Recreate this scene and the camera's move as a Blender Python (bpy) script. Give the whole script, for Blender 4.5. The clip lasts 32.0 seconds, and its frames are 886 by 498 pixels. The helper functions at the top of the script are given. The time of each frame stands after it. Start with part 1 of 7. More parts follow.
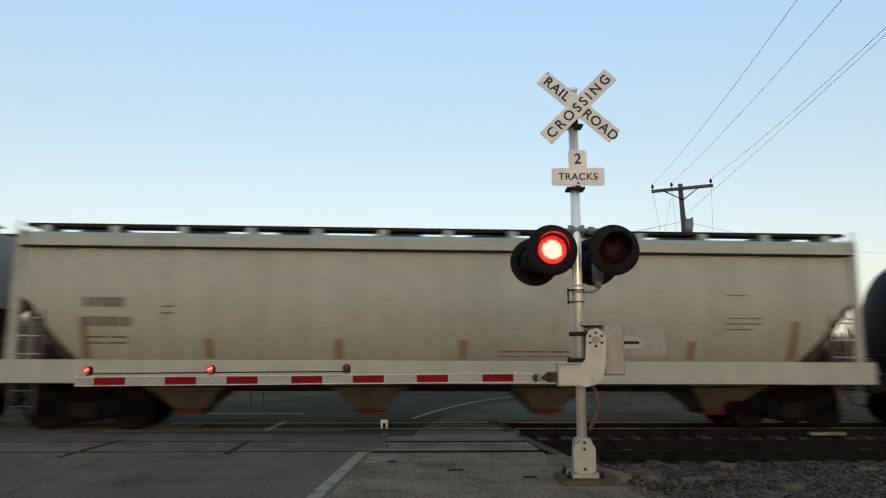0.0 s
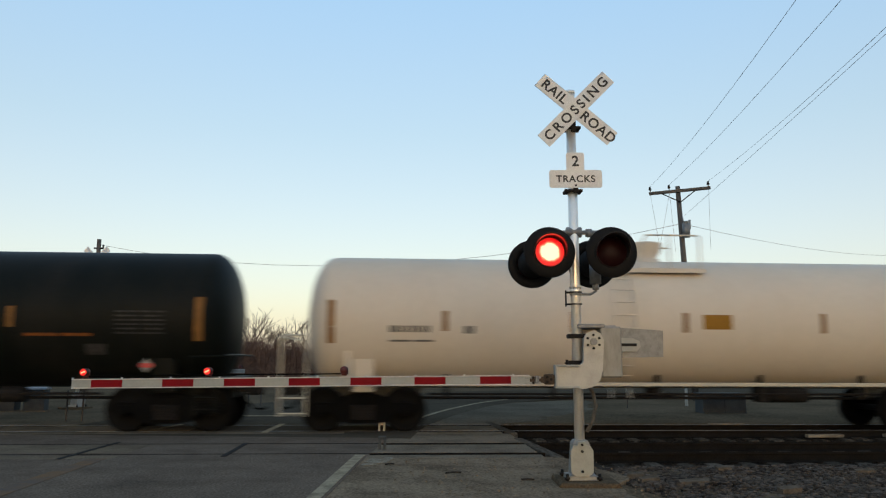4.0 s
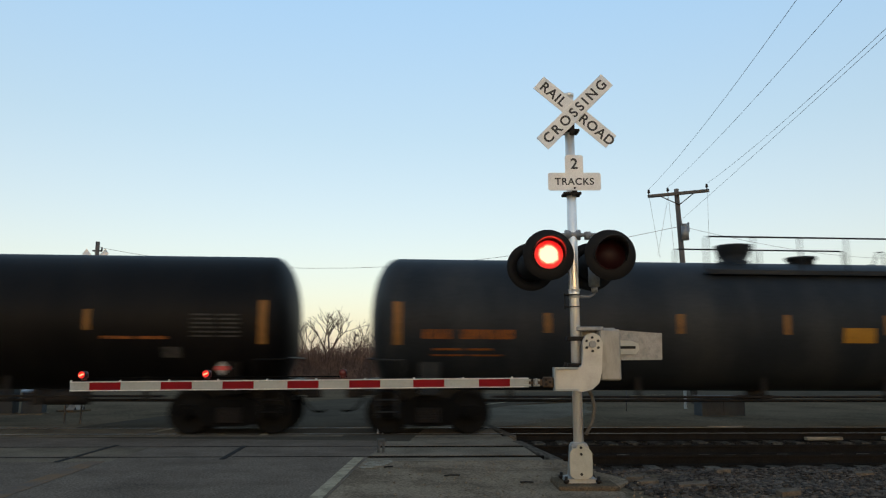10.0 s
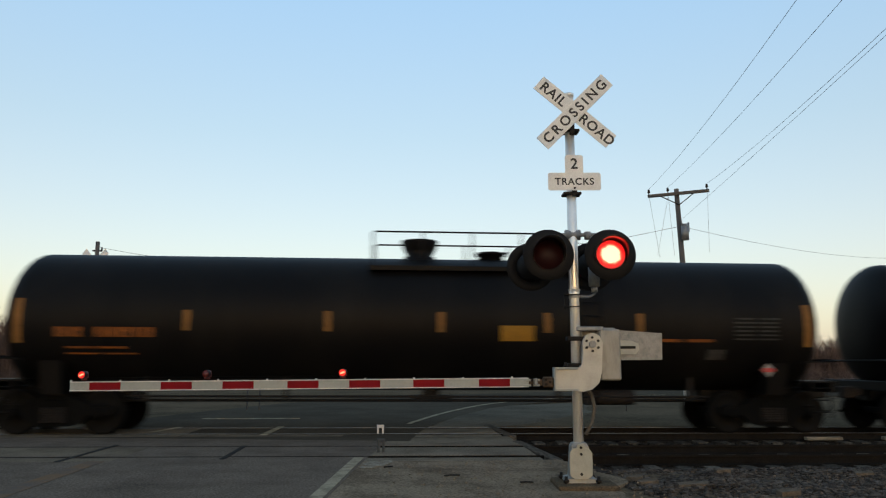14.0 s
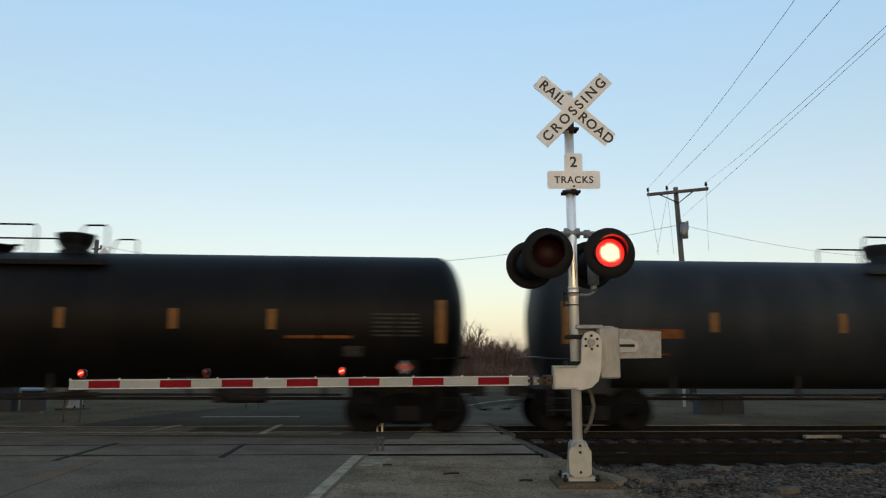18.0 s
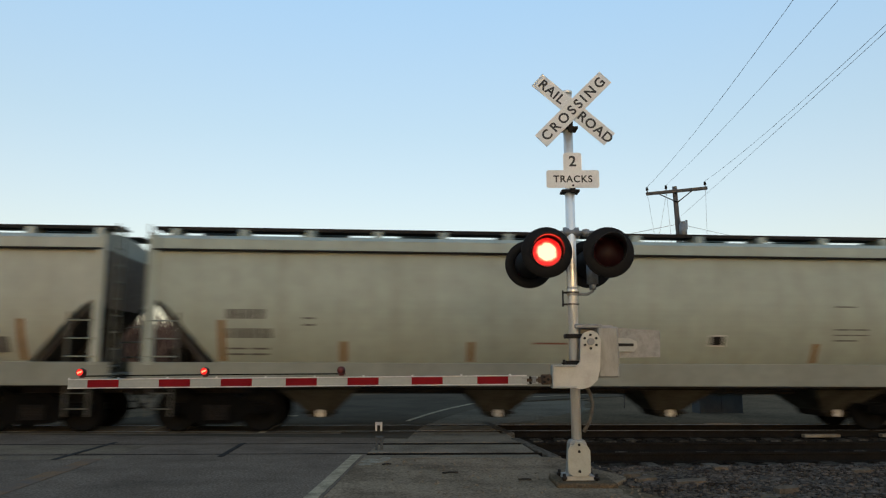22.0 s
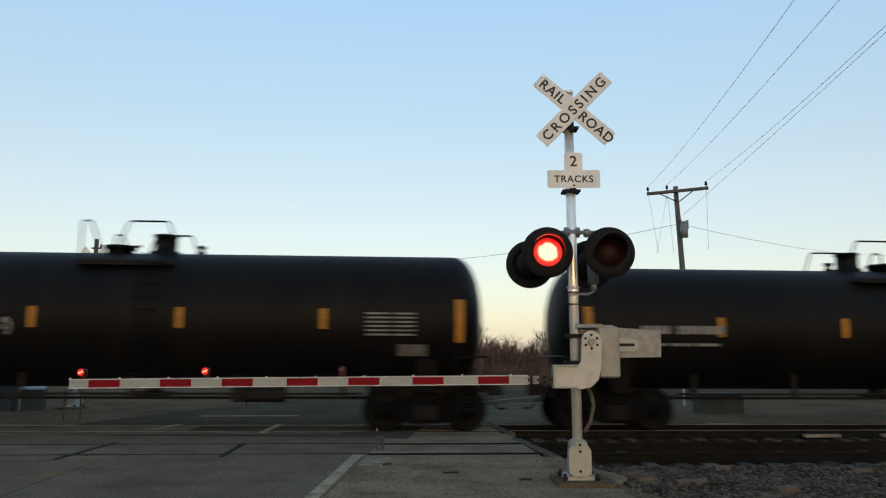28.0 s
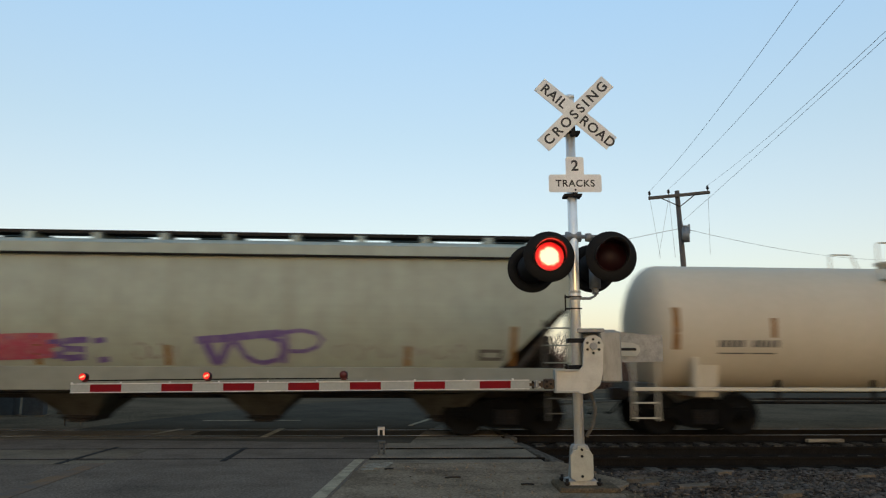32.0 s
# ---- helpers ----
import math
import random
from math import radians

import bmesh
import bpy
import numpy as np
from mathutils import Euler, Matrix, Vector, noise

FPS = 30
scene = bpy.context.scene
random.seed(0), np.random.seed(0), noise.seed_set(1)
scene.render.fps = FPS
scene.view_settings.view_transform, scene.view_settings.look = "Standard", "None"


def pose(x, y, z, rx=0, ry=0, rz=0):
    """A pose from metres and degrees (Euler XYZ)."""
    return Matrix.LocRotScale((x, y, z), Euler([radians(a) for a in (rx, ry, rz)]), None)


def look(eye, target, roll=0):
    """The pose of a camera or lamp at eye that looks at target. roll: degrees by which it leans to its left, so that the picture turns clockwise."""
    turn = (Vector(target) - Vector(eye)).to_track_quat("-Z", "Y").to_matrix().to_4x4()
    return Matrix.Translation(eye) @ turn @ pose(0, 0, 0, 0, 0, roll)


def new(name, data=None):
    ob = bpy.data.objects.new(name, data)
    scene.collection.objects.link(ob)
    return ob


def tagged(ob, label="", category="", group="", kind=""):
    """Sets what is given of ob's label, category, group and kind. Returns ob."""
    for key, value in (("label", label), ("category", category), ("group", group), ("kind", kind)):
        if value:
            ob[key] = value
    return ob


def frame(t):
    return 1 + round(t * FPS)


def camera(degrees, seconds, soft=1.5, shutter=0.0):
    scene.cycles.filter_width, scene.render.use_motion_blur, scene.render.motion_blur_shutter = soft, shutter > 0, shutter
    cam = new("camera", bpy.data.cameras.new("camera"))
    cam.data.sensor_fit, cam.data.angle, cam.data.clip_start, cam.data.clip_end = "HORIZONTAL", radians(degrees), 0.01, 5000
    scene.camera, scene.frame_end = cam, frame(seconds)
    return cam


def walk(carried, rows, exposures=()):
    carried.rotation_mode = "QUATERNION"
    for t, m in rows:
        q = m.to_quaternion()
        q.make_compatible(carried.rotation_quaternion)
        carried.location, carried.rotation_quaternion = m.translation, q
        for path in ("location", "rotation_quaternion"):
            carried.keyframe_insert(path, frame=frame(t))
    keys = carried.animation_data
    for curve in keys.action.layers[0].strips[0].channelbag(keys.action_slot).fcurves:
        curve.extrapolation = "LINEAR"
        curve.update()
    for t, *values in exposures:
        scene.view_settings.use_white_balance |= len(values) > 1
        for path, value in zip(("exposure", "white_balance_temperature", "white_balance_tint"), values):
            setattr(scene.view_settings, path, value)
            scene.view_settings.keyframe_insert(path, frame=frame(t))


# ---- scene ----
# ---- camera ----
cam = camera(62.21, 32.0, soft=1.2, shutter=0.27)
EYE_Z = 1.49
PATH = [(0.0, 4.801, 8.591), (0.5, 4.814, 8.556), (1.0, 4.864, 8.685), (1.5, 4.864, 8.685), (2.0, 4.924, 8.759),
        (2.5, 4.927, 8.879), (3.0, 4.967, 8.745), (3.5, 4.99, 8.759), (5.5, 4.934, 8.759), (6.0, 4.99, 8.827),
        (6.5, 4.967, 8.827), (7.0, 4.997, 8.888), (7.5, 4.993, 8.861), (8.0, 5.014, 8.837), (8.5, 4.997, 8.965),
        (9.0, 5.065, 8.961), (9.5, 5.06, 8.961), (10.0, 5.07, 8.961), (10.5, 5.065, 9.026), (11.0, 5.065, 8.961),
        (11.5, 5.057, 9.015), (12.0, 4.987, 9.097), (12.5, 5.0, 8.961), (13.0, 5.0, 8.961), (13.5, 5.0, 8.898),
        (14.0, 5.07, 8.958), (14.5, 5.065, 8.958), (16.5, 5.07, 8.961), (17.0, 5.07, 8.965), (17.5, 5.103, 8.891),
        (18.0, 5.13, 8.824), (18.5, 5.136, 8.827), (19.0, 5.14, 8.759), (19.5, 5.203, 8.759), (20.0, 5.203, 8.759),
        (20.5, 5.203, 8.629), (21.0, 5.203, 8.625), (21.5, 5.203, 8.692), (22.0, 5.203, 8.762), (22.5, 5.122, 8.762),
        (23.0, 5.136, 8.759), (23.5, 5.136, 8.827), (24.0, 5.136, 8.882), (24.5, 5.136, 8.772), (25.0, 5.136, 8.759),
        (25.5, 5.14, 8.629), (27.5, 5.136, 8.827), (28.0, 5.136, 8.762), (28.5, 5.136, 8.961), (29.0, 5.136, 9.03),
        (29.5, 5.136, 9.03), (30.0, 5.136, 8.961), (30.5, 5.126, 8.954), (31.0, 5.103, 8.948), (31.5, 5.076, 9.044),
        (32.0, 5.014, 9.104)]
walk(cam, [(t, pose(0, 0, EYE_Z, 90 + pitch, 0, -yaw) @ pose(0, 0, 0, 0, 0, 0.23)) for t, yaw, pitch in PATH], [(0.0, 0.05), (0.7, 0.0), (32.0, 0.0)])

# ---- world and sun: clear dusk, the last light low behind the viewer ----
SUN_ELEV, SUN_TURN = 6.0, 180.0
world = bpy.data.worlds.new("dusk_sky")
scene.world = world
world.use_nodes = True
wn = world.node_tree
sky = wn.nodes.new("ShaderNodeTexSky")
sky.sky_type = "NISHITA"
sky.sun_disc = False
sky.sun_elevation, sky.sun_rotation = radians(SUN_ELEV), radians(SUN_TURN)
sky.air_density, sky.dust_density, sky.ozone_density = 1.0, 1.5, 1.0
clear = wn.nodes.new("ShaderNodeBackground")
haze = wn.nodes.new("ShaderNodeBackground")
both = wn.nodes.new("ShaderNodeAddShader")
clear.inputs[1].default_value = 0.136
haze.inputs[0].default_value, haze.inputs[1].default_value = (0.635, 0.82, 1.0, 1), 0.485
# the haze thins a little towards the zenith
way = wn.nodes.new("ShaderNodeTexCoord")
split = wn.nodes.new("ShaderNodeSeparateXYZ")
fade = wn.nodes.new("ShaderNodeMapRange")
fade.interpolation_type = "SMOOTHSTEP"
fade.inputs[1].default_value, fade.inputs[2].default_value = 0.42, 0.95
fade.inputs[3].default_value, fade.inputs[4].default_value = 0.485, 0.36
wn.links.new(way.outputs["Generated"], split.inputs[0])
wn.links.new(split.outputs[2], fade.inputs[0])
wn.links.new(fade.outputs[0], haze.inputs[1])
# cream at the horizon, deeper blue higher up
tint = wn.nodes.new("ShaderNodeValToRGB")
te = tint.color_ramp.elements
te[0].position, te[0].color = 0.07, (0.90, 0.845, 0.84, 1)
te[1].position, te[1].color = 0.46, (0.553, 0.87, 1.24, 1)
for at, col in ((0.15, (0.83, 0.845, 0.91, 1)), (0.30, (0.655, 0.84, 1.01, 1))):
    te.new(at).color = col
wn.links.new(split.outputs[2], tint.inputs[0])
wn.links.new(tint.outputs[0], haze.inputs[0])
wn.links.new(sky.outputs[0], clear.inputs[0])
wn.links.new(clear.outputs[0], both.inputs[0])
wn.links.new(haze.outputs[0], both.inputs[1])
wn.links.new(both.outputs[0], wn.nodes["World Output"].inputs[0])
sun_data = bpy.data.lights.new("sun", "SUN")
sun_data.energy, sun_data.angle, sun_data.color = 0.05, radians(15), (1.0, 0.86, 0.72)
sun = new("sun", sun_data)
a, e = radians(SUN_TURN), radians(SUN_ELEV)
sun.matrix_basis = look((0, 0, 0), (-math.sin(a) * math.cos(e), -math.cos(a) * math.cos(e), -math.sin(e)))
sun.location = (0, -40, 12)


# ---- mesh building ----
class M:
    """Vertices and faces of one part."""

    def __init__(self):
        self.v, self.f, self.s, self.k, self.m = [], [], [], 0, []

    def add(self, verts, faces, smooth=False):
        k = len(self.v)
        self.v += [tuple(p) for p in verts]
        self.f += [tuple(k + i for i in f) for f in faces]
        self.s += [smooth] * len(faces)
        self.m += [self.k] * len(faces)
        return self

    def box(self, x0, x1, y0, y1, z0, z1, c=0.0):
        if c <= 0:
            v = [(x, y, z) for x in (x0, x1) for y in (y0, y1) for z in (z0, z1)]
            return self.add(v, [(0, 1, 3, 2), (4, 6, 7, 5), (0, 4, 5, 1), (2, 3, 7, 6), (0, 2, 6, 4), (1, 5, 7, 3)])
        lo, hi, v, ix = (x0, y0, z0), (x1, y1, z1), [], {}
        for sx in (0, 1):
            for sy in (0, 1):
                for sz in (0, 1):
                    s = (sx, sy, sz)
                    for k in range(3):
                        p = [(hi[i] - c if s[i] else lo[i] + c) for i in range(3)]
                        p[k] = hi[k] if s[k] else lo[k]
                        ix[s, k] = len(v)
                        v.append(p)
        f = []
        for k in range(3):
            i, j = (k + 1) % 3, (k + 2) % 3
            for side in (0, 1):
                q = []
                for si, sj in ((0, 0), (1, 0), (1, 1), (0, 1)):
                    s = [0, 0, 0]
                    s[k], s[i], s[j] = side, si, sj
                    q.append(ix[tuple(s), k])
                f.append(q if side else q[::-1])
            for si in (0, 1):
                for sj in (0, 1):
                    s0, s1 = [0, 0, 0], [0, 0, 0]
                    s0[i], s0[j], s1[i], s1[j] = si, sj, si, sj
                    s1[k] = 1
                    q = [ix[tuple(s0), i], ix[tuple(s1), i], ix[tuple(s1), j], ix[tuple(s0), j]]
                    f.append(q if si != sj else q[::-1])
        for sx in (0, 1):
            for sy in (0, 1):
                for sz in (0, 1):
                    q = [ix[(sx, sy, sz), k] for k in range(3)]
                    f.append(q if (sx + sy + sz) % 2 else q[::-1])
        return self.add(v, f)

    def cyl(self, p0, p1, r, n=10, r1=None, caps=True):
        p0, p1 = Vector(p0), Vector(p1)
        d = (p1 - p0).normalized()
        u = d.orthogonal().normalized()
        w = d.cross(u)
        r1 = r if r1 is None else r1
        v = []
        for p, q in ((p0, r), (p1, r1)):
            v += [p + (u * math.cos(2 * math.pi * i / n) + w * math.sin(2 * math.pi * i / n)) * q for i in range(n)]
        self.add(v, [(i, (i + 1) % n, n + (i + 1) % n, n + i) for i in range(n)], True)
        if caps:
            k = len(self.v) - 2 * n
            self.f += [tuple(k + i for i in range(n))[::-1], tuple(k + n + i for i in range(n))]
            self.s += [False, False]
            self.m += [self.k] * 2
        return self

    def tube(self, pts, r, n=8):
        """One bent pipe through the points."""
        pts = [Vector(p) for p in pts]
        v, u = [], None
        for i, p in enumerate(pts):
            d = (pts[min(i + 1, len(pts) - 1)] - pts[max(i - 1, 0)]).normalized()
            u = d.orthogonal().normalized() if u is None else (u - d * u.dot(d)).normalized()
            w = d.cross(u)
            v += [p + (u * math.cos(2 * math.pi * k / n) + w * math.sin(2 * math.pi * k / n)) * r for k in range(n)]
        f = [(i * n + k, i * n + (k + 1) % n, i * n + n + (k + 1) % n, i * n + n + k) for i in range(len(pts) - 1) for k in range(n)]
        e = (len(pts) - 1) * n
        self.add(v, f, True)
        return self.add(v[:n] + v[e:], [tuple(range(n))[::-1], tuple(range(n, 2 * n))])

    def lathe(self, prof, axis="x", o=(0, 0, 0), n=24, smooth=True, half=False):
        """prof: (along, radius) rows, turned round the axis through o."""
        v, m = [], len(prof)
        turn = math.pi if half else 2 * math.pi
        for i in range(n):
            a = turn * i / (n - 1 if half else n)
            c, s = math.cos(a), math.sin(a)
            for h, r in prof:
                p = {"x": (h, r * c, r * s), "y": (r * c, h, r * s), "z": (r * c, r * s, h)}[axis]
                v.append((o[0] + p[0], o[1] + p[1], o[2] + p[2]))
        f = []
        for i in range(n - 1 if half else n):
            j = (i + 1) % n
            f += [(i * m + k, i * m + k + 1, j * m + k + 1, j * m + k) for k in range(m - 1)]
        return self.add(v, f, smooth)

    def prism(self, poly, axis, a0, a1):
        """A polygon drawn in the two other axes (in x, y, z order), drawn out along the axis."""
        n, v = len(poly), []
        for a in (a0, a1):
            for p, q in poly:
                v.append({"x": (a, p, q), "y": (p, a, q), "z": (p, q, a)}[axis])
        f = [tuple(range(n)), tuple(range(2 * n - 1, n - 1, -1))]
        f += [(i, n + i, n + (i + 1) % n, (i + 1) % n) for i in range(n)]
        return self.add(v, f)

    def moved(self, m):
        self.v = [tuple(m @ Vector(p)) for p in self.v]
        return self

    def mesh(self, name, material):
        me = bpy.data.meshes.new(name)
        me.from_pydata(self.v, [], self.f)
        me.polygons.foreach_set("use_smooth", self.s)
        me.polygons.foreach_set("material_index", self.m)
        bm = bmesh.new()
        bm.from_mesh(me)
        bmesh.ops.recalc_face_normals(bm, faces=bm.faces)
        bm.to_mesh(me)
        bm.free()
        for one in material if isinstance(material, tuple) else (material,):
            me.materials.append(one)
        return me


CACHE = {}


def part(name, shape, material, parent, label="", m=None, key=None):
    """One mesh under a thing or a part. key: alike parts share one mesh."""
    mat_key = material[0].name if isinstance(material, tuple) else material.name
    if key is not None and (key, mat_key) in CACHE:
        me = CACHE[key, mat_key]
    else:
        me = (shape() if callable(shape) else shape).mesh(name, material)
        if key is not None:
            CACHE[key, mat_key] = me
    ob = new(name, me)
    ob.parent = parent
    if m is not None:
        ob.matrix_basis = m
    if label:
        ob["label"] = label
    return ob


def thing(name, m, label, category, group="", kind=""):
    ob = new(name)
    ob.empty_display_size = 0.2
    ob.matrix_basis = m
    return tagged(ob, label, category, group, kind)


def solid(name, shape, material, label, category, group="", kind="", m=None):
    ob = new(name, shape.mesh(name, material))
    if m is not None:
        ob.matrix_basis = m
    return tagged(ob, label, category, group, kind)


def text_mesh(text, size, material, spacing=1.0):
    cu = bpy.data.curves.new("lettering", "FONT")
    cu.body, cu.size, cu.align_x, cu.align_y, cu.extrude, cu.space_character, cu.offset = text, size, "CENTER", "CENTER", 0.001, spacing, size * 0.022
    ob = bpy.data.objects.new("lettering", cu)
    scene.collection.objects.link(ob)
    me = bpy.data.meshes.new_from_object(ob.evaluated_get(bpy.context.evaluated_depsgraph_get()))
    bpy.data.objects.remove(ob)
    me.materials.clear()
    me.materials.append(material)
    return me


# ---- materials ----
def material(name, col, rough=0.6, metal=0.0, dirt=None, amount=0.5, scale=2.0, fine=40.0, bump=0.15, streak=None, vary=0.0, spec=0.5, edge=(0.42, 0.68), island=False, grain_amp=0.17):
    """A surface in two scales: stains of the colour dirt, fine grain in colour and relief. streak: (x, y, z) stretch of the stains."""
    m = bpy.data.materials.new(name)
    m.use_nodes = True
    nt = m.node_tree
    b = nt.nodes["Principled BSDF"]
    tc = nt.nodes.new("ShaderNodeTexCoord")
    mp = nt.nodes.new("ShaderNodeMapping")
    mp.inputs["Scale"].default_value = streak or (1, 1, 1)
    nt.links.new(tc.outputs["Object"], mp.inputs[0])
    info = nt.nodes.new("ShaderNodeObjectInfo")
    shift = nt.nodes.new("ShaderNodeMath")
    shift.operation = "MULTIPLY"
    shift.inputs[1].default_value = 37.0
    nt.links.new(info.outputs["Random"], shift.inputs[0])
    n1 = nt.nodes.new("ShaderNodeTexNoise")
    n1.noise_dimensions = "4D"
    n1.inputs["Scale"].default_value, n1.inputs["Detail"].default_value, n1.inputs["Roughness"].default_value = scale, 6, 0.62
    nt.links.new(mp.outputs[0], n1.inputs["Vector"])
    nt.links.new(shift.outputs[0], n1.inputs["W"])
    n2 = nt.nodes.new("ShaderNodeTexNoise")
    n2.inputs["Scale"].default_value, n2.inputs["Detail"].default_value = fine, 4
    nt.links.new(tc.outputs["Object"], n2.inputs["Vector"])
    ramp = nt.nodes.new("ShaderNodeMapRange")
    ramp.inputs[1].default_value, ramp.inputs[2].default_value, ramp.inputs[4].default_value = edge[0], edge[1], amount
    nt.links.new(n1.outputs[0], ramp.inputs[0])
    mix = nt.nodes.new("ShaderNodeMix")
    mix.data_type = "RGBA"
    mix.inputs[6].default_value = (*col, 1)
    mix.inputs[7].default_value = (*(dirt or [c * 0.6 for c in col]), 1)
    nt.links.new(ramp.outputs[0], mix.inputs[0])
    grain = nt.nodes.new("ShaderNodeMapRange")
    grain.inputs[1].default_value, grain.inputs[2].default_value = 0.3, 0.7
    grain.inputs[3].default_value, grain.inputs[4].default_value = 1 - grain_amp, 1 + grain_amp
    nt.links.new(n2.outputs[0], grain.inputs[0])
    if vary:
        va = nt.nodes.new("ShaderNodeMapRange")
        va.inputs[3].default_value, va.inputs[4].default_value = 1 - vary, 1 + vary
        geo = nt.nodes.new("ShaderNodeNewGeometry")
        nt.links.new(geo.outputs["Random Per Island"] if island else info.outputs["Random"], va.inputs[0])
        mu = nt.nodes.new("ShaderNodeMath")
        mu.operation = "MULTIPLY"
        nt.links.new(va.outputs[0], mu.inputs[0])
        nt.links.new(grain.outputs[0], mu.inputs[1])
        grain = mu
    hs = nt.nodes.new("ShaderNodeMix")
    hs.data_type, hs.blend_type = "RGBA", "MULTIPLY"
    hs.inputs[0].default_value = 1.0
    nt.links.new(mix.outputs[2], hs.inputs[6])
    nt.links.new(grain.outputs[0], hs.inputs[7])
    nt.links.new(hs.outputs[2], b.inputs["Base Color"])
    b.inputs["Roughness"].default_value, b.inputs["Metallic"].default_value = rough, metal
    b.inputs["Specular IOR Level"].default_value = spec
    if bump:
        bp = nt.nodes.new("ShaderNodeBump")
        bp.inputs["Strength"].default_value, bp.inputs["Distance"].default_value = bump, 0.02
        nt.links.new(n2.outputs[0], bp.inputs["Height"])
        nt.links.new(bp.outputs[0], b.inputs["Normal"])
    return m


def glow(name, col, strength):
    m = bpy.data.materials.new(name)
    m.use_nodes = True
    b = m.node_tree.nodes["Principled BSDF"]
    b.inputs["Base Color"].default_value = (0.3, 0.01, 0.01, 1)
    b.inputs["Emission Color"].default_value = (*col, 1)
    b.inputs["Emission Strength"].default_value = strength
    return m


asphalt = material("asphalt", (0.145, 0.114, 0.088), 0.95, dirt=(0.088, 0.069, 0.0535), amount=0.9, scale=0.9, fine=34, bump=0.6, spec=0.0, grain_amp=0.4)
# darker copy of the asphalt: dimness beneath the train is put into its colour
asphalt_far = material("shaded_asphalt", (0.07985, 0.06623, 0.0492), 0.95, dirt=(0.05253, 0.04353, 0.0328), amount=0.85, scale=0.5, fine=40, bump=0.5, spec=0.0, grain_amp=0.3)
apron = material("worn_apron", (0.210, 0.159, 0.109), 0.95, dirt=(0.099, 0.074, 0.051), amount=0.95, scale=1.4, fine=30, bump=0.7, spec=0.0, grain_amp=0.4)
apron_far_m = material("grey_shoulder", (0.125, 0.105, 0.078), 0.95, dirt=(0.075, 0.062, 0.047), amount=0.9, scale=0.5, fine=20, bump=0.6, spec=0.0, grain_amp=0.35)
footing = material("stained_concrete", (0.105, 0.076, 0.046), 0.95, dirt=(0.055, 0.042, 0.03), amount=0.9, scale=6, fine=40, bump=0.5, spec=0.05, grain_amp=0.4)
dirt_ground = material("dirt_ground", (0.118, 0.088, 0.058), 0.95, dirt=(0.062, 0.050, 0.033), amount=0.9, scale=0.35, fine=14, bump=0.7, spec=0.0, grain_amp=0.4)
concrete = material("concrete_panel", (0.162, 0.129, 0.092), 0.95, dirt=(0.090, 0.071, 0.0525), amount=0.9, scale=1.3, fine=36, bump=0.4, spec=0.0, grain_amp=0.35)
concrete_pale = material("dusty_concrete_panel", (0.188, 0.153, 0.112), 0.95, dirt=(0.098, 0.079, 0.058), amount=0.9, scale=1.3, fine=36, bump=0.4, spec=0.0, grain_amp=0.35)
rubber = material("black_rubber", (0.005, 0.005, 0.005), 0.9, bump=0.1, spec=0.0)
ballast_m = material("ballast", (0.090, 0.0755, 0.0635), 0.95, dirt=(0.034, 0.028, 0.024), amount=0.9, scale=3.0, fine=30, bump=0.8, vary=0.55, spec=0.0, island=True)
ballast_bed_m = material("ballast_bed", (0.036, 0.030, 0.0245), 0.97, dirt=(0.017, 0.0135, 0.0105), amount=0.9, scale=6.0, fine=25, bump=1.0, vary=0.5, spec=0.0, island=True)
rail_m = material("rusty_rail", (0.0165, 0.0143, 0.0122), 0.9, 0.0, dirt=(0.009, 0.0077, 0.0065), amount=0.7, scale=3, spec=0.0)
rail_top_m = material("worn_rail_head", (0.16, 0.16, 0.16), 0.5, 0.8, dirt=(0.05, 0.042, 0.038), amount=0.8, scale=1.2, bump=0.02)
tie_m = material("creosoted_tie", (0.045, 0.038, 0.030), 0.95, dirt=(0.14, 0.12, 0.095), amount=0.6, scale=4, fine=60, streak=(4, 1, 4), vary=0.4, spec=0.0)
white_line = material("worn_white_marking", (0.33, 0.275, 0.19), 0.9, dirt=(0.12, 0.10, 0.070), amount=0.8, scale=5, fine=50, spec=0.0)
yellow_line = material("worn_yellow_marking", (0.168, 0.108, 0.066), 0.95, dirt=(0.103, 0.09215, 0.084), amount=0.9, scale=2, fine=50, spec=0.0)
galv = material("galvanised_steel", (0.20, 0.21, 0.22), 0.5, 0.35, dirt=(0.115, 0.125, 0.135), amount=0.85, scale=14, fine=90, bump=0.05)
alu_paint = material("aluminium_paint", (0.86, 0.83, 0.77), 0.34, 0.62, dirt=(0.58, 0.54, 0.48), amount=0.6, scale=3, fine=60, bump=0.0, streak=(1, 1, 0.3), grain_amp=0.04)
housing_grey = material("grey_housing_paint", (0.27, 0.262, 0.238), 0.55, 0.1, dirt=(0.17, 0.165, 0.15), amount=0.7, scale=7, fine=60, bump=0.03, streak=(2, 2, 0.6), grain_amp=0.05)
lever_grey = material("light_grey_casting", (0.40, 0.395, 0.36), 0.5, 0.1, dirt=(0.27, 0.26, 0.235), amount=0.55, scale=6, fine=60, bump=0.02, grain_amp=0.05)
cover_grey = material("weathered_cover_paint", (0.315, 0.318, 0.278), 0.55, 0.1, dirt=(0.215, 0.212, 0.178), amount=0.6, scale=6, fine=60, bump=0.02, grain_amp=0.06)
sign_white = material("reflective_white_sheet", (0.70, 0.705, 0.70), 0.5, dirt=(0.52, 0.515, 0.50), amount=0.5, scale=4, fine=120, bump=0.03)
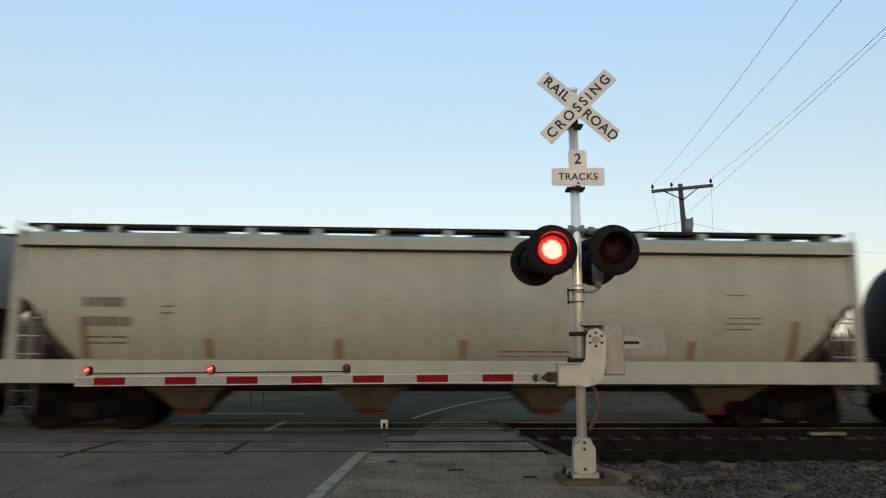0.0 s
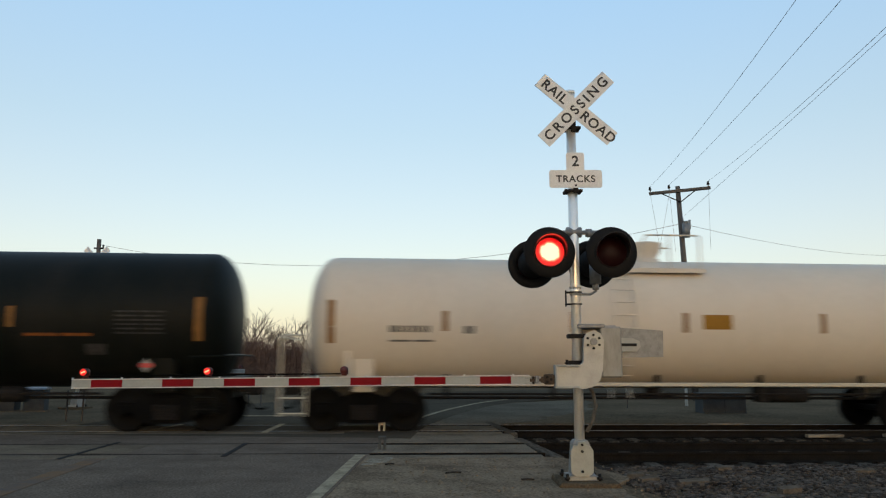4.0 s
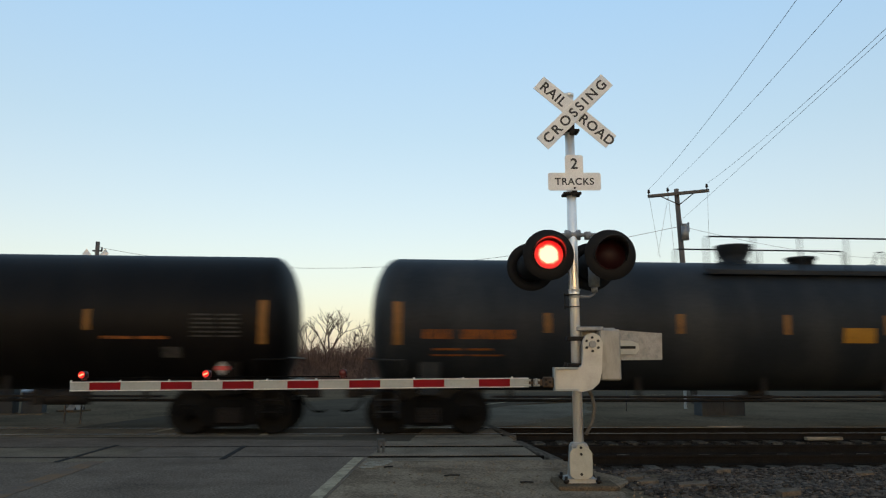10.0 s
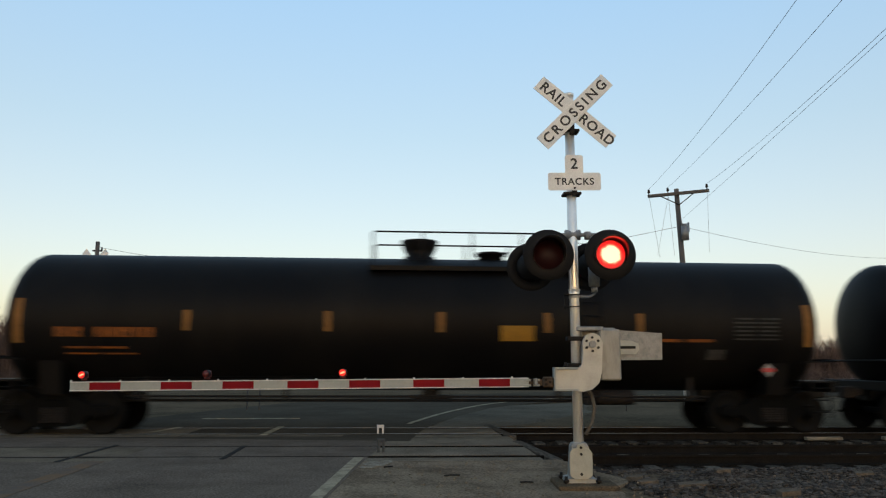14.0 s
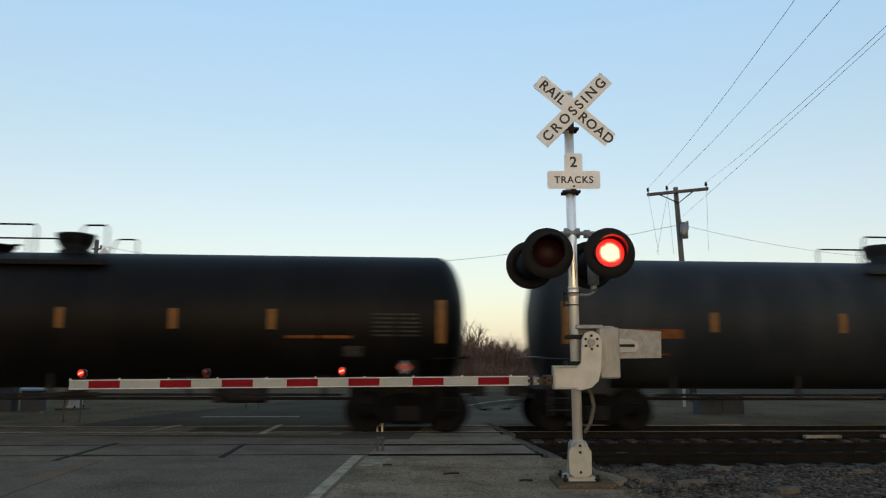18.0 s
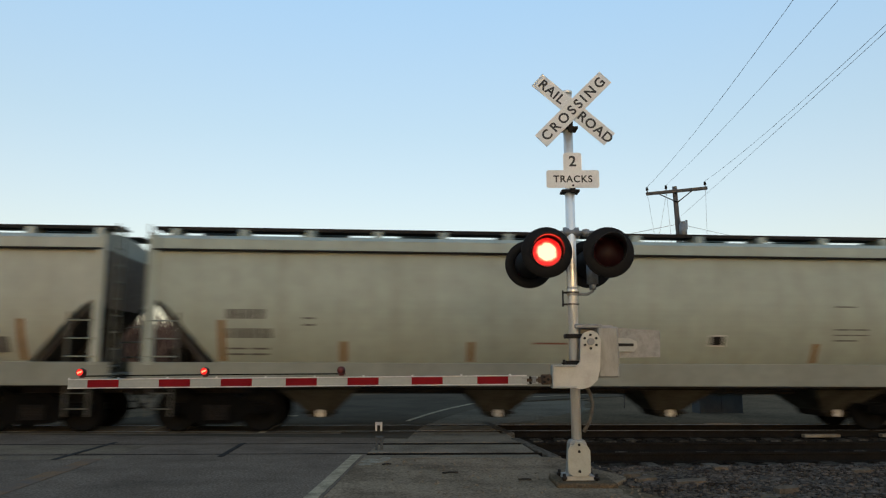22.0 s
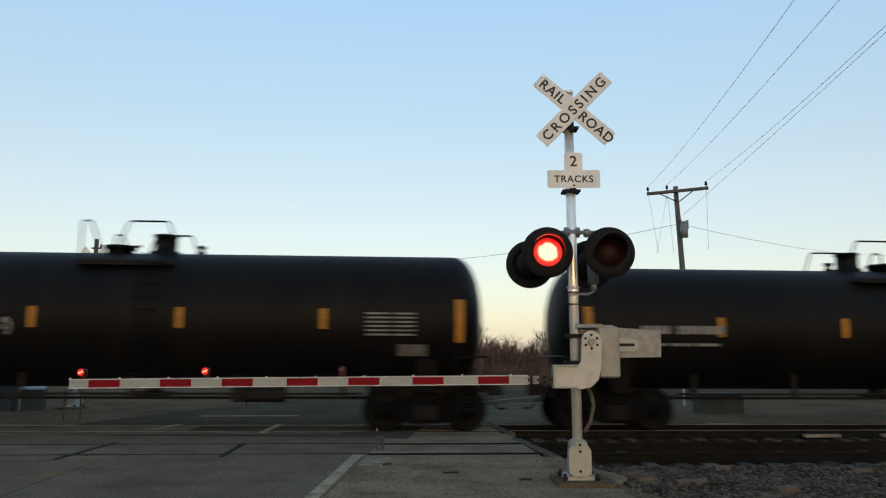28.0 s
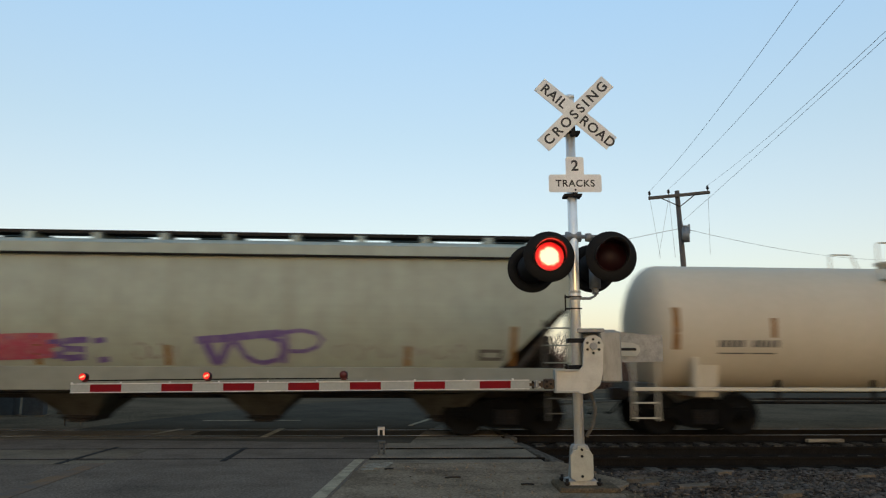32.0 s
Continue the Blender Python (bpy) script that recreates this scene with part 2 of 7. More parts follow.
hood_black = material("glossy_hood_enamel", (0.022, 0.02, 0.02), 0.32, dirt=(0.03, 0.028, 0.027), amount=0.4, scale=6, bump=0.02, spec=0.4)
sign_black = material("black_sign_paint", (0.02, 0.02, 0.022), 0.6, bump=0.02)
lamp_black = material("black_lamp_enamel", (0.009, 0.0085, 0.0085), 0.6, dirt=(0.016, 0.015, 0.015), amount=0.4, scale=6, bump=0.05, spec=0.12)
gate_white = material("white_gate_sheet", (0.272, 0.288, 0.272), 0.5, dirt=(0.214, 0.222, 0.208), amount=0.5, scale=4, fine=30, bump=0.02, grain_amp=0.06)
gate_red = material("red_gate_sheet", (0.1762, 0.003, 0.00675), 0.6, dirt=(0.1125, 0.0045, 0.0075), amount=0.5, scale=5, fine=80, bump=0.03, spec=0.1, grain_amp=0.08)
steel_dark = material("dark_steel", (0.014, 0.013, 0.0125), 0.7, 0.1, dirt=(0.028, 0.022, 0.018), amount=0.7, scale=4, spec=0.12)
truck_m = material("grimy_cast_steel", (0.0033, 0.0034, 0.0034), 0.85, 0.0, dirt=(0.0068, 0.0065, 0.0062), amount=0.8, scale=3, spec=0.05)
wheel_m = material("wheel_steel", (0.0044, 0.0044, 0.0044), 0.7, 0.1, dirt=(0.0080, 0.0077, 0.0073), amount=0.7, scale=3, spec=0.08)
tank_black = material("black_tank_paint", (0.0035, 0.0033, 0.0035), 0.5, dirt=(0.009, 0.008, 0.007), amount=0.8, scale=0.8, fine=20, bump=0.03, streak=(1.2, 1, 0.35), spec=0.09)
tank_green = material("greenish_black_tank_paint", (0.0045, 0.006, 0.005), 0.5, dirt=(0.013, 0.0125, 0.0105), amount=0.8, scale=0.8, fine=20, bump=0.03, streak=(1.2, 1, 0.35), spec=0.09)
tank_dust = material("brown_grey_tank_paint", (0.0098, 0.0094, 0.0086), 0.55, dirt=(0.021, 0.019, 0.0165), amount=0.8, scale=0.8, fine=20, bump=0.03, streak=(1.2, 1, 0.35), spec=0.09)
tank_grey = material("dusty_black_tank_paint", (0.0128, 0.016, 0.02), 0.5, dirt=(0.032, 0.0352, 0.0368), amount=0.8, scale=0.8, fine=20, bump=0.03, streak=(1.2, 1, 0.35), spec=0.09)
tank_white = material("white_tank_paint", (0.555, 0.506, 0.430), 0.55, dirt=(0.45, 0.395, 0.325), amount=0.35, scale=0.5, fine=6, bump=0.0, streak=(1.0, 1, 0.15), spec=0.2, grain_amp=0.025)
tank_cream = material("dull_cream_tank_paint", (0.46, 0.42, 0.335), 0.6, dirt=(0.36, 0.32, 0.255), amount=0.35, scale=0.5, fine=6, bump=0.0, streak=(1.0, 1, 0.15), spec=0.15, grain_amp=0.025)
tank_teal = material("dark_teal_tank_paint", (0.0065, 0.0125, 0.017), 0.5, dirt=(0.016, 0.022, 0.024), amount=0.8, scale=0.8, fine=20, bump=0.03, streak=(1.2, 1, 0.35), spec=0.09)
tank_blue = material("blue_black_tank_paint", (0.0168, 0.03487, 0.051), 0.5, dirt=(0.0368, 0.05115, 0.0615), amount=0.8, scale=0.8, fine=20, bump=0.03, streak=(1.2, 1, 0.35), spec=0.09)
tank_navy = material("dark_navy_tank_paint", (0.005, 0.0075, 0.0135), 0.5, dirt=(0.014, 0.0165, 0.022), amount=0.8, scale=0.8, fine=20, bump=0.03, streak=(1.2, 1, 0.35), spec=0.09)
sky_blue_paint = material("light_blue_band_paint", (0.048, 0.145, 0.265), 0.55, dirt=(0.06, 0.13, 0.20), amount=0.6, scale=1.5, fine=30, bump=0.02, spec=0.1)
hopper_grey = material("light_grey_hopper_paint", (0.333, 0.350, 0.302), 0.65, dirt=(0.252, 0.258, 0.214), amount=0.5, scale=0.6, fine=3, bump=0.02, streak=(4.0, 1, 0.12), spec=0.2, grain_amp=0.06)
hopper_sage = material("grey_green_hopper_paint", (0.296, 0.330, 0.286), 0.65, dirt=(0.232, 0.246, 0.206), amount=0.5, scale=0.6, fine=3, bump=0.02, streak=(4.0, 1, 0.12), spec=0.25, grain_amp=0.08)
# darker than the body grey: dim light low on the cars is in it
sill_shaded = material("weathered_shaded_sill_paint", (0.195, 0.204, 0.174), 0.65, dirt=(0.14, 0.142, 0.116), amount=0.6, scale=1.2, fine=6, bump=0.02, streak=(1.0, 1, 0.6), spec=0.2, grain_amp=0.08)
hopper_warm = material("beige_hopper_paint", (0.186, 0.175, 0.135), 0.7, dirt=(0.106, 0.092, 0.066), amount=0.8, scale=0.6, fine=3, bump=0.02, streak=(3.0, 1, 0.16), spec=0.2, grain_amp=0.1)
hopper_rust = material("rust_stained_hopper_paint", (0.285, 0.287, 0.249), 0.7, dirt=(0.20, 0.178, 0.135), amount=0.7, scale=0.6, fine=3, bump=0.02, streak=(4.0, 1, 0.12), spec=0.25, grain_amp=0.08)
rust_m = material("orange_rust", (0.26, 0.215, 0.165), 0.85, dirt=(0.20, 0.075, 0.030), amount=1.0, scale=1.3, fine=12, bump=0.1, streak=(3.5, 1, 0.5), edge=(0.46, 0.66), spec=0.1)
rust_drip_m = material("red_brown_rust", (0.20, 0.085, 0.045), 0.85, dirt=(0.29, 0.265, 0.22), amount=0.95, scale=2.2, fine=12, bump=0.05, streak=(4, 1, 0.5), spec=0.1)
# grimy brown that also holds the shade on the end walls
end_grime_shade = material("grimy_shaded_end_paint", (0.15, 0.128, 0.105), 0.8, dirt=(0.085, 0.068, 0.054), amount=0.8, scale=1.5, fine=12, streak=(3, 3, 0.3), spec=0.1)
# brown set dark for the shadow under the end slopes, with random grime
slope_shade = material("grimy_shaded_slope_paint", (0.055, 0.045, 0.036), 0.9, dirt=(0.025, 0.020, 0.016), amount=0.8, scale=2, fine=15, spec=0.1)
gate_rust = material("red_oxide_gate", (0.085, 0.028, 0.022), 0.9, bump=0.1, spec=0.1)
# near-black: the shade under the cars is put into the chute colour
chute_dark = material("deep_shade_chute_paint", (0.030, 0.027, 0.023), 0.9, dirt=(0.014, 0.012, 0.010), amount=0.85, scale=1.5, fine=15, bump=0.05, streak=(2, 1, 0.4), spec=0.0)
step_grey = material("worn_step_paint", (0.10, 0.098, 0.085), 0.8, dirt=(0.05, 0.046, 0.04), amount=0.8, scale=5, fine=30, spec=0.1)
chute_pale = material("pale_chute_paint", (0.125, 0.122, 0.106), 0.85, dirt=(0.06, 0.057, 0.049), amount=0.85, scale=1.5, fine=15, bump=0.05, streak=(2, 1, 0.4), spec=0.0)
# chute paint darkened for the shade beneath the sills
chute_grey = material("shaded_chute_paint", (0.068, 0.068, 0.060), 0.85, dirt=(0.034, 0.033, 0.028), amount=0.85, scale=1.5, fine=15, bump=0.05, streak=(2, 1, 0.4), spec=0.0)
sticker = material("yellow_reflective_sheet", (0.42, 0.185, 0.022), 0.6, dirt=(0.24, 0.11, 0.02), amount=0.7, scale=8, bump=0.02, spec=0.2)
sticker_dim = material("faded_yellow_sheet", (0.21, 0.10, 0.026), 0.7, dirt=(0.11, 0.055, 0.018), amount=0.7, scale=8, bump=0.02, spec=0.2)
mark_orange = material("orange_lettering", (0.20, 0.062, 0.010), 0.7, dirt=(0.03, 0.018, 0.012), amount=0.85, scale=9, bump=0.02, spec=0.2)
mark_white = material("white_lettering", (0.23, 0.225, 0.22), 0.7, dirt=(0.06, 0.06, 0.06), amount=0.75, scale=9, bump=0.02, spec=0.2)
mark_dark = material("dark_lettering", (0.075, 0.072, 0.068), 0.6, dirt=(0.18, 0.175, 0.15), amount=0.6, scale=9, bump=0.02)
mark_yellow = material("yellow_placard", (0.264, 0.132, 0.0128), 0.6, dirt=(0.16, 0.08, 0.0144), amount=0.5, scale=9, bump=0.02, spec=0.2)
mark_dim = material("worn_grey_lettering", (0.04125, 0.0407, 0.0396), 0.7, dirt=(0.011, 0.011, 0.011), amount=0.8, scale=9, bump=0.02, spec=0.1)
mark_brick = material("faded_brick_red_lettering", (0.17, 0.075, 0.055), 0.7, dirt=(0.24, 0.19, 0.16), amount=0.6, scale=9, bump=0.02, spec=0.1)
mark_red = material("red_placard", (0.42, 0.03, 0.03), 0.5, bump=0.02)
spray_purple = material("purple_spray_paint", (0.10, 0.06, 0.22), 0.6, dirt=(0.2, 0.17, 0.24), amount=0.7, scale=6, bump=0.02)
spray_red = material("crimson_spray_paint", (0.32, 0.05, 0.09), 0.6, dirt=(0.3, 0.16, 0.16), amount=0.7, scale=6, bump=0.02)
spray_grey = material("black_spray_paint", (0.06, 0.055, 0.048), 0.8, dirt=(0.15, 0.135, 0.108), amount=0.9, scale=4, bump=0.02, spec=0.05)
spray_faint = material("faded_purple_spray_paint", (0.21, 0.195, 0.20), 0.8, dirt=(0.27, 0.27, 0.23), amount=0.9, scale=4, bump=0.02, spec=0.05)
wood_pole = material("weathered_pole_wood", (0.105, 0.096, 0.090), 0.9, dirt=(0.05, 0.045, 0.042), amount=0.7, scale=3, fine=40, streak=(6, 6, 0.6), spec=0.15)
wire_m = material("grey_wire", (0.16, 0.16, 0.17), 0.6, bump=0)
bark = material("bare_bark", (0.11, 0.085, 0.065), 0.9, dirt=(0.06, 0.045, 0.035), amount=0.8, scale=2, vary=0.3)
brush_m = material("dry_brush", (0.108, 0.070, 0.054), 0.95, dirt=(0.060, 0.040, 0.032), amount=0.9, scale=0.6, vary=0.4, spec=0.0, island=True)
lens_red = material("red_lens", (0.015, 0.002, 0.0025), 0.5, bump=0.0, spec=0.15)
gate_lens = material("red_gate_lens", (0.10, 0.014, 0.012), 0.35, bump=0.0)


def led_face(name, r0, r1, strength):
    """A round board of red LEDs: burnt-out white in the middle, deep red at the rim."""
    m = glow(name, (1, 0, 0), 1.0)
    nt = m.node_tree
    tc = nt.nodes.new("ShaderNodeTexCoord")
    ln = nt.nodes.new("ShaderNodeVectorMath")
    ln.operation = "LENGTH"
    nt.links.new(tc.outputs["Object"], ln.inputs[0])
    mr = nt.nodes.new("ShaderNodeMapRange")
    mr.inputs[1].default_value, mr.inputs[2].default_value = r0, r1
    nt.links.new(ln.outputs["Value"], mr.inputs[0])
    dots = nt.nodes.new("ShaderNodeTexVoronoi")
    dots.inputs["Scale"].default_value = 2.6 / r1
    nt.links.new(tc.outputs["Object"], dots.inputs["Vector"])
    add = nt.nodes.new("ShaderNodeMath")
    add.operation = "MULTIPLY_ADD"
    add.inputs[1].default_value = 0.28
    nt.links.new(dots.outputs["Distance"], add.inputs[0])
    nt.links.new(mr.outputs[0], add.inputs[2])
    ramp = nt.nodes.new("ShaderNodeValToRGB")
    el = ramp.color_ramp.elements
    el[0].position, el[0].color = 0.38, (1.0, 0.085, 0.050, 1)
    el[1].position, el[1].color = 1.0, (0.03, 0.0001, 0.0003, 1)
    e = el.new(0.60)
    e.color = (1.0, 0.012, 0.006, 1)
    e = el.new(0.74)
    e.color = (0.22, 0.0006, 0.001, 1)
    nt.links.new(add.outputs[0], ramp.inputs[0])
    b = nt.nodes["Principled BSDF"]
    nt.links.new(ramp.outputs[0], b.inputs["Emission Color"])
    b.inputs["Emission Strength"].default_value = strength
    return m


led_core = led_face("led_face_red", 0.075, 0.19, 14.0)
gate_led = glow("gate_led_red", (1.0, 0.006, 0.004), 0.7)
gate_core = glow("gate_led_core", (1.0, 0.30, 0.15), 2.2)
tar = material("tar_joint", (0.022, 0.020, 0.018), 0.95, dirt=(0.05, 0.046, 0.04), amount=0.6, scale=6, bump=0.3, spec=0.08)
timber_pale = material("sun_bleached_timber", (0.26, 0.215, 0.155), 0.9, dirt=(0.08, 0.06, 0.045), amount=0.9, scale=5, fine=50, streak=(0.6, 4, 4), spec=0.05)
rock_pale = material("pale_grey_rock", (0.135, 0.108, 0.082), 0.95, dirt=(0.07, 0.056, 0.042), amount=0.9, scale=8, fine=40, bump=0.6, spec=0.0)
spill_m = material("old_cement_spill", (0.26, 0.225, 0.17), 0.95, dirt=(0.14, 0.115, 0.085), amount=1.0, scale=9, fine=50, spec=0.0, grain_amp=0.4)
hose_grey = material("faded_grey_hose", (0.10, 0.088, 0.07), 0.8, dirt=(0.055, 0.042, 0.032), amount=0.8, scale=8, spec=0.1)
joint_rust = material("rusty_joint_steel", (0.085, 0.058, 0.040), 0.75, 0.2, dirt=(0.035, 0.028, 0.022), amount=0.9, scale=12, fine=60, spec=0.2)
cabinet_m = material("blue_grey_cabinet_paint", (0.062, 0.067, 0.068), 0.7, dirt=(0.036, 0.039, 0.040), amount=0.6, scale=2, fine=30, spec=0.05)
post_white = material("weathered_white_post", (0.55, 0.54, 0.52), 0.7, dirt=(0.3, 0.28, 0.26), amount=0.6, scale=6, fine=40)


# ---- ground, road, tracks ----
ROAD = [(-8.2, -45), (-4.6, -19), (-2.8, -10), (-1.66, 0), (-0.64, 9), (-0.18, 13), (0.58, 18), (1.5, 21.5), (2.7, 25), (4.4, 28.8), (7.2, 32.6), (11.8, 36), (19, 39), (32, 41.5), (60, 45), (140, 52)]
ROAD = [(x - 3.45, y) for x, y in ROAD]


def smooth_line(pts, n=6):
    out = []
    for i in range(len(pts) - 1):
        p = [Vector(pts[max(0, min(len(pts) - 1, i + k))]) for k in (-1, 0, 1, 2)]
        for j in range(n):
            t = j / n
            out.append(0.5 * ((2 * p[1]) + (p[2] - p[0]) * t + (2 * p[0] - 5 * p[1] + 4 * p[2] - p[3]) * t * t + (3 * p[1] - p[0] - 3 * p[2] + p[3]) * t ** 3))
    return out + [Vector(pts[-1])]


ROAD_LINE = smooth_line(ROAD)


def ribbon(line, o0, o1, z0, z1, t0=0, t1=None):
    """A strip along a line, between two offsets to its right, from z0 up to z1."""
    m, pts = M(), line[t0:t1]
    rows = []
    for i, p in enumerate(pts):
        d = (pts[min(i + 1, len(pts) - 1)] - pts[max(i - 1, 0)]).normalized()
        n = Vector((d.y, -d.x))
        a, b = p + n * o0, p + n * o1
        rows.append([(a.x, a.y, z0), (a.x, a.y, z1), (b.x, b.y, z1), (b.x, b.y, z0)])
    v = [q for r in rows for q in r]
    f = []
    for i in range(len(rows) - 1):
        k = 4 * i
        f += [(k + j, k + j + 1, k + 5 + j, k + 4 + j) for j in range(3)]
    k = len(v) - 4
    f += [(0, 1, 2, 3), (k + 3, k + 2, k + 1, k)]
    return m.add(v, f)


def ground_height(x, y):
    if 10.9 < y < 18.75:
        return -0.75
    h = -0.06 + 0.05 * noise.noise((x * 0.25, y * 0.25, 0)) * min(1, abs(y - 11) / 6)
    if y > 30:
        h += 0.25 * noise.noise((x * 0.05, y * 0.05, 3)) * min(1, (y - 30) / 30)
    return h


def ground_sheet():
    xs = sorted({*np.arange(-40, 60, 1.5).tolist(), *[s * v for v in (80, 120, 200, 400, 900, 2500) for s in (-1, 1)]})
    ys = sorted({*np.arange(-6, 60, 1.2).tolist(), -2500, -900, -300, -100, -40, -20, 10.85, 10.95, 18.7, 18.8, 80, 110, 160, 300, 800, 2500})
    v = [(x, y, ground_height(x, y) if abs(x) < 100 and -30 < y < 120 else -0.1) for y in ys for x in xs]
    n = len(xs)
    f = [(j * n + i, j * n + i + 1, (j + 1) * n + i + 1, (j + 1) * n + i) for j in range(len(ys) - 1) for i in range(n - 1)]
    return M().add(v, f, True)


solid("ground", ground_sheet(), dirt_ground, "bare dirt and short dry grass beside the crossing", "ground", kind="structure")
CUT = next(i for i, p in enumerate(ROAD_LINE) if p.y > 14.7)
road = solid("road", ribbon(ROAD_LINE, -4.2, 3.56, -0.3, -0.004, 0, CUT + 1), asphalt, "worn grey asphalt road running up to the railway crossing", "road", kind="structure")
road_far = solid("road_beyond", ribbon(ROAD_LINE, -4.2, 4.0, -0.3, -0.005, CUT), asphalt_far, "asphalt road curving away beyond the tracks, toned darker for shade", "road", kind="structure")
EDGE_LINE = [p + Vector((3.45, 0)) for p in ROAD_LINE]
part("edge_line", ribbon(EDGE_LINE, -0.07, 0.09, -0.003, 0.003, 0, 30), white_line, road)
part("edge_line", ribbon(EDGE_LINE, -0.06, 0.06, -0.003, 0.003, 38, 70), white_line, road)
part("centre_line", M().box(-4.4, -4.14, -6, 12.1, -0.003, 0.002), yellow_line, road, "almost worn-away yellow centre line")
part("lane_dash", M().prism([(-2.45, 16.3), (-2.31, 16.3), (-2.2, 18.5), (-2.34, 18.5)], "z", -0.003, 0.003), white_line, road)
part("lane_dash", M().prism([(-4.96, 17.1), (-4.83, 17.1), (-4.56, 18.4), (-4.69, 18.4)], "z", -0.003, 0.003), white_line, road)
part("stop_line", M().box(-4.75, -2.1, 21.1, 21.3, -0.003, 0.003), white_line, road)

# the gravelly apron round the signal, level with the road
def slab(poly, z, out, drop):
    """A flat patch whose rim slopes down into the ground."""
    n = len(poly)
    cx, cy = sum(p[0] for p in poly) / n, sum(p[1] for p in poly) / n
    rim = []
    for x, y in poly:
        d = Vector((x - cx, y - cy)).normalized() * out
        rim.append((x + d.x, y + d.y, z - drop))
    v = [(x, y, z) for x, y in poly] + rim
    return M().add(v, [tuple(range(n))] + [(i, (i + 1) % n, n + (i + 1) % n, n + i) for i in range(n)], True)


def ragged(poly, step, amp, seed):
    """The outline of a worn edge: the polygon's sides cut in short pieces and shifted a little."""
    out = []
    for k, (x, y) in enumerate(poly):
        x2, y2 = poly[(k + 1) % len(poly)]
        n = max(1, int(math.hypot(x2 - x, y2 - y) / step))
        for i in range(n):
            px, py = x + (x2 - x) * i / n, y + (y2 - y) * i / n
            out.append((px + amp * noise.noise((px * 1.7, py * 1.7, seed)), py + amp * noise.noise((px * 1.7, py * 1.7, seed + 9)) * (0.2 if py > 11.9 else 1.0)))
    return out


apron_poly = [(-2.75, -8), (-1.75, 0), (-1.05, 6), (-0.78, 8.5), (-0.38, 12.0), (2.95, 12.0), (3.25, 9.9), (2.95, 8.6), (3.4, 6.0), (4.5, 2), (4.5, -6)]
solid("apron", M().prism(ragged(apron_poly, 0.16, 0.2, 3), "z", -0.3, -0.010), apron, "worn brown asphalt shoulder with gravel", "pavement", kind="structure")
solid("apron_far", slab(ragged([(0.9, 18.95), (1.9, 22), (3.2, 25), (5.0, 28), (8.6, 30), (6.5, 24), (3.2, 18.95)], 0.5, 0.4, 5), -0.012, 0.9, 0.12), apron_far_m, "worn grey shoulder of the far road", "pavement", kind="structure")

# the two tracks run a little askew to the road
NEAR_Y, FAR_Y, SKEW = 13.28, 17.28, 1.46
ALONG_TRACK = Vector((math.cos(radians(SKEW)), -math.sin(radians(SKEW)), 0))
NEAR_LINE, FAR_LINE = pose(0, NEAR_Y, 0, 0, 0, -SKEW), pose(0, FAR_Y, 0, 0, 0, -SKEW)
GAUGE = 0.76


def rail_shape(x0, x1):
    p = [(-0.07, -0.17), (0.07, -0.17), (0.07, -0.158), (0.012, -0.14), (0.012, -0.045), (0.036, -0.036), (0.036, -0.004), (-0.036, -0.004), (-0.036, -0.036), (-0.012, -0.045), (-0.012, -0.14), (-0.07, -0.158)]
    return M().prism(p, "x", x0, x1)


def ballast_bed():
    v, f, xs = [], [], [-160, -60] + np.arange(-30, 41, 0.7).tolist() + [70, 200]
    off = [(-2.9, -0.55), (-1.75, -0.2), (-0.9, -0.19), (0, -0.2), (0.9, -0.19), (1.75, -0.2), (2.9, -0.55)]
    for x in xs:
        for o, z in off:
            v.append((x, o, z + 0.02 * noise.noise((x * 1.3, o * 2, 5))))
    n = len(off)
    for i in range(len(xs) - 1):
        f += [(i * n + k, i * n + k + 1, i * n + n + k + 1, i * n + n + k) for k in range(n - 1)]
    return M().add(v, f, True)


def panel_mesh(dx, dy):
    return M().box(-dx / 2, dx / 2, -dy / 2, dy / 2, -0.12, 0, 0.012)


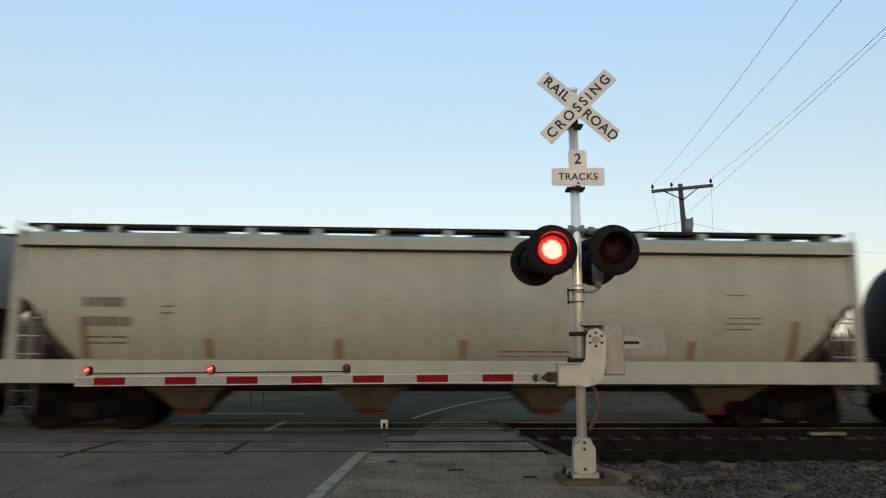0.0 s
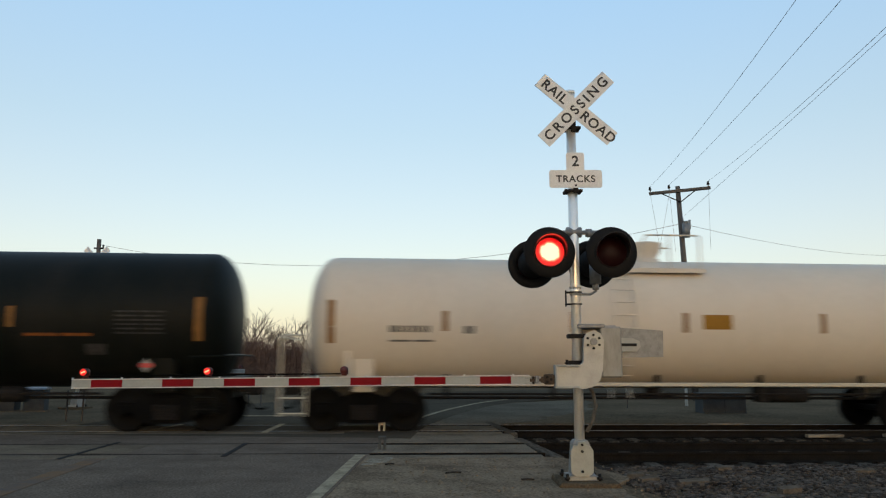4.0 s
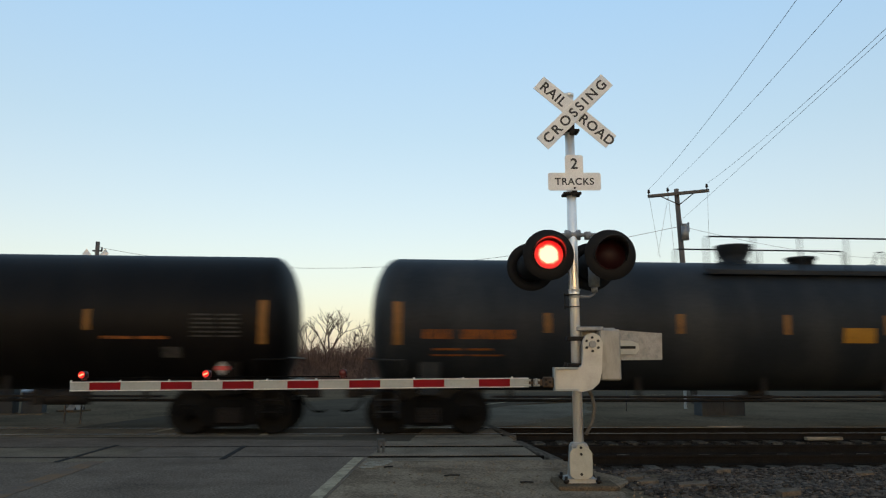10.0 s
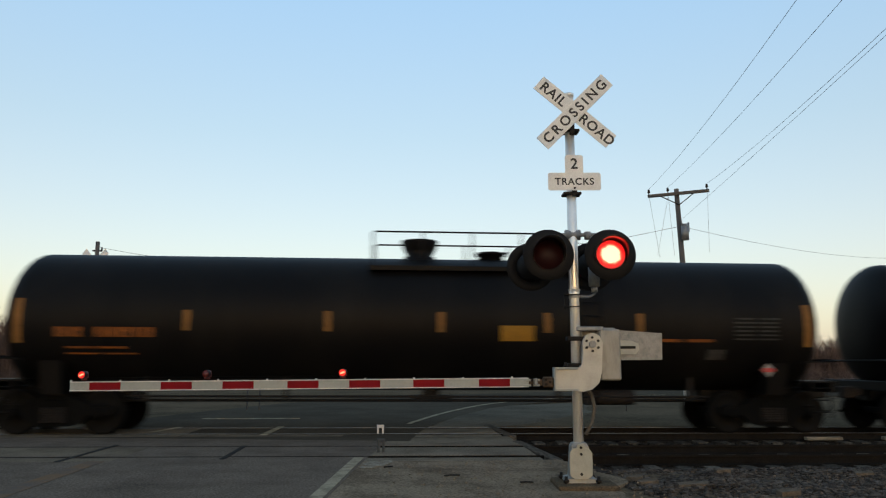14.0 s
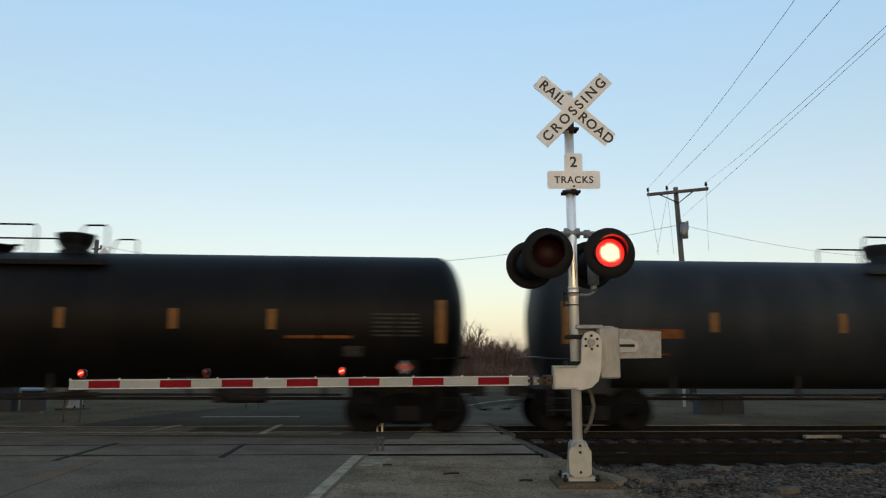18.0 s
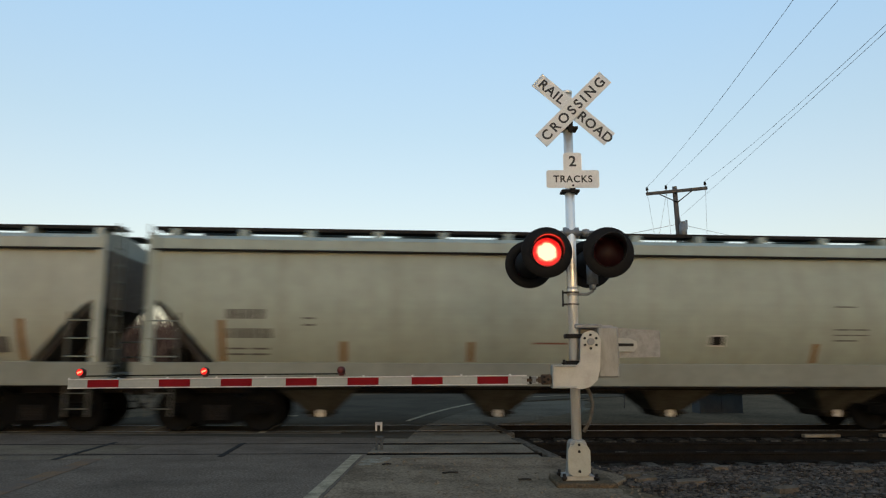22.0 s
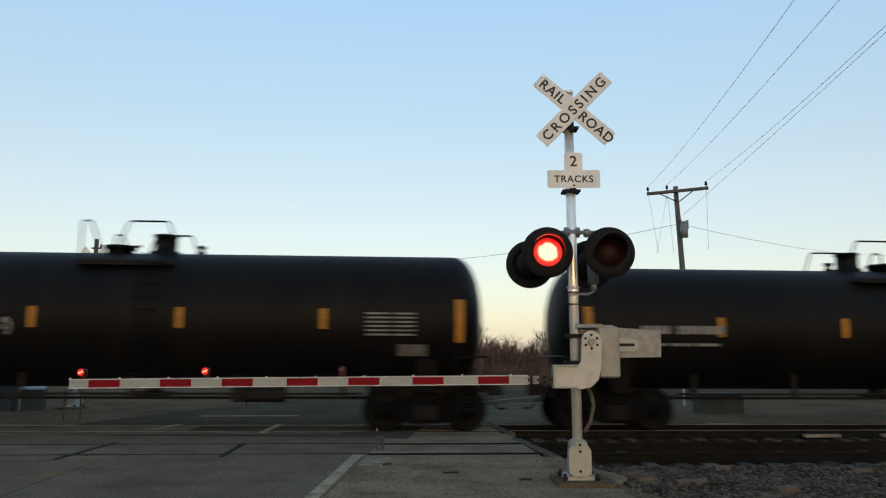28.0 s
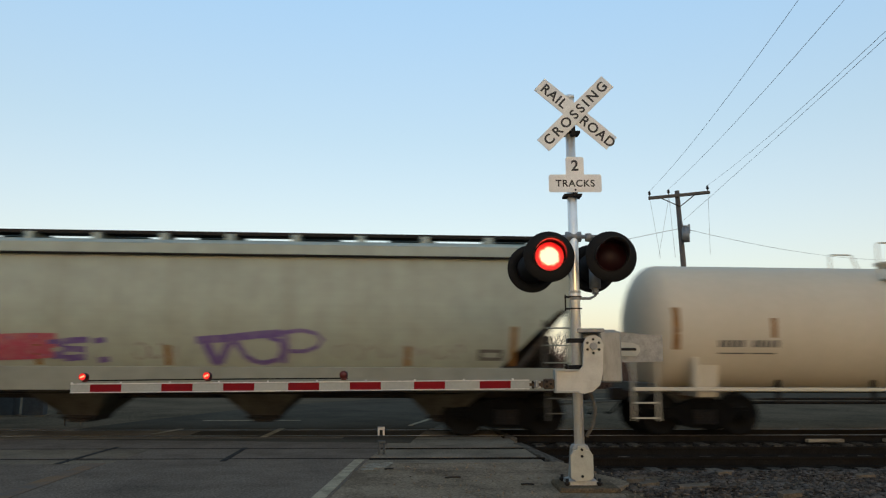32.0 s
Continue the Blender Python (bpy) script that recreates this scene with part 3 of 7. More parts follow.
PANEL_X = (-14.2, 2.75)
for name, line in (("near", NEAR_LINE), ("far", FAR_LINE)):
    track = thing("railway_track", line, "dark rusty railway track on brown ballast, set level in the crossing", "railway track", "the two tracks", "structure")
    for s in (-1, 1):
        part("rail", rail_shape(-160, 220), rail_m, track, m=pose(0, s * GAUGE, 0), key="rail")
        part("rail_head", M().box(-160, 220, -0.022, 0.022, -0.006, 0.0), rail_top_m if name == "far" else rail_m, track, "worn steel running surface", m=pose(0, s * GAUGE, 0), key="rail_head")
    for i in range(58):
        x = 3.05 + i * 0.52 if i < 46 else -14.6 - (i - 46) * 0.52
        j = random.Random(i * 7 + len(name))
        part("tie", M().box(-0.115, 0.115, -1.3, 1.3, -0.34, -0.165, 0.012), tie_m, track, m=pose(x + j.uniform(-0.03, 0.03), j.uniform(-0.06, 0.06), j.uniform(-0.008, 0.012), 0, 0, j.uniform(-2, 2)), key="tie")
    # crossing panels between and beside the rails
    w = (PANEL_X[1] - PANEL_X[0]) / 5
    for i in range(5):
        x = PANEL_X[0] + w * (i + 0.5)
        j = random.Random(i)
        part("crossing_panel", lambda: panel_mesh(w - 0.02, 1.16), concrete if i < 4 else concrete_pale, track, m=pose(x, 0, -0.004 + j.uniform(-0.003, 0.002)), key="gauge_panel")
        for s in (-1, 1):
            part("crossing_panel", lambda: panel_mesh(w - 0.02, 0.40), concrete if i < 4 else concrete_pale, track, m=pose(x, s * 1.12, -0.004 + j.uniform(-0.003, 0.002)), key="field_panel")
    part("edge_board", lambda: M().box(PANEL_X[1] + 0.02, PANEL_X[1] + 0.2, -1.5, 1.45, -0.2, 0.004, 0.012), tie_m, track, "dark timber edging the crossing", m=pose(0, 0, 0, 0, 0, 3.5), key="edge_board")
    for s in (-1, 1):
        for e in (-1, 1):
            part("flangeway_filler", lambda: M().box(0, PANEL_X[1] - PANEL_X[0], -0.062, 0.062, -0.12, -0.014, 0.01), rubber, track, m=pose(PANEL_X[0], s * GAUGE + e * 0.102, 0), key="flangeway")
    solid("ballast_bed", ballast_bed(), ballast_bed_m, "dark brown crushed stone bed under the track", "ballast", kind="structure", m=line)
# the strip of road between and beside the tracks
solid("road_infill", M().box(PANEL_X[0], -0.55, 1.34, FAR_Y - NEAR_Y - 1.34, -0.3, -0.006), asphalt, "patched asphalt between the two tracks", "pavement", kind="structure", m=NEAR_LINE)
solid("dusty_infill", M().box(-0.55, PANEL_X[1], 1.34, FAR_Y - NEAR_Y - 1.34, -0.3, -0.008), concrete_pale, "pale dusty pavement between the tracks beside the signal", "pavement", kind="structure", m=NEAR_LINE)


def stones(n, x0, x1, y0, y1, zf, lo, hi, seed):
    m, r = M(), random.Random(seed)
    for _ in range(n):
        x, y = r.uniform(x0, x1), r.uniform(y0, y1)
        z = zf(x, y)
        if z is None:
            continue
        s = r.uniform(lo, hi)
        v = []
        for k in range(8):
            v.append((x + s * ((k & 1) - 0.5) * r.uniform(0.5, 1.2), y + s * ((k >> 1 & 1) - 0.5) * r.uniform(0.5, 1.2), z + s * 0.7 * ((k >> 2) - 0.45) * r.uniform(0.5, 1.2)))
        m.add(v, [(0, 1, 3, 2), (4, 6, 7, 5), (0, 4, 5, 1), (2, 3, 7, 6), (0, 2, 6, 4), (1, 5, 7, 3)])
    return m


def shoulder_z(x, y):
    edge = 3.3 + 0.35 * noise.noise((y * 0.9, 2, 0)) - (0.5 if y > 11 else 0) + max(0, 8.5 - y) * 0.15
    if x < edge:
        return None
    return -0.05 + 0.04 * noise.noise((x, y, 1)) - max(0, (y - 11.0)) * 0.22


solid("gravel", stones(17000, 3.0, 11.5, 7.4, 12.0, shoulder_z, 0.025, 0.07, 5), ballast_m, "grey-brown crushed stone shoulder beside the track", "gravel", kind="stuff")
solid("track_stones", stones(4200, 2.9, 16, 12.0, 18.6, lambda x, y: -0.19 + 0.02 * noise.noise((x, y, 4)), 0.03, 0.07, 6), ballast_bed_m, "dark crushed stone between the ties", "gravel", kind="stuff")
solid("loose_grit", stones(420, 0.2, 3.4, 7.3, 11.9, lambda x, y: -0.008, 0.010, 0.03, 7), apron, "scattered grit on the shoulder", "gravel", kind="stuff")


# ---- the crossing signal with its gate ----
def lamp(parent, x, z, y, facing, lit_key):
    """One flashing lamp: housing, background disc, hood, lens and the turning light board."""
    face = pose(x, y, z, 0, 0, 0 if facing < 0 else 180)
    house = part("lamp_housing", lambda: M().lathe([(-0.13, 0.189), (-0.10, 0.20), (0.02, 0.185), (0.10, 0.12), (0.14, 0.05), (0.14, 0.0)], "y", n=24), lamp_black, parent, m=face, key="lamp_housing")
    part("background_disc", lambda: M().lathe([(-0.135, 0.19), (-0.135, 0.325), (-0.125, 0.33), (-0.118, 0.325), (-0.118, 0.19), (-0.135, 0.19)], "y", n=40), lamp_black, house, key="lamp_disc")

    def hood():
        m, n = M(), 22
        rows = []
        for i in range(n + 1):
            a = radians(-25 + 230 * i / n)
            d = 0.30 * max(0.12, min(1, 0.35 + 0.75 * math.sin(a)))
            rows += [(0.205 * math.cos(a), -0.12, 0.205 * math.sin(a)), (0.215 * math.cos(a), -0.13 - d, 0.215 * math.sin(a)), (0.209 * math.cos(a), -0.13 - d, 0.209 * math.sin(a)), (0.199 * math.cos(a), -0.12, 0.199 * math.sin(a))]
        f = []
        for i in range(n):
            k = 4 * i
            f += [(k + j, k + (j + 1) % 4, k + 4 + (j + 1) % 4, k + 4 + j) for j in range(4)]
        return m.add(rows, f, True)

    part("hood", hood, hood_black, house, key="lamp_hood")
    part("lens_rim", lambda: M().lathe([(-0.135, 0.189), (-0.15, 0.190), (-0.15, 0.200), (-0.13, 0.203)], "y", n=28), lamp_black, house, key="lamp_rim")
    part("back_plate", lambda: M().lathe([(-0.02, 0.0), (-0.02, 0.17)], "y", n=28), lamp_black, house, key="lamp_back")

    def board_mesh():
        b = M().lathe([(-0.012, 0.0), (-0.012, 0.1), (-0.010, 0.186)], "y", n=32)
        b.k = 1
        b.lathe([(-0.010, 0.186), (0.0, 0.187), (0.004, 0.186), (0.004, 0.0)], "y", n=32)
        return b

    board = part("light_board", board_mesh, (led_core, lens_red), house, "red light board, glowing on its face", m=pose(0, -0.15, 0), key="lamp_board")
    BOARDS.append((board, lit_key, pose(0, -0.15, 0)))
    return house


BOARDS = []


def crossing_signal(m, label, arm_len, arm_side, full, buck=0.02):
    """Mast, crossbuck, lamps and the lowered gate. Local -y faces the viewer's road."""
    sig = thing("crossing_signal", m, label, "crossing signal", "railway crossing signals")
    part("mast", lambda: M().cyl((0.0, 0, 0.1), (0.0, 0, 5.12), 0.064, 24).cyl((0, 0, 5.12), (0, 0, 5.16), 0.07, 24).cyl((0, 0, 2.36), (0, 0, 2.48), 0.072, 24).cyl((0, 0, 2.46), (0, 0, 2.475), 0.082, 24), alu_paint, sig, "aluminium-painted steel mast", key="mast")
    base = part("base_casting", lambda: M().lathe([(-0.012, 0.0), (-0.012, 0.27), (0.035, 0.26), (0.05, 0.185), (0.42, 0.15), (0.46, 0.12), (0.48, 0.0)], "z", n=4, smooth=False).moved(pose(0, 0, 0.06, 0, 0, 45)), housing_grey, sig, key="base_casting")
    part("base_cover", lambda: M().prism([(-0.14, 0.10), (-0.14, 0.36), (-0.105, 0.415), (-0.06, 0.42), (-0.04, 0.47), (0.04, 0.47), (0.06, 0.42), (0.105, 0.415), (0.14, 0.36), (0.14, 0.10), (0.08, 0.05), (-0.08, 0.05)], "y", -0.215, -0.165).moved(pose(-0.012, 0, 0.05)), cover_grey, base, "light grey painted cover plate", key="base_cover")
    for z in (0.14, 0.38, 0.46):
        part("bolt", lambda: M().cyl((0, -0.235, 0), (0, -0.21, 0), 0.017, 8), steel_dark, base, m=pose(-0.012, 0, z + 0.02), key="base_bolt")
    for x, y in ((-0.2, -0.2), (0.2, -0.2), (-0.2, 0.2), (0.2, 0.2)):
        part("anchor_bolt", lambda: M().cyl((0, 0, 0.0), (0, 0, 0.13), 0.02, 8).cyl((0, 0, 0.06), (0, 0, 0.09), 0.036, 6), steel_dark, base, m=pose(x, y, 0), key="anchor_bolt")
    part("foundation", lambda: M().box(-0.32, 0.42, -0.40, 0.36, -0.5, 0.045, 0.02), footing, sig, "weathered concrete foundation", key="foundation")
    # crossbuck
    for ang, front in ((2 - 43.2, 0.0), (2 + 43.2, -0.018)):
        blade = part("crossbuck_blade", lambda: M().box(-0.635, 0.635, -0.006, 0.006, -0.112, 0.112, 0.004), sign_white, sig, "white reflective blade with black letters", m=pose(buck, -0.12 + front, 4.865) @ pose(0, 0, 0, 0, -ang, 0), key="blade")
        if full:
            words = ((("RAIL", -0.375), ("ROAD", 0.385)) if front == 0.0 else (("CROSSING", 0.0),))
            for word, at in words:
                ob = new("lettering", text_mesh(word, 0.185, sign_black, 1.42 if len(word) > 5 else 1.12))
                ob.parent, ob.matrix_basis = blade, pose(at, -0.0085, -0.005, 90, 0, 0)
    part("mast_clamp", lambda: M().box(-0.12, 0.12, -0.1, 0.09, -0.018, 0.018, 0.006), steel_dark, sig, m=pose(0, 0, 4.62), key="mast_clamp")
    part("mast_clamp", None, steel_dark, sig, m=pose(0, 0, 3.75), key="mast_clamp")
    part("clamp_bracket", lambda: M().box(-0.03, 0.03, -0.115, -0.05, -0.14, 0.14, 0.006), steel_dark, sig, m=pose(0.02, 0, 4.70), key="clamp_bracket")
    part("clamp_bracket", None, steel_dark, sig, m=pose(0.03, 0, 3.86), key="clamp_bracket")
    plate = part("track_count_plate", lambda: M().prism([(-0.35, -0.10), (-0.33, -0.12), (0.33, -0.12), (0.35, -0.10), (0.35, 0.10), (0.33, 0.12), (0.12, 0.12), (0.12, 0.34), (0.10, 0.36), (-0.10, 0.36), (-0.12, 0.34), (-0.12, 0.12), (-0.33, 0.12), (-0.35, 0.10)], "y", -0.006, 0.006), sign_white, sig, "white plate reading 2 tracks", m=pose(buck - 0.03 if full else buck, -0.12, 3.90), key="count_plate")
    if full:
        for word, size, z in (("2", 0.20, 0.235), ("TRACKS", 0.13, -0.005)):
            ob = new("lettering", text_mesh(word, size, sign_black, 1.12))
            ob.parent, ob.matrix_basis = plate, pose(0, -0.0085, z, 90, 0, 0)
    for x in (-0.0,):
        part("plate_bolt", lambda: M().cyl((0, -0.018, 0), (0, -0.005, 0), 0.014, 8), steel_dark, plate, m=pose(0.0, 0, -0.09), key="plate_bolt")
    # lamps on their crossarm
    part("lamp_crossarm", lambda: M().cyl((-0.42, 0, 3.20), (0.42, 0, 3.20), 0.028, 10).cyl((-0.1, 0, 3.20), (0.1, 0, 3.20), 0.07, 12).cyl((0.2, 0.0, 3.14), (0.2, 0, 3.24), 0.045, 12).cyl((-0.37, 0, 3.20), (-0.37, 0, 2.95), 0.025, 8).cyl((0.42, 0, 3.20), (0.42, 0, 2.95), 0.025, 8), galv, sig, key="lamp_crossarm")
    if full:
        lamp(sig, -0.37, 2.89, -0.17, -1, "L")
        lamp(sig, 0.425, 2.89, -0.17, -1, "R")
        lamp(sig, -0.52, 2.82, 0.22, 1, "R")
        lamp(sig, 0.30, 2.82, 0.22, 1, "L")
    else:
        lamp(sig, -0.5, 2.62, 0.2, 1, "R")
        lamp(sig, 0.58, 2.62, 0.2, 1, "L")
        lamp(sig, -0.30, 2.70, -0.2, -1, "L")
        lamp(sig, -0.80, 2.70, -0.2, -1, "R")
    part("conduit", lambda: M().tube([(0.07, 0.0, 2.38), (0.2, 0.02, 2.38), (0.28, 0.05, 2.42), (0.28, 0.06, 2.66)], 0.019, 10).cyl((0.28, 0.055, 2.44), (0.28, 0.055, 2.52), 0.045, 10).cyl((0.28, 0.06, 2.52), (0.28, 0.06, 2.80), 0.075, 12), galv, sig, key="lamp_conduit")
    cable_box = part("cable_bracket", lambda: M().box(-0.135, -0.12, -0.02, 0.02, 2.215, 2.43, 0.004), steel_dark, sig, "narrow dark cable bracket on the mast", key="cable_bracket")
    for z in (2.245, 2.40):
        part("bracket_strap", lambda: M().box(-0.13, 0.075, -0.072, 0.072, -0.007, 0.007, 0.002), steel_dark, cable_box, m=pose(0, 0, z), key="bracket_strap")
    # gate mechanism
    mech = part("gate_mechanism", lambda: M().box(0.08, 0.57, 0.12, 0.5, 1.32, 1.98, 0.03), housing_grey, sig, "grey steel gate mechanism housing", key="mechanism")
    s = arm_side

    def side_arm():
        """The cranked support that carries the arm round the mast."""
        p = [(-0.30, 1.19), (0.05, 1.16), (0.16, 1.19), (0.25, 1.27), (0.285, 1.40), (0.31, 1.78), (0.27, 1.86), (0.19, 1.90), (0.10, 1.87), (0.06, 1.80), (0.04, 1.50), (0.0, 1.46), (-0.30, 1.46)]
        return M().prism(p, "y", -0.20, -0.13)

    part("arm_support", side_arm, lever_grey, mech, "light grey cranked arm support", key="arm_support")
    for z in (1.185, 1.452):
        part("support_flange", lambda: M().box(-0.325, -0.02, -0.235, -0.10, -0.013, 0.013, 0.004), gate_white, mech, "pale upturned flange", m=pose(0, 0, z), key="support_flange")
    part("end_flange", lambda: M().box(-0.325, -0.30, -0.24, -0.095, 1.19, 1.45, 0.004), gate_white, mech, key="end_flange")
    part("flange_bolt", lambda: M().cyl((-0.16, -0.15, 1.45), (-0.16, -0.15, 1.53), 0.018, 8).cyl((-0.16, -0.15, 1.475), (-0.16, -0.15, 1.495), 0.032, 6), steel_dark, mech, key="flange_bolt")
    for k in range(6):
        ax, az = 0.175 + 0.085 * math.cos(radians(60 * k + 30)), 1.755 + 0.085 * math.sin(radians(60 * k + 30))
        part("hub_bolt", lambda: M().cyl((0, -0.222, 0), (0, -0.2, 0), 0.016, 8), steel_dark, mech, m=pose(ax, 0, az), key="hub_bolt")
    part("hub", lambda: M().cyl((0.175, -0.24, 1.755), (0.175, 0.12, 1.755), 0.045, 14), galv, mech, key="gate_hub")
    part("counterweight_arm", lambda: M().prism([(0.26, 1.55), (1.11, 1.56), (1.12, 1.90), (0.28, 1.96)], "y", -0.02, 0.03), galv, mech, "galvanised counterweight arm", key="counter_arm")
    part("counterweight", lambda: M().prism([(0.36, 1.635), (0.36, 1.82), (0.72, 1.80), (0.80, 1.765), (0.81, 1.69), (0.76, 1.63)], "y", -0.06, -0.024), gate_white, mech, "white slotted weight", key="counterweight")
    part("weight_slot", lambda: M().box(0.50, 0.76, -0.07, -0.058, 1.70, 1.735, 0.004), steel_dark, mech, key="weight_slot")
    part("inner_cover", lambda: M().box(0.29, 0.56, -0.10, 0.10, 1.30, 1.95, 0.02), housing_grey, mech, key="inner_cover")
    part("top_bracket", lambda: M().box(0.0, 0.35, -0.1, 0.12, 1.93, 1.985, 0.01), galv, mech, key="top_bracket")
    for z in (1.49, 1.83):
        part("mast_u_bolt", lambda: M().box(-0.12, 0.1, -0.09, 0.09, -0.028, 0.028, 0.01), steel_dark, mech, m=pose(0, 0, z), key="u_bolt")
    part("hose", lambda: M().tube([(0.12, 0.1, 1.25), (0.2, 0.05, 1.1), (0.22, 0.0, 0.95), (0.17, -0.02, 0.75), (0.09, -0.02, 0.62)], 0.024, 8), hose_grey, mech, key="mech_hose")
    # the arm
    sag = pose(-0.64, 0, 1.275) @ pose(0, 0, 0, 0, -0.42, 0) @ pose(0.64, 0, -1.275)
    arm = part("gate_arm", M().box(-arm_len, -0.64, -0.172, -0.148, 1.225, 1.325, 0.006), gate_white, sig, "red and white striped gate arm", m=sag)
    for z in (1.222, 1.33):
        part("arm_rail", M().box(-arm_len, -0.64, -0.180, -0.142, z - 0.006, z + 0.006, 0.002), post_white, arm)
    for x in (-6.19, -5.29, -4.51, -3.69, -2.91, -2.10, -1.27):
        if x > -arm_len:
            part("red_stripe", lambda: M().box(0, 0.393, -0.1765, -0.1715, 1.2285, 1.3235), gate_red, arm, m=pose(x, 0, 0), key="red_stripe")
    for k in range(int(arm_len / 0.62)):
        part("arm_bolt", lambda: M().cyl((0, -0.16, 1.33), (0, -0.16, 1.352), 0.014, 6), post_white, arm, m=pose(-0.85 - 0.62 * k, 0, 0), key="arm_bolt")
    joint = part("arm_joint", M().box(-0.64, -0.44, -0.150, -0.135, 1.235, 1.315, 0.004).box(-0.46, -0.33, -0.205, -0.115, 1.215, 1.345, 0.014), joint_rust, arm, "rusty bolted arm joint")
    part("joint_strap", lambda: M().box(-0.70, -0.50, -0.186, -0.176, 1.292, 1.318, 0.003), gate_white, joint, key="joint_strap")
    part("joint_strap", None, gate_white, joint, m=pose(0, 0, -0.066), key="joint_strap")
    part("joint_block", lambda: M().box(-0.575, -0.525, -0.20, -0.15, 1.235, 1.325, 0.01), galv, joint, key="joint_block")
    for x, z in ((-0.60, 1.305), (-0.60, 1.24), (-0.425, 1.25), (-0.425, 1.31), (-0.375, 1.28)):
        part("joint_bolt", lambda: M().cyl((0, -0.225, 0), (0, -0.18, 0), 0.017, 8), steel_dark, joint, m=pose(x, 0, z), key="joint_bolt")
    for k, (lx, keyn) in enumerate(((-arm_len + 0.17, "S"), (-arm_len + 1.73, "L"), (-arm_len + 3.45, "R"))):
        if arm_len < 4 and k == 2:
            break
        house = part("arm_light", lambda: M().cyl((0, -0.16, 1.35), (0, -0.16, 1.385), 0.035, 10).lathe([(1.375, 0.04), (1.385, 0.05), (1.44, 0.05), (1.46, 0.036), (1.465, 0.0)], "z", (0, -0.16, 0), 16), gate_lens, arm, "red gate-arm light", m=pose(lx, 0, 0), key="arm_light")

        def gate_board():
            g = M().lathe([(-0.006, 0.0), (-0.005, 0.044)], "y", n=16)
            g.k = 1
            g.lathe([(-0.005, 0.044), (0.004, 0.044), (0.006, 0.0)], "y", n=16)
            g.k = 2
            streak = M().box(-0.03, 0.03, -0.010, -0.007, -0.010, 0.010, 0.001).moved(pose(0, 0, 0, 0, -22, 0))
            return g.add(streak.v, streak.f)

        b = part("light_board", gate_board, (gate_led, gate_lens, gate_core), house, "red light board, glowing on its face", m=pose(0, -0.228, 1.42), key="gate_board")
        part("light_visor", lambda: M().lathe([(-0.235, 0.046), (-0.16, 0.05), (-0.16, 0.047), (-0.235, 0.046)], "y", (0, 0, 1.42), 14), lamp_black, house, key="light_visor")
        BOARDS.append((b, keyn, pose(0, -0.228, 1.42)))
    part("arm_cable", M().tube([(-arm_len + 0.2, -0.15, 1.37), (-arm_len + 1.7, -0.15, 1.375), (-arm_len + 3.5, -0.15, 1.372)] if arm_len > 4 else [(-arm_len + 0.2, -0.15, 1.37), (-0.6, -0.15, 1.37)], 0.008, 6), rubber, arm)
    return sig


near_signal = crossing_signal(pose(2.58, 9.42, 0, 0, -0.3, -5), "silver crossing signal with crossbuck, flashing red lamps and lowered gate", 6.44, -1, True, 0.055)
far_signal = crossing_signal(pose(-9.81, 25.5, -0.05, 0, 0, 160), "far crossing signal seen from behind, red lamp flashing, gate lowered", 6.0, 1, False, -0.22)


# ---- small things on and beside the crossing ----
for cx, cy, r, sd in ((0.02, 11.55, 0.24, 2), (-0.12, 11.2, 0.13, 4), (0.2, 11.85, 0.12, 6)):
    rim = [(cx + r * (0.8 + 0.5 * noise.noise((math.cos(k * 0.39) * 1.5, math.sin(k * 0.39) * 1.5, sd))) * math.cos(k * 0.39), cy + 1.3 * r * (0.8 + 0.5 * noise.noise((math.cos(k * 0.39) * 1.5, math.sin(k * 0.39) * 1.5, sd))) * math.sin(k * 0.39)) for k in range(16)]
    part("cement_spill", M().prism(rim, "z", -0.004, 0.0025), spill_m, road, "pale splash of old cement")
for x, y0, y1, lean in ((-4.85, 12.05, 14.45, 0.1), (-2.41, 12.25, 14.2, 0.02)):
    part("tar_joint", M().prism([(x - 0.045, y0), (x + 0.045, y0), (x + 0.045 + lean, y1), (x - 0.045 + lean, y1)], "z", -0.003, 0.004), tar, road, "dark tar-filled joint")
marker = thing("track_marker", pose(0.1, 13.1, -0.02), "short dark grey stub post in the crossing", "marker")
for s in (-1, 1):
    part("marker_leg", lambda: M().box(-0.022, 0.022, -0.03, 0.03, 0.0, 0.22, 0.006), cabinet_m, marker, m=pose(s * 0.042, 0, 0), key="marker_leg")
part("marker_cap", M().box(-0.07, 0.07, -0.035, 0.035, 0.19, 0.245, 0.01), cabinet_m, marker)
hoop = thing("white_marker", pose(0.11, 16.6, -0.006), "small white hooped marker between the far rails", "marker")
for s in (-1, 1):
    part("marker_leg", lambda: M().box(-0.022, 0.022, -0.02, 0.02, 0.0, 0.14, 0.006), post_white, hoop, m=pose(s * 0.055, 0, 0), key="hoop_leg")
part("marker_top", M().box(-0.08, 0.08, -0.024, 0.024, 0.12, 0.19, 0.01), post_white, hoop)
for x, y, turn, l in ((1.05, 10.3, 12, 0.22), (1.95, 9.65, -8, 0.17), (0.2, 11.2, 25, 0.14)):
    solid("twig", M().tube([(-l / 2, 0, 0.01), (0, 0.012, 0.014), (l / 2, 0, 0.01)], 0.012, 6), tar, "short dark twig lying on the shoulder", "twig", "litter on the shoulder", m=pose(x, y, -0.006, 0, 0, turn))
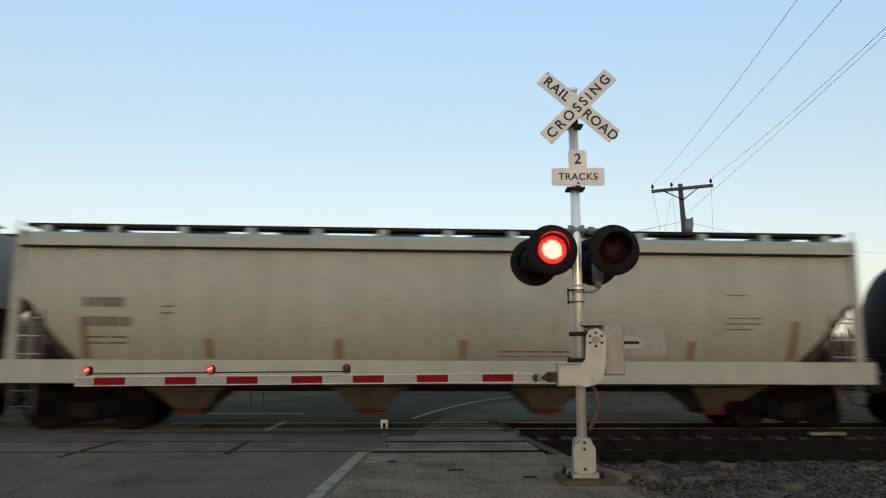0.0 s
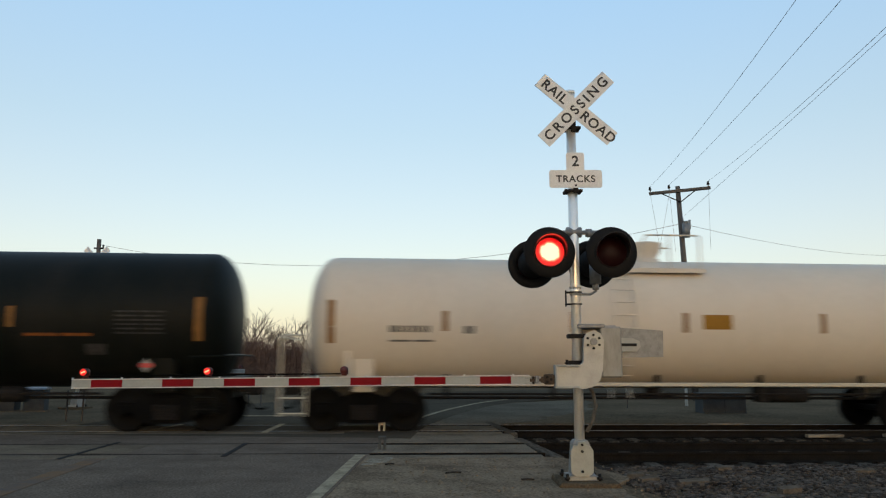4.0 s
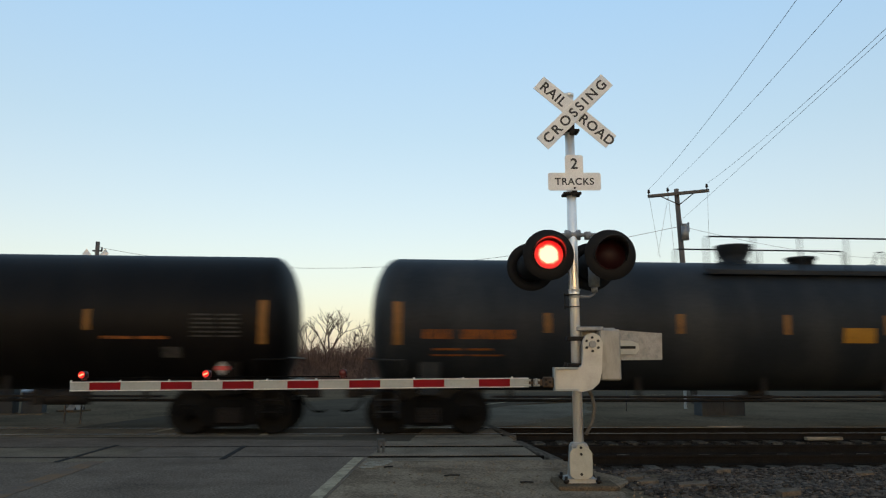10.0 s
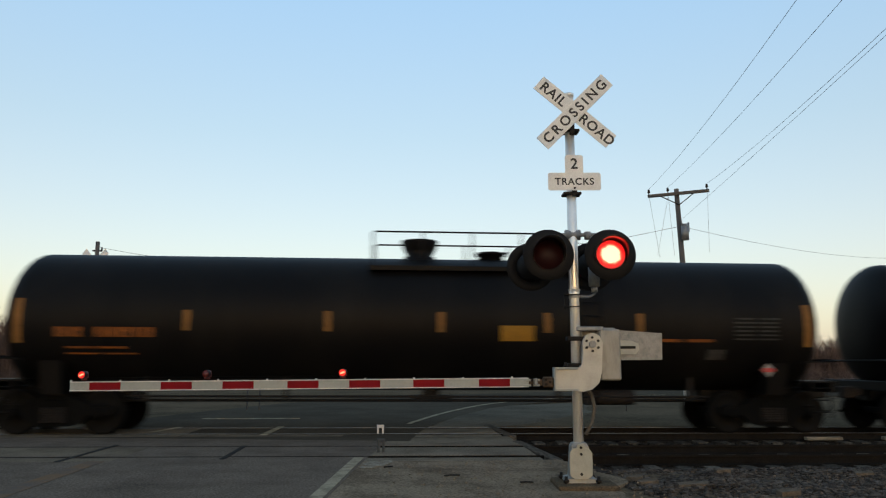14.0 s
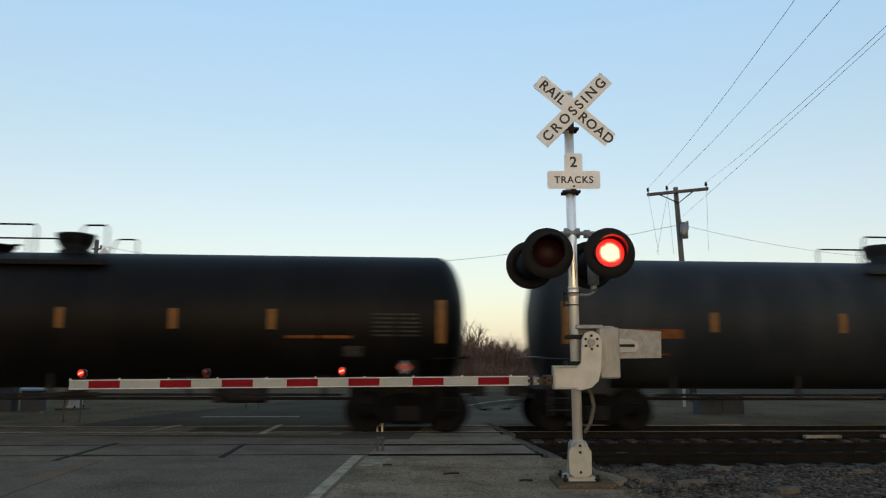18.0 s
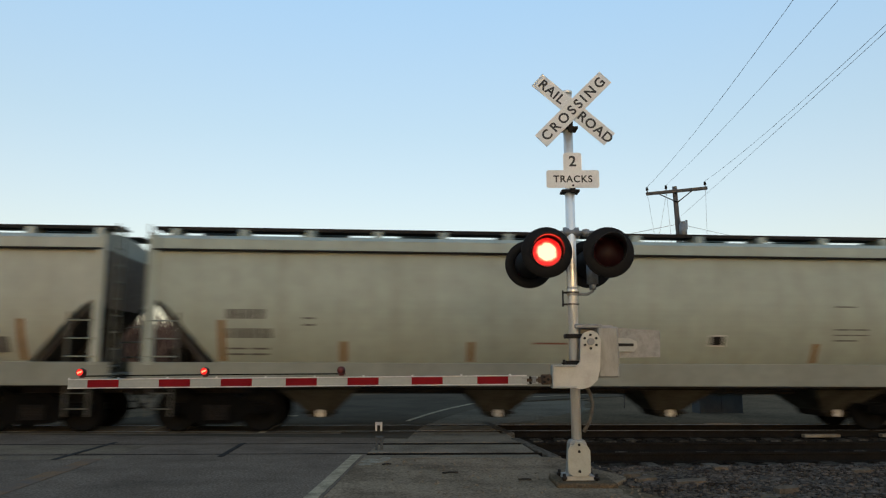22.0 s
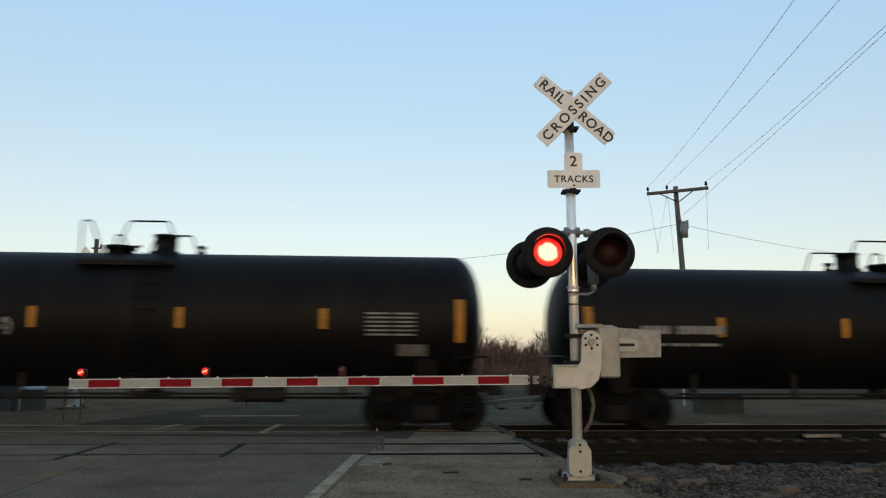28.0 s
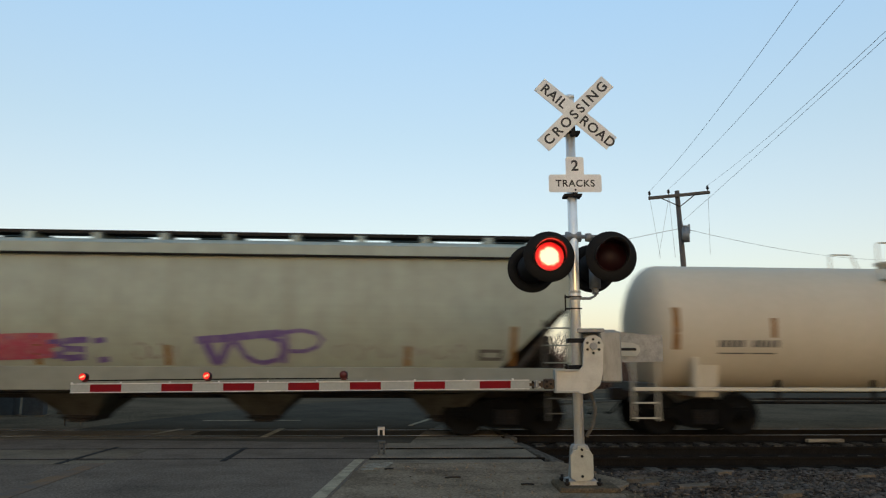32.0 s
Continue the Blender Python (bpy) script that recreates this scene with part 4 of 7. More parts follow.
for x, y, l, turn, z in ((9.95, 16.0, 0.86, 1.5, -0.10), (8.62, 17.95, 0.88, -1, -0.015), (10.75, 18.15, 0.42, -3, -0.12), (11.6, 16.0, 0.5, 2, -0.10)):
    solid("loose_timber", M().box(-l / 2, l / 2, -0.07, 0.07, -0.035, 0.035, 0.012), timber_pale, "pale weathered timber lying beside the track", "timber", "timbers by the track", m=pose(x, y, z, 0, 0, turn))
for x, y, l, w, turn in ((3.56, 9.67, 0.30, 0.13, 8), (4.06, 9.42, 0.40, 0.16, -6), (4.98, 8.81, 0.30, 0.14, 12), (3.5, 10.01, 0.22, 0.10, -15), (5.02, 10.6, 0.24, 0.11, 4), (6.9, 10.2, 0.26, 0.12, -9)):
    solid("flat_rock", M().prism(ragged([(-l / 2, -w / 2), (l * 0.4, -w * 0.6), (l / 2, w * 0.2), (l * 0.1, w / 2), (-l * 0.45, w * 0.4)], 0.08, 0.03, turn), "z", -0.05, 0.035), rock_pale, "flat pale grey rock lying in the gravel", "rock", "rocks by the track", m=pose(x, y, -0.02, 4, -3, turn))
cab = thing("trackside_cabinet", pose(10.75, 22.7, -0.1), "low blue-grey metal cabinet beyond the tracks", "cabinet")
part("cabinet_body", M().box(-0.7, 0.7, -0.3, 0.3, 0.0, 0.62, 0.02), cabinet_m, cab)
part("cabinet_lid", M().box(-0.73, 0.73, -0.33, 0.33, 0.62, 0.67, 0.015), cabinet_m, cab)
part("door_seam", M().box(-0.006, 0.006, -0.304, -0.298, 0.05, 0.58), steel_dark, cab)
mp = thing("marker_post", pose(11.4, 26.8, -0.1), "thin white marker post in the dirt", "marker post")
part("post", M().box(-0.05, 0.05, -0.03, 0.03, 0.0, 0.95, 0.01), lever_grey, mp)
part("post_cap", M().box(-0.06, 0.06, -0.04, 0.04, 0.95, 1.0, 0.01), post_white, mp)
stake = solid("survey_stake", M().cyl((0, 0, 0), (0.03, 0, 0.8), 0.018, 6), wood_pole, "thin leaning stake in the dirt", "stake", m=pose(8.6, 25.2, -0.1))
for x, y in ((-4.2, 25.0), (-3.8, 25.0), (-8.0, 20.2), (-7.6, 20.2)):
    solid("fence_post", M().box(-0.02, 0.02, -0.02, 0.02, 0.0, 0.85, 0.006), wood_pole, "thin dark post beyond the road", "fence post", "posts beyond the road", m=pose(x, y, -0.12))
for x, y, w, h, d in ((-11.75, 24.4, 1.15, 0.85, 0.6), (-10.6, 24.4, 0.6, 0.7, 0.5)):
    c = thing("relay_cabinet", pose(x, y, -0.1, 0, 0, 8), "grey metal cabinet behind the far crossing signal", "cabinet", "cabinets at the far signal")
    part("cabinet_body", M().box(-w / 2, w / 2, -d / 2, d / 2, 0.06, h, 0.02), cabinet_m, c)
    part("cabinet_foot", M().box(-w / 2 - 0.05, w / 2 + 0.05, -d / 2 - 0.05, d / 2 + 0.05, -0.1, 0.06, 0.01), concrete, c)
    part("cabinet_roof", M().prism([(-d / 2 - 0.05, h), (d / 2 + 0.05, h), (d / 2 + 0.02, h + 0.05), (0, h + 0.09), (-d / 2 - 0.02, h + 0.05)], "x", -w / 2 - 0.04, w / 2 + 0.04), galv, c)
for x, y, s in ((4.6, 62.0, 0.75), (5.4, 58.0, 0.6)):
    sg = thing("road_sign", pose(x, y, -0.1, 0, 0, 6), "small far road sign on a thin post", "road sign", "far road signs")
    part("sign_post", M().cyl((0, 0, 0), (0, 0, 2.0), 0.03, 8), galv, sg)
    part("sign_panel", M().box(-s / 2, s / 2, -0.04, -0.03, 1.3, 1.3 + s * 0.8, 0.01), post_white, sg)


# ---- poles and wires ----
def wire(name, p, q, sag, r, parent=None, n=14):
    pts = []
    for i in range(n + 1):
        t = i / n
        v = Vector(p).lerp(Vector(q), t)
        v.z -= 4 * sag * t * (1 - t)
        pts.append(v)
    m = M()
    return pts, m.tube(pts, r, 5)


POLE = (13.0, 30.2)
ALONG = Vector((math.sin(radians(10.4)), math.cos(radians(10.4)), 0))
ACROSS = Vector((ALONG.y, -ALONG.x, 0))
pole = thing("utility_pole", pose(POLE[0], POLE[1], -0.1, 0, 0, 0), "leaning brown wooden utility pole with crossarm and transformer", "utility pole", "utility poles")
part("pole_shaft", M().cyl((0.28, 0, -0.5), (-0.12, 0, 9.2), 0.15, 14, 0.10), wood_pole, pole)
arm_dir = Vector((1.0, -0.32, 0.06)).normalized()
cross = M().box(-1.28, 1.28, -0.06, 0.06, -0.065, 0.065, 0.008)
rot = Matrix.Translation((-0.1, -0.14, 8.97)) @ arm_dir.to_track_quat("X", "Z").to_matrix().to_4x4()
crossarm = part("crossarm", cross, wood_pole, pole, "dark wooden crossarm", m=rot)
part("brace", M().cyl((-0.75, 0, -0.05), (0, 0, -0.5), 0.022, 6), steel_dark, crossarm)
part("brace", M().cyl((0.65, 0, -0.05), (0, 0, -0.5), 0.022, 6), steel_dark, crossarm)
INS = (-1.22, -0.42, 1.2)
for x in INS:
    part("insulator", lambda: M().lathe([(0.0, 0.02), (0.08, 0.02), (0.09, 0.06), (0.14, 0.06), (0.16, 0.045), (0.22, 0.05), (0.25, 0.0)], "z", n=12), steel_dark, crossarm, m=pose(x, 0, 0.06), key="insulator")
part("transformer", M().cyl((0.05, -0.3, 6.9), (0.05, -0.3, 7.5), 0.16, 14).cyl((0.05, -0.3, 7.5), (0.05, -0.3, 7.6), 0.10, 12).cyl((-0.06, -0.3, 7.55), (-0.1, -0.3, 7.8), 0.03, 8).cyl((0.3, -0.1, 7.3), (0.3, -0.1, 7.7), 0.05, 8), galv, pole, "grey transformer can")
for k, x in enumerate(INS + (0.1,)):
    p = Matrix.Translation((POLE[0], POLE[1], -0.1)) @ rot @ Vector((x, 0, 0.30 if k < 3 else -1.1))
    dx, dz, sag = ((-3.0, 1.8, 2.0), (-3.2, 0.0, 1.5), (-5.0, -1.0, 1.5), (0.2, 1.8, 0.35))[k]
    q = p - ALONG * 62 + Vector((dx, 0, dz))
    solid("power_line", wire("w", p, q, sag, 0.0052, n=30)[1], wire_m, "thin grey overhead power line from the utility pole", "power line", "overhead power lines")
top = Matrix.Translation((POLE[0], POLE[1], -0.1))
LOW = top @ Vector((0.0, 0, 7.55))
for x, dx in ((-1.22, 0.45), (-0.42, 0.25), (1.2, 0.05), (-0.42, -0.5)):
    p = top @ rot @ Vector((x, 0, -0.05))
    solid("drop_wire", wire("w", p, p + Vector((dx, 0.2, -2.6)), 0.0, 0.006, n=2)[1], wire_m, "thin drop wire hanging from the crossarm", "power line", "overhead power lines")
LEFT_POLE = (-15.62, 42.0)
lp = thing("utility_pole", pose(LEFT_POLE[0], LEFT_POLE[1], -0.1), "plain far wooden utility pole behind the railway", "utility pole", "utility poles")
part("pole_shaft", M().cyl((0, 0, -0.5), (0.0, 0, 8.3), 0.15, 12, 0.11), wood_pole, lp)
part("pole_bracket", M().box(-0.25, 0.25, -0.05, 0.05, 7.75, 7.83, 0.01).cyl((0.24, 0, 7.8), (0.24, 0, 8.0), 0.05, 8), steel_dark, lp)
solid("power_line", wire("w", (LEFT_POLE[0], LEFT_POLE[1], 7.9), LOW, 1.5, 0.010)[1], wire_m, "thin sagging wire between two poles", "power line", "overhead power lines")
solid("power_line", wire("w", LOW, (52.0, 62.0, 11.8), 0.9, 0.009)[1], wire_m, "thin sagging wire between two poles", "power line", "overhead power lines")


# ---- bare trees and brush behind the crossing ----
def bare_tree(seed, h):
    m, r = M(), random.Random(seed)

    def grow(p, d, l, rad, depth):
        q = p + d * l
        m.cyl(p, q, rad, 5 if depth < 2 else 3, rad * 0.62, caps=False)
        if depth >= 5:
            return
        for _ in range(3 if depth < 4 else 2):
            nd = (d + Vector((r.uniform(-0.75, 0.75), r.uniform(-0.75, 0.75), r.uniform(-0.15, 0.6)))).normalized()
            grow(p.lerp(q, r.uniform(0.55, 1.0)), nd, l * r.uniform(0.58, 0.82), rad * 0.6, depth + 1)

    grow(Vector((0, 0, 0)), Vector((r.uniform(-0.1, 0.1), r.uniform(-0.1, 0.1), 1)), h * 0.32, h * 0.018, 0)
    return m


tree_meshes = [bare_tree(40 + k, 8.0) for k in range(6)]
tr = random.Random(11)
for i in range(64):
    x = -48 + i * 1.75 + tr.uniform(-0.9, 0.9)
    y = 66 + tr.uniform(-5, 14)
    s = tr.uniform(0.8, 1.08) * (0.8 if x > 12 else 1.0)
    t_ob = thing("bare_tree", pose(x, y, -0.2, 0, 0, tr.uniform(0, 360)), "leafless brown tree in the far treeline", "tree", "far treeline")
    part("trunk", tree_meshes[i % 6], bark, t_ob, m=Matrix.Diagonal((s * 1.15, s * 1.15, s, 1)), key=("tree", i % 6))


def brush(seed, n, y0, y1, top, x0=-60, x1=85):
    """Dense leafless thicket: thin leaning stems, many to a clump."""
    m, r = M(), random.Random(seed)
    for _ in range(n):
        x, y = r.uniform(x0, x1), r.uniform(y0, y1)
        h = top * r.uniform(0.45, 1.0) * (0.85 + 0.5 * noise.noise((x * 0.1, seed, 0)))
        for _k in range(5):
            dx, dy = r.gauss(0, 1.1), r.uniform(-0.5, 0.5)
            w, q = r.uniform(0.012, 0.04), r.uniform(0.4, 1)
            bx = x + r.uniform(-0.5, 0.5)
            m.add([(bx - w, y, -0.3), (bx + w, y + 0.02, -0.3), (bx + dx * 0.6 + w, y + dy, h * q * 0.7), (bx + dx * 0.6 - w, y + dy, h * q * 0.7), (bx + dx * 1.2, y + dy, h * q)], [(0, 1, 2, 3), (3, 2, 4)])
            for _j in range(6):
                s, l = r.uniform(0.35, 0.95), r.uniform(0.25, 0.9) * top * 0.2
                px, pz, a = bx + dx * 1.15 * s, h * q * s, r.uniform(-0.5, 2.6)
                qx, qz, t = px + l * math.cos(a), pz + l * math.sin(a), 0.012 + 0.012 * r.random()
                m.add([(px, y + dy, pz - t), (px, y + dy + 0.02, pz + t), (qx, y + dy + r.uniform(-0.2, 0.2), qz)], [(0, 1, 2)])
    return m


solid("brush", brush(3, 10000, 56, 70, 4.9), brush_m, "dense leafless brown brush in front of the treeline", "brush", kind="stuff")
solid("undergrowth", brush(4, 5000, 50, 60, 2.0), brush_m, "low dry brown undergrowth beyond the road", "brush", kind="stuff")
solid("thicket", brush(8, 4500, 52, 66, 6.6, -62, -13), brush_m, "tall tangled brown thicket behind the far signal", "brush", kind="stuff")


# ---- rolling stock ----
WHEEL_R = 0.457
SPEED = 21.3
WHEELS = []
# the train is this many metres ahead of its even pace at these seconds
LAG = [(0, 0.14), (1, 0.59), (2, 0.17), (3, 0.10), (6, 0.25), (7, 0.46), (8, 0.33), (9, 0.05), (10, 0.09), (11, 0.14), (12, 0.22), (13, 0.20), (14, 0.09), (17, 0.16), (18, 0.23), (19, 0.26), (20, 0.37), (21, 0.12), (22, 0.20), (23, 0.14), (24, 0.04), (25, 0.26), (28, 0.04), (29, 0.16), (30, 0.27), (31, 0.25), (32, -0.05)]


def wheelset_mesh():
    m = M()
    for s in (-1, 1):
        prof = [(0.07, 0.0), (0.07, 0.12), (0.045, 0.14), (0.02, 0.36), (0.06, 0.40), (0.06, WHEEL_R - 0.012), (0.05, WHEEL_R), (-0.06, WHEEL_R + 0.006), (-0.075, WHEEL_R + 0.03), (-0.085, WHEEL_R + 0.015), (-0.075, 0.40), (-0.03, 0.36), (-0.06, 0.13), (-0.06, 0.0)]
        m.lathe([(s * (0.76 + h), r) for h, r in prof], "y", n=30)
    m.cyl((0, -1.05, 0), (0, 1.05, 0), 0.075, 12)
    return m


def side_frame_mesh():
    top = [(-1.16, 0.44), (-1.16, 0.58), (-0.98, 0.63), (-0.70, 0.62), (-0.42, 0.76), (-0.2, 0.82), (0.2, 0.82), (0.42, 0.76), (0.70, 0.62), (0.98, 0.63), (1.16, 0.58), (1.16, 0.44), (0.98, 0.38), (0.72, 0.42), (0.5, 0.22), (0.3, 0.18), (-0.3, 0.18), (-0.5, 0.22), (-0.72, 0.42), (-0.98, 0.38)]
    return M().prism(top, "y", -0.07, 0.07)


def spring_mesh():
    """One coil spring, drawn as a ridged column."""
    prof = [(0.26, 0.0)]
    for k in range(6):
        prof += [(0.26 + k * 0.052, 0.052), (0.272 + k * 0.052, 0.072), (0.30 + k * 0.052, 0.072)]
    return M().lathe(prof + [(0.575, 0.05), (0.575, 0.0)], "z", n=12)


def add_truck(car, at):
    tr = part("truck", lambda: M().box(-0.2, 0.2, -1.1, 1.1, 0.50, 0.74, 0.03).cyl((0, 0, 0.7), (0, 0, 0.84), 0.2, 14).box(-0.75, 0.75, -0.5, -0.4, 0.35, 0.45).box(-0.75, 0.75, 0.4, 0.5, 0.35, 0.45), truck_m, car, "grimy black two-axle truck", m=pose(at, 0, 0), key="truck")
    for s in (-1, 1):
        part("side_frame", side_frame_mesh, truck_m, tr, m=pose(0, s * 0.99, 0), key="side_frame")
        for x in (-0.17, 0.0, 0.17):
            part("spring", spring_mesh, steel_dark, tr, m=pose(x, s * 1.075, 0), key="spring")
    for ax in (-0.89, 0.89):
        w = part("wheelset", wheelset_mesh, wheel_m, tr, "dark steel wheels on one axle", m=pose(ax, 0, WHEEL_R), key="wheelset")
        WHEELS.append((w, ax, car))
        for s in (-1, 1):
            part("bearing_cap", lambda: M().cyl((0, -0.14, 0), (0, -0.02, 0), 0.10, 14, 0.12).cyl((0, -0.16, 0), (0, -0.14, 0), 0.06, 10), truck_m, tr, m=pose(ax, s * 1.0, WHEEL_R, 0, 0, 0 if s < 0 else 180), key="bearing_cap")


def add_coupler(car, x, s):
    part("coupler", lambda: M().box(-0.55, 0.1, -0.07, 0.07, 0.80, 0.96, 0.02).box(0.05, 0.40, -0.15, 0.12, 0.74, 1.02, 0.03).box(0.3, 0.42, 0.06, 0.18, 0.74, 1.02, 0.02), steel_dark, car, "rusty knuckle coupler", m=pose(x, 0, 0, 0, 0, 0 if s > 0 else 180), key="coupler")
    part("air_hose", lambda: M().tube([(0.0, -0.25, 0.78), (0.12, -0.27, 0.6), (0.28, -0.2, 0.45), (0.42, -0.1, 0.42), (0.5, 0, 0.46)], 0.024, 6), rubber, car, m=pose(x, 0, 0, 0, 0, 0 if s > 0 else 180), key="air_hose")


def add_ladder(car, name, w, z0, z1, n, material, m):
    """Two stringers and their rungs."""
    lad = part(name, lambda: M().box(-w / 2 - 0.022, -w / 2 + 0.022, -0.012, 0.012, z0, z1), material, car, m=m, key=("stringer_a", w, z0, z1))
    part("stringer", lambda: M().box(w / 2 - 0.022, w / 2 + 0.022, -0.012, 0.012, z0, z1), material, lad, key=("stringer_b", w, z0, z1))
    for i in range(n):
        part("rung", lambda: M().cyl((-w / 2, -0.01, 0), (w / 2, -0.01, 0), 0.015, 6), material, lad, m=pose(0, 0, z0 + (z1 - z0) * (i + 0.5) / n), key=("rung", w))


def stroke(pts, w):
    """A flat painted stroke through points in x and z, at y = 0, as one ribbon."""
    v, n = [], len(pts)
    for i, (x, z) in enumerate(pts):
        p, q = pts[max(i - 1, 0)], pts[min(i + 1, n - 1)]
        d = Vector((q[0] - p[0], q[1] - p[1])).normalized() * w / 2
        v += [(x - d.y, 0.0, z + d.x), (x + d.y, 0.0, z - d.x), (x + d.y, 0.003, z - d.x), (x - d.y, 0.003, z + d.x)]
    f = [(4 * i + j, 4 * i + (j + 1) % 4, 4 * i + 4 + (j + 1) % 4, 4 * i + 4 + j) for i in range(n - 1) for j in range(4)]
    return M().add(v, f + [(0, 3, 2, 1), (4 * n - 4, 4 * n - 3, 4 * n - 2, 4 * n - 1)])


def scrawl(x0, x1, z0, z1, seed, n, w):
    """Loose looping strokes of spray paint inside a box; no letters."""
    r, out = random.Random(seed), []
    step = (x1 - x0) / n
    for i in range(n):
        cx, cz = x0 + step * (i + 0.5), (z0 + z1) / 2
        a0, turn = r.uniform(0, 6.28), r.choice((-1, 1)) * r.uniform(2.6, 5.6)
        rx, rz = step * r.uniform(0.35, 0.62), (z1 - z0) * r.uniform(0.32, 0.5)
        if r.random() < 0.45:
            out.append(stroke([(cx + rx * math.cos(a0 + turn * k / 7), cz + rz * math.sin(a0 + turn * k / 7)) for k in range(8)], w * r.uniform(0.7, 1.2)))
        else:
            jag = [(cx + rx * (k / 2.5 - 1) * 1.3 + r.uniform(-0.3, 0.3) * rx, cz + rz * r.uniform(-1, 1)) for k in range(6)]
            out.append(stroke(jag, w * r.uniform(0.6, 1.1)))
    return out


def scratchy(x0, x1, z0, z1, seed, n, w):
    """Short worn strokes of old spray paint, mostly level; no letters."""
    r, out = random.Random(seed), []
    for _ in range(n):
        x, z, l = r.uniform(x0, x1), r.uniform(z0, z1), r.uniform(0.10, 0.42)
        if r.random() < 0.68:
            out.append(stroke([(x, z), (x + l * 0.5, z + r.uniform(-0.03, 0.03)), (x + l, z + r.uniform(-0.03, 0.03))], w * r.uniform(0.6, 1.4)))
        else:
            out.append(stroke([(x, z), (x + r.uniform(-0.06, 0.06), min(z1, z + l * 0.7))], w * r.uniform(0.8, 2.0)))
    return out


def bars(x0, x1, n, seed):
    """Where the n words of a line of unreadable writing begin and end."""
    r, step, out = random.Random(seed), (x1 - x0) / n, []
    for i in range(n):
        out.append((x0 + step * i + (0 if i == 0 else step * r.uniform(0.04, 0.12)), x0 + step * (i + 1) - step * r.uniform(0.02, 0.1)))
    return out


def glyphs(x0, x1, z0, z1, seed):
    """One word of unreadable writing: a row of plain bars, one to a character."""
    r, h, m = random.Random(seed), z1 - z0, M()
    if h < 0.09:
        return plate(x0, x1, z0, z1, 1)
    n = max(2, round((x1 - x0) / (h * 0.78)))
    step = (x1 - x0) / n
    for i in range(n):
        a = x0 + step * i
        g = plate(a, a + step * r.uniform(0.62, 0.86), z0, z1, 2)
        m.add(g.v, g.f)
    return m


def on_tank(m, R, zc):
    """Wraps flat plates drawn at y = 0 round the near side of a tank."""
    out = M()
    pts = []
    for x, y, z in m.v:
        a = math.asin(max(-0.98, min(0.98, (z - zc) / R)))
        pts.append((x, -(R + 0.004 - y) * math.cos(a), zc + (R + 0.004 - y) * math.sin(a)))
    out.v, out.f, out.s, out.m = pts, m.f, m.s, m.m
    return out


def plate(x0, x1, z0, z1, rows=4):
    """A thin plate at y = 0, cut in strips so that it can be bent."""
    v, f = [], []
    for i in range(rows + 1):
        z = z0 + (z1 - z0) * i / rows
        v += [(x0, 0, z), (x1, 0, z), (x1, 0.006, z), (x0, 0.006, z)]
    for i in range(rows):
        k = 4 * i
        f += [(k, k + 1, k + 5, k + 4), (k + 1, k + 2, k + 6, k + 5), (k + 3, k, k + 4, k + 7)]
    k = 4 * rows
    return M().add(v, f + [(3, 2, 1, 0), (k, k + 1, k + 2, k + 3)])


def rail_path(x0, x1, style, y, T, tall=0.5):
    """A bent top handrail. a, b: the first or second end leans inwards; l, m: tall at the first or second end and stepped down to the other."""
    zb, zm, zt = T - 0.36, T + 0.14, T + tall
    if style in ("l", "m"):
        pts = [(x0, zb), (x0, zt - 0.04), (x0 + 0.05, zt), (x0 + 0.18, zt - 0.02), (x1 - 0.22, zm + 0.03), (x1 - 0.05, zm), (x1, zm - 0.05), (x1, zb)]
        if style == "m":
            pts = [(x0 + x1 - x, z) for x, z in reversed(pts)]
    else:
        a, b = (0.16 if "a" in style else 0.0), (0.16 if "b" in style else 0.0)
        pts = [(x0, zb), (x0, T + 0.1), (x0 + a, zt - 0.05), (x0 + a + 0.05, zt), (x1 - b - 0.05, zt), (x1 - b, zt - 0.05), (x1, T + 0.1), (x1, zb)]
    return [(x, y, z) for x, z in pts]


